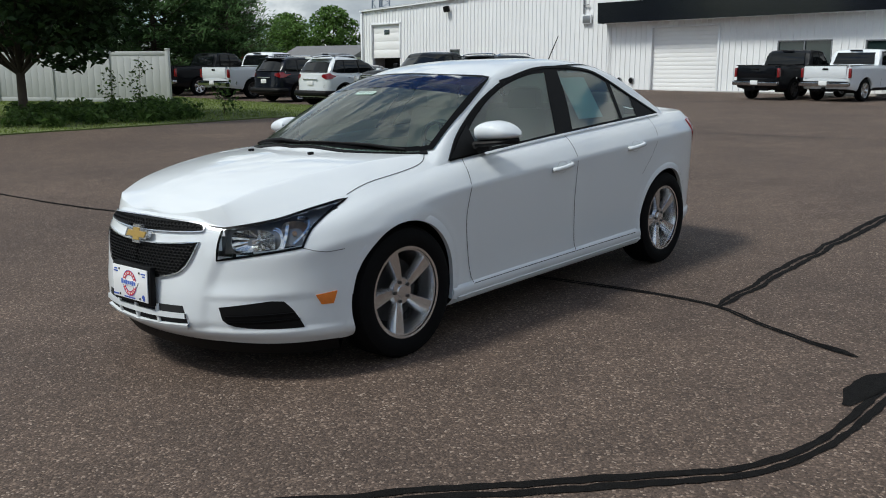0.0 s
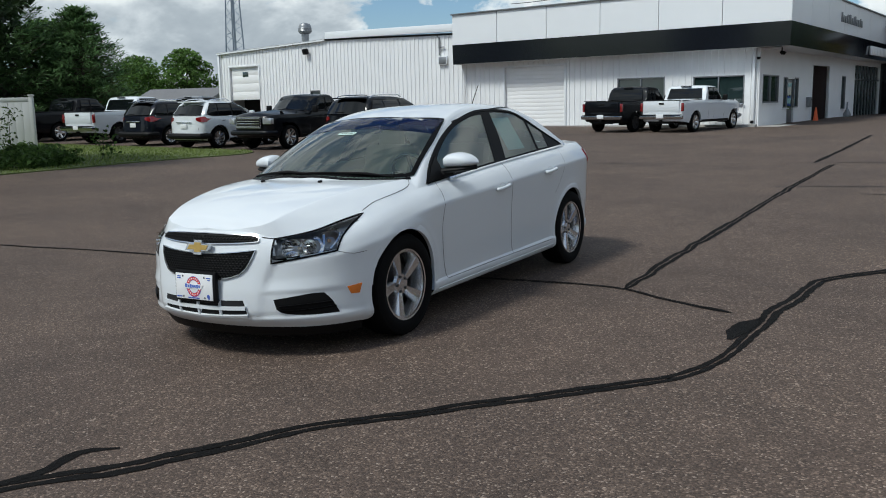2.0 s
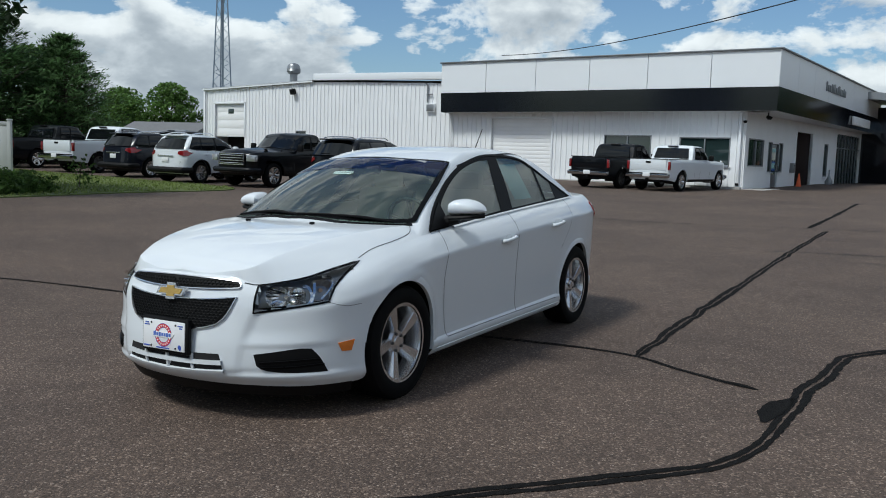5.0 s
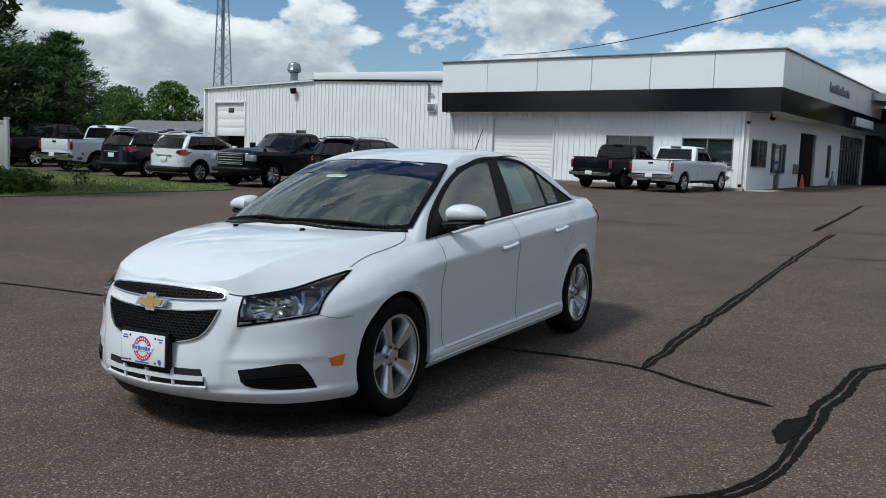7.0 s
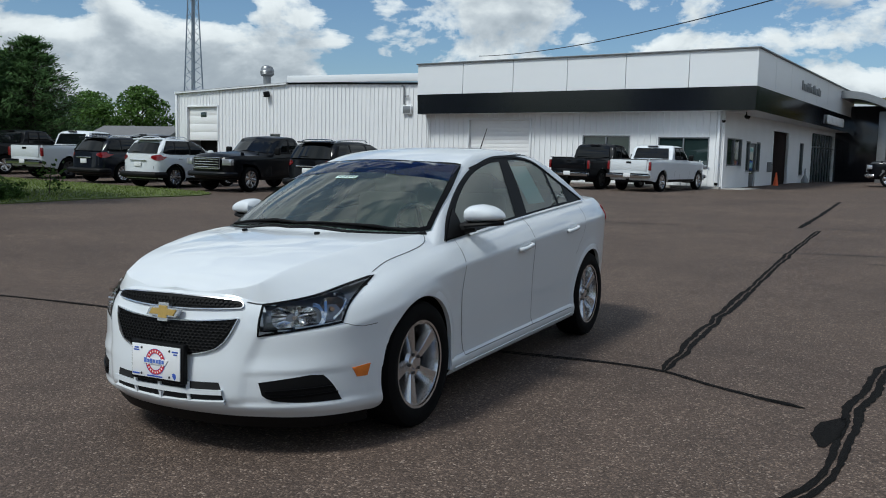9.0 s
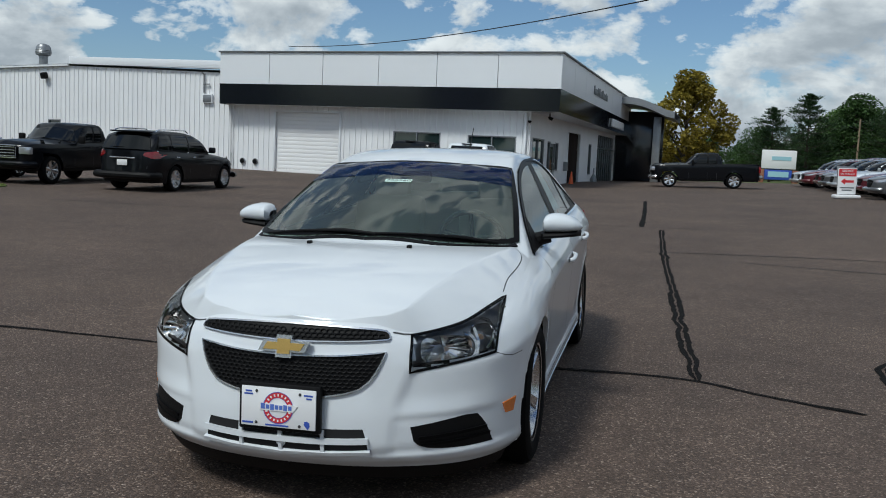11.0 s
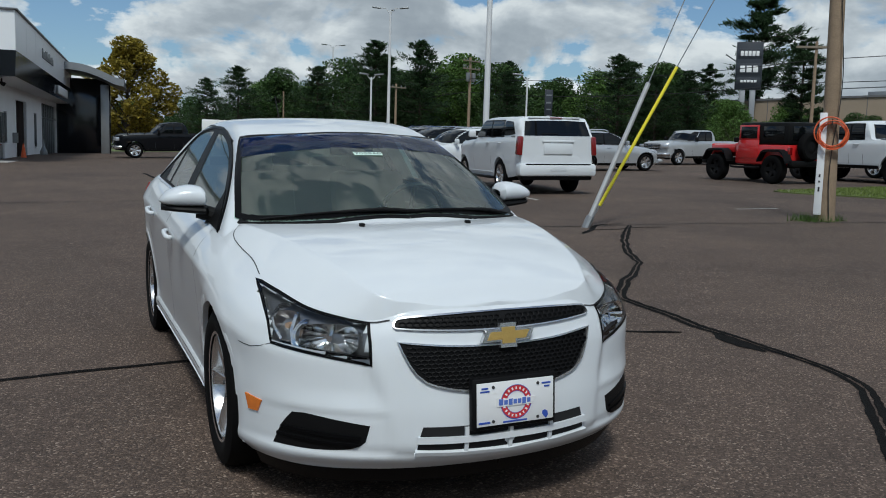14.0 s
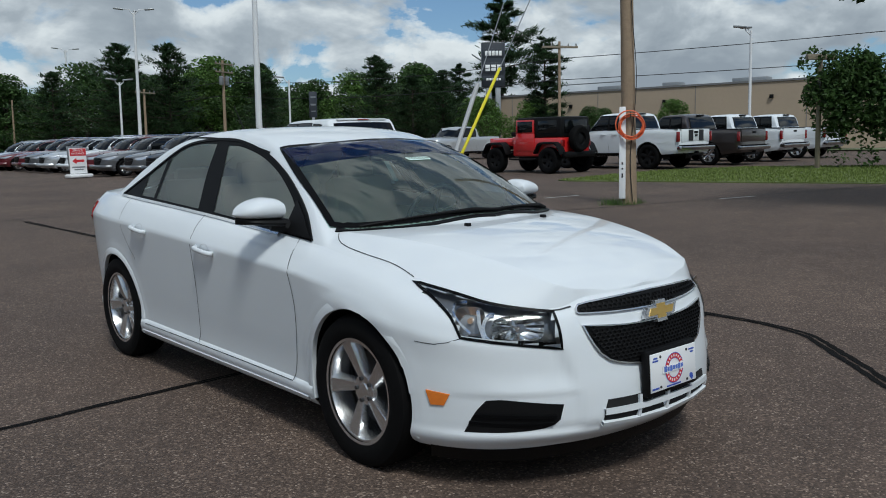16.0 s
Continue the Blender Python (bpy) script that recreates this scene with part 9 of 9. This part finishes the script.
turf("grass_verge", [(-15.5, -6.0), (-15.6, 3.4), (-15.5, 7.4), (-15.5, 10.7), (-15.0, 13.6), (-16.2, 14.9), (-24.0, 15.6), (-34.0, 16.0), (-34.0, 4.0), (-30.0, -6.0)], 0.03, "mown green grass verge with a ragged edge", 60000, 1)
turf("grass_strip", [(16.2, 12.7), (16.5, 10.8), (18.4, 4.5), (22.5, -3.0), (29.0, -4.0), (27.6, 7.6), (26.2, 10.6), (24.9, 12.3), (21.5, 13.3)], 0.03, "mown green grass strip beside the lot", 45000, 2)


def weeds():
    rng = random.Random(5)
    w = Shape()
    for i in range(150):
        u = rng.random()
        x, y = -16.6 - 5.2 * u + rng.uniform(-0.5, 0.5), 4.2 + 4.9 * rng.random() + 2.2 * u
        h = 0.14 + 0.30 * rng.random()
        leaf_cloud(w, rng, (x, y, lot(x, y) + h * 0.55), h * 0.75, 46, 0.16, 0.4, 0.8)
        for k in range(14):
            a, r = rng.uniform(0, 6.28), rng.uniform(0, 0.35)
            bx, by = x + r * math.cos(a), y + r * math.sin(a)
            z, hh = lot(bx, by), rng.uniform(0.2, 0.5)
            w.add([(bx - 0.012, by, z), (bx + 0.012, by, z), (bx + rng.uniform(-0.2, 0.2), by + rng.uniform(-0.2, 0.2), z + hh)], [(0, 1, 2)])
    solid("weeds", w, WEED, "tangled knee-high weeds along the fence foot", "weeds", kind="stuff", smooth=0)
    for x, y, h in ((-20.6, 9.6, 1.7), (-21.2, 9.0, 1.3), (-17.3, 10.3, 0.9)):
        s = thing("sapling", "thin wild sapling growing out of the weeds", "sapling", pose(x, y, lot(x, y)))
        st = Shape().tube([(0, 0, 0), (0.05, 0.02, h * 0.5), (0.18, -0.05, h)], 0.012, 6, r_end=0.004)
        lf = Shape()
        for k in range(9):
            z = h * (0.25 + 0.08 * k)
            leaf_cloud(lf, rng, (rng.uniform(-0.2, 0.3), rng.uniform(-0.2, 0.2), z), 0.20, 14, 0.11, 0.5)
        part("stem", st, BARK, s)
        tagged(part("leaves", lf, WEED, s, smooth=0), kind="stuff")
    t = Shape()
    for i in range(420):
        a, r = rng.uniform(0, 6.28), rng.uniform(0.14, 0.5)
        x, y = PX + r * math.cos(a) - 0.15 * abs(rng.gauss(0, 1)), PY + r * math.sin(a) * 0.7 + 0.1
        z, hh = lot(x, y), rng.uniform(0.03, 0.17)
        t.add([(x - 0.006, y, z), (x + 0.006, y, z), (x + rng.uniform(-0.08, 0.08), y + rng.uniform(-0.08, 0.08), z + hh)], [(0, 1, 2)])
    solid("weeds", t, WEED, "small tuft of weeds at the foot of the wooden pole", "weeds", kind="stuff", smooth=0)


weeds()
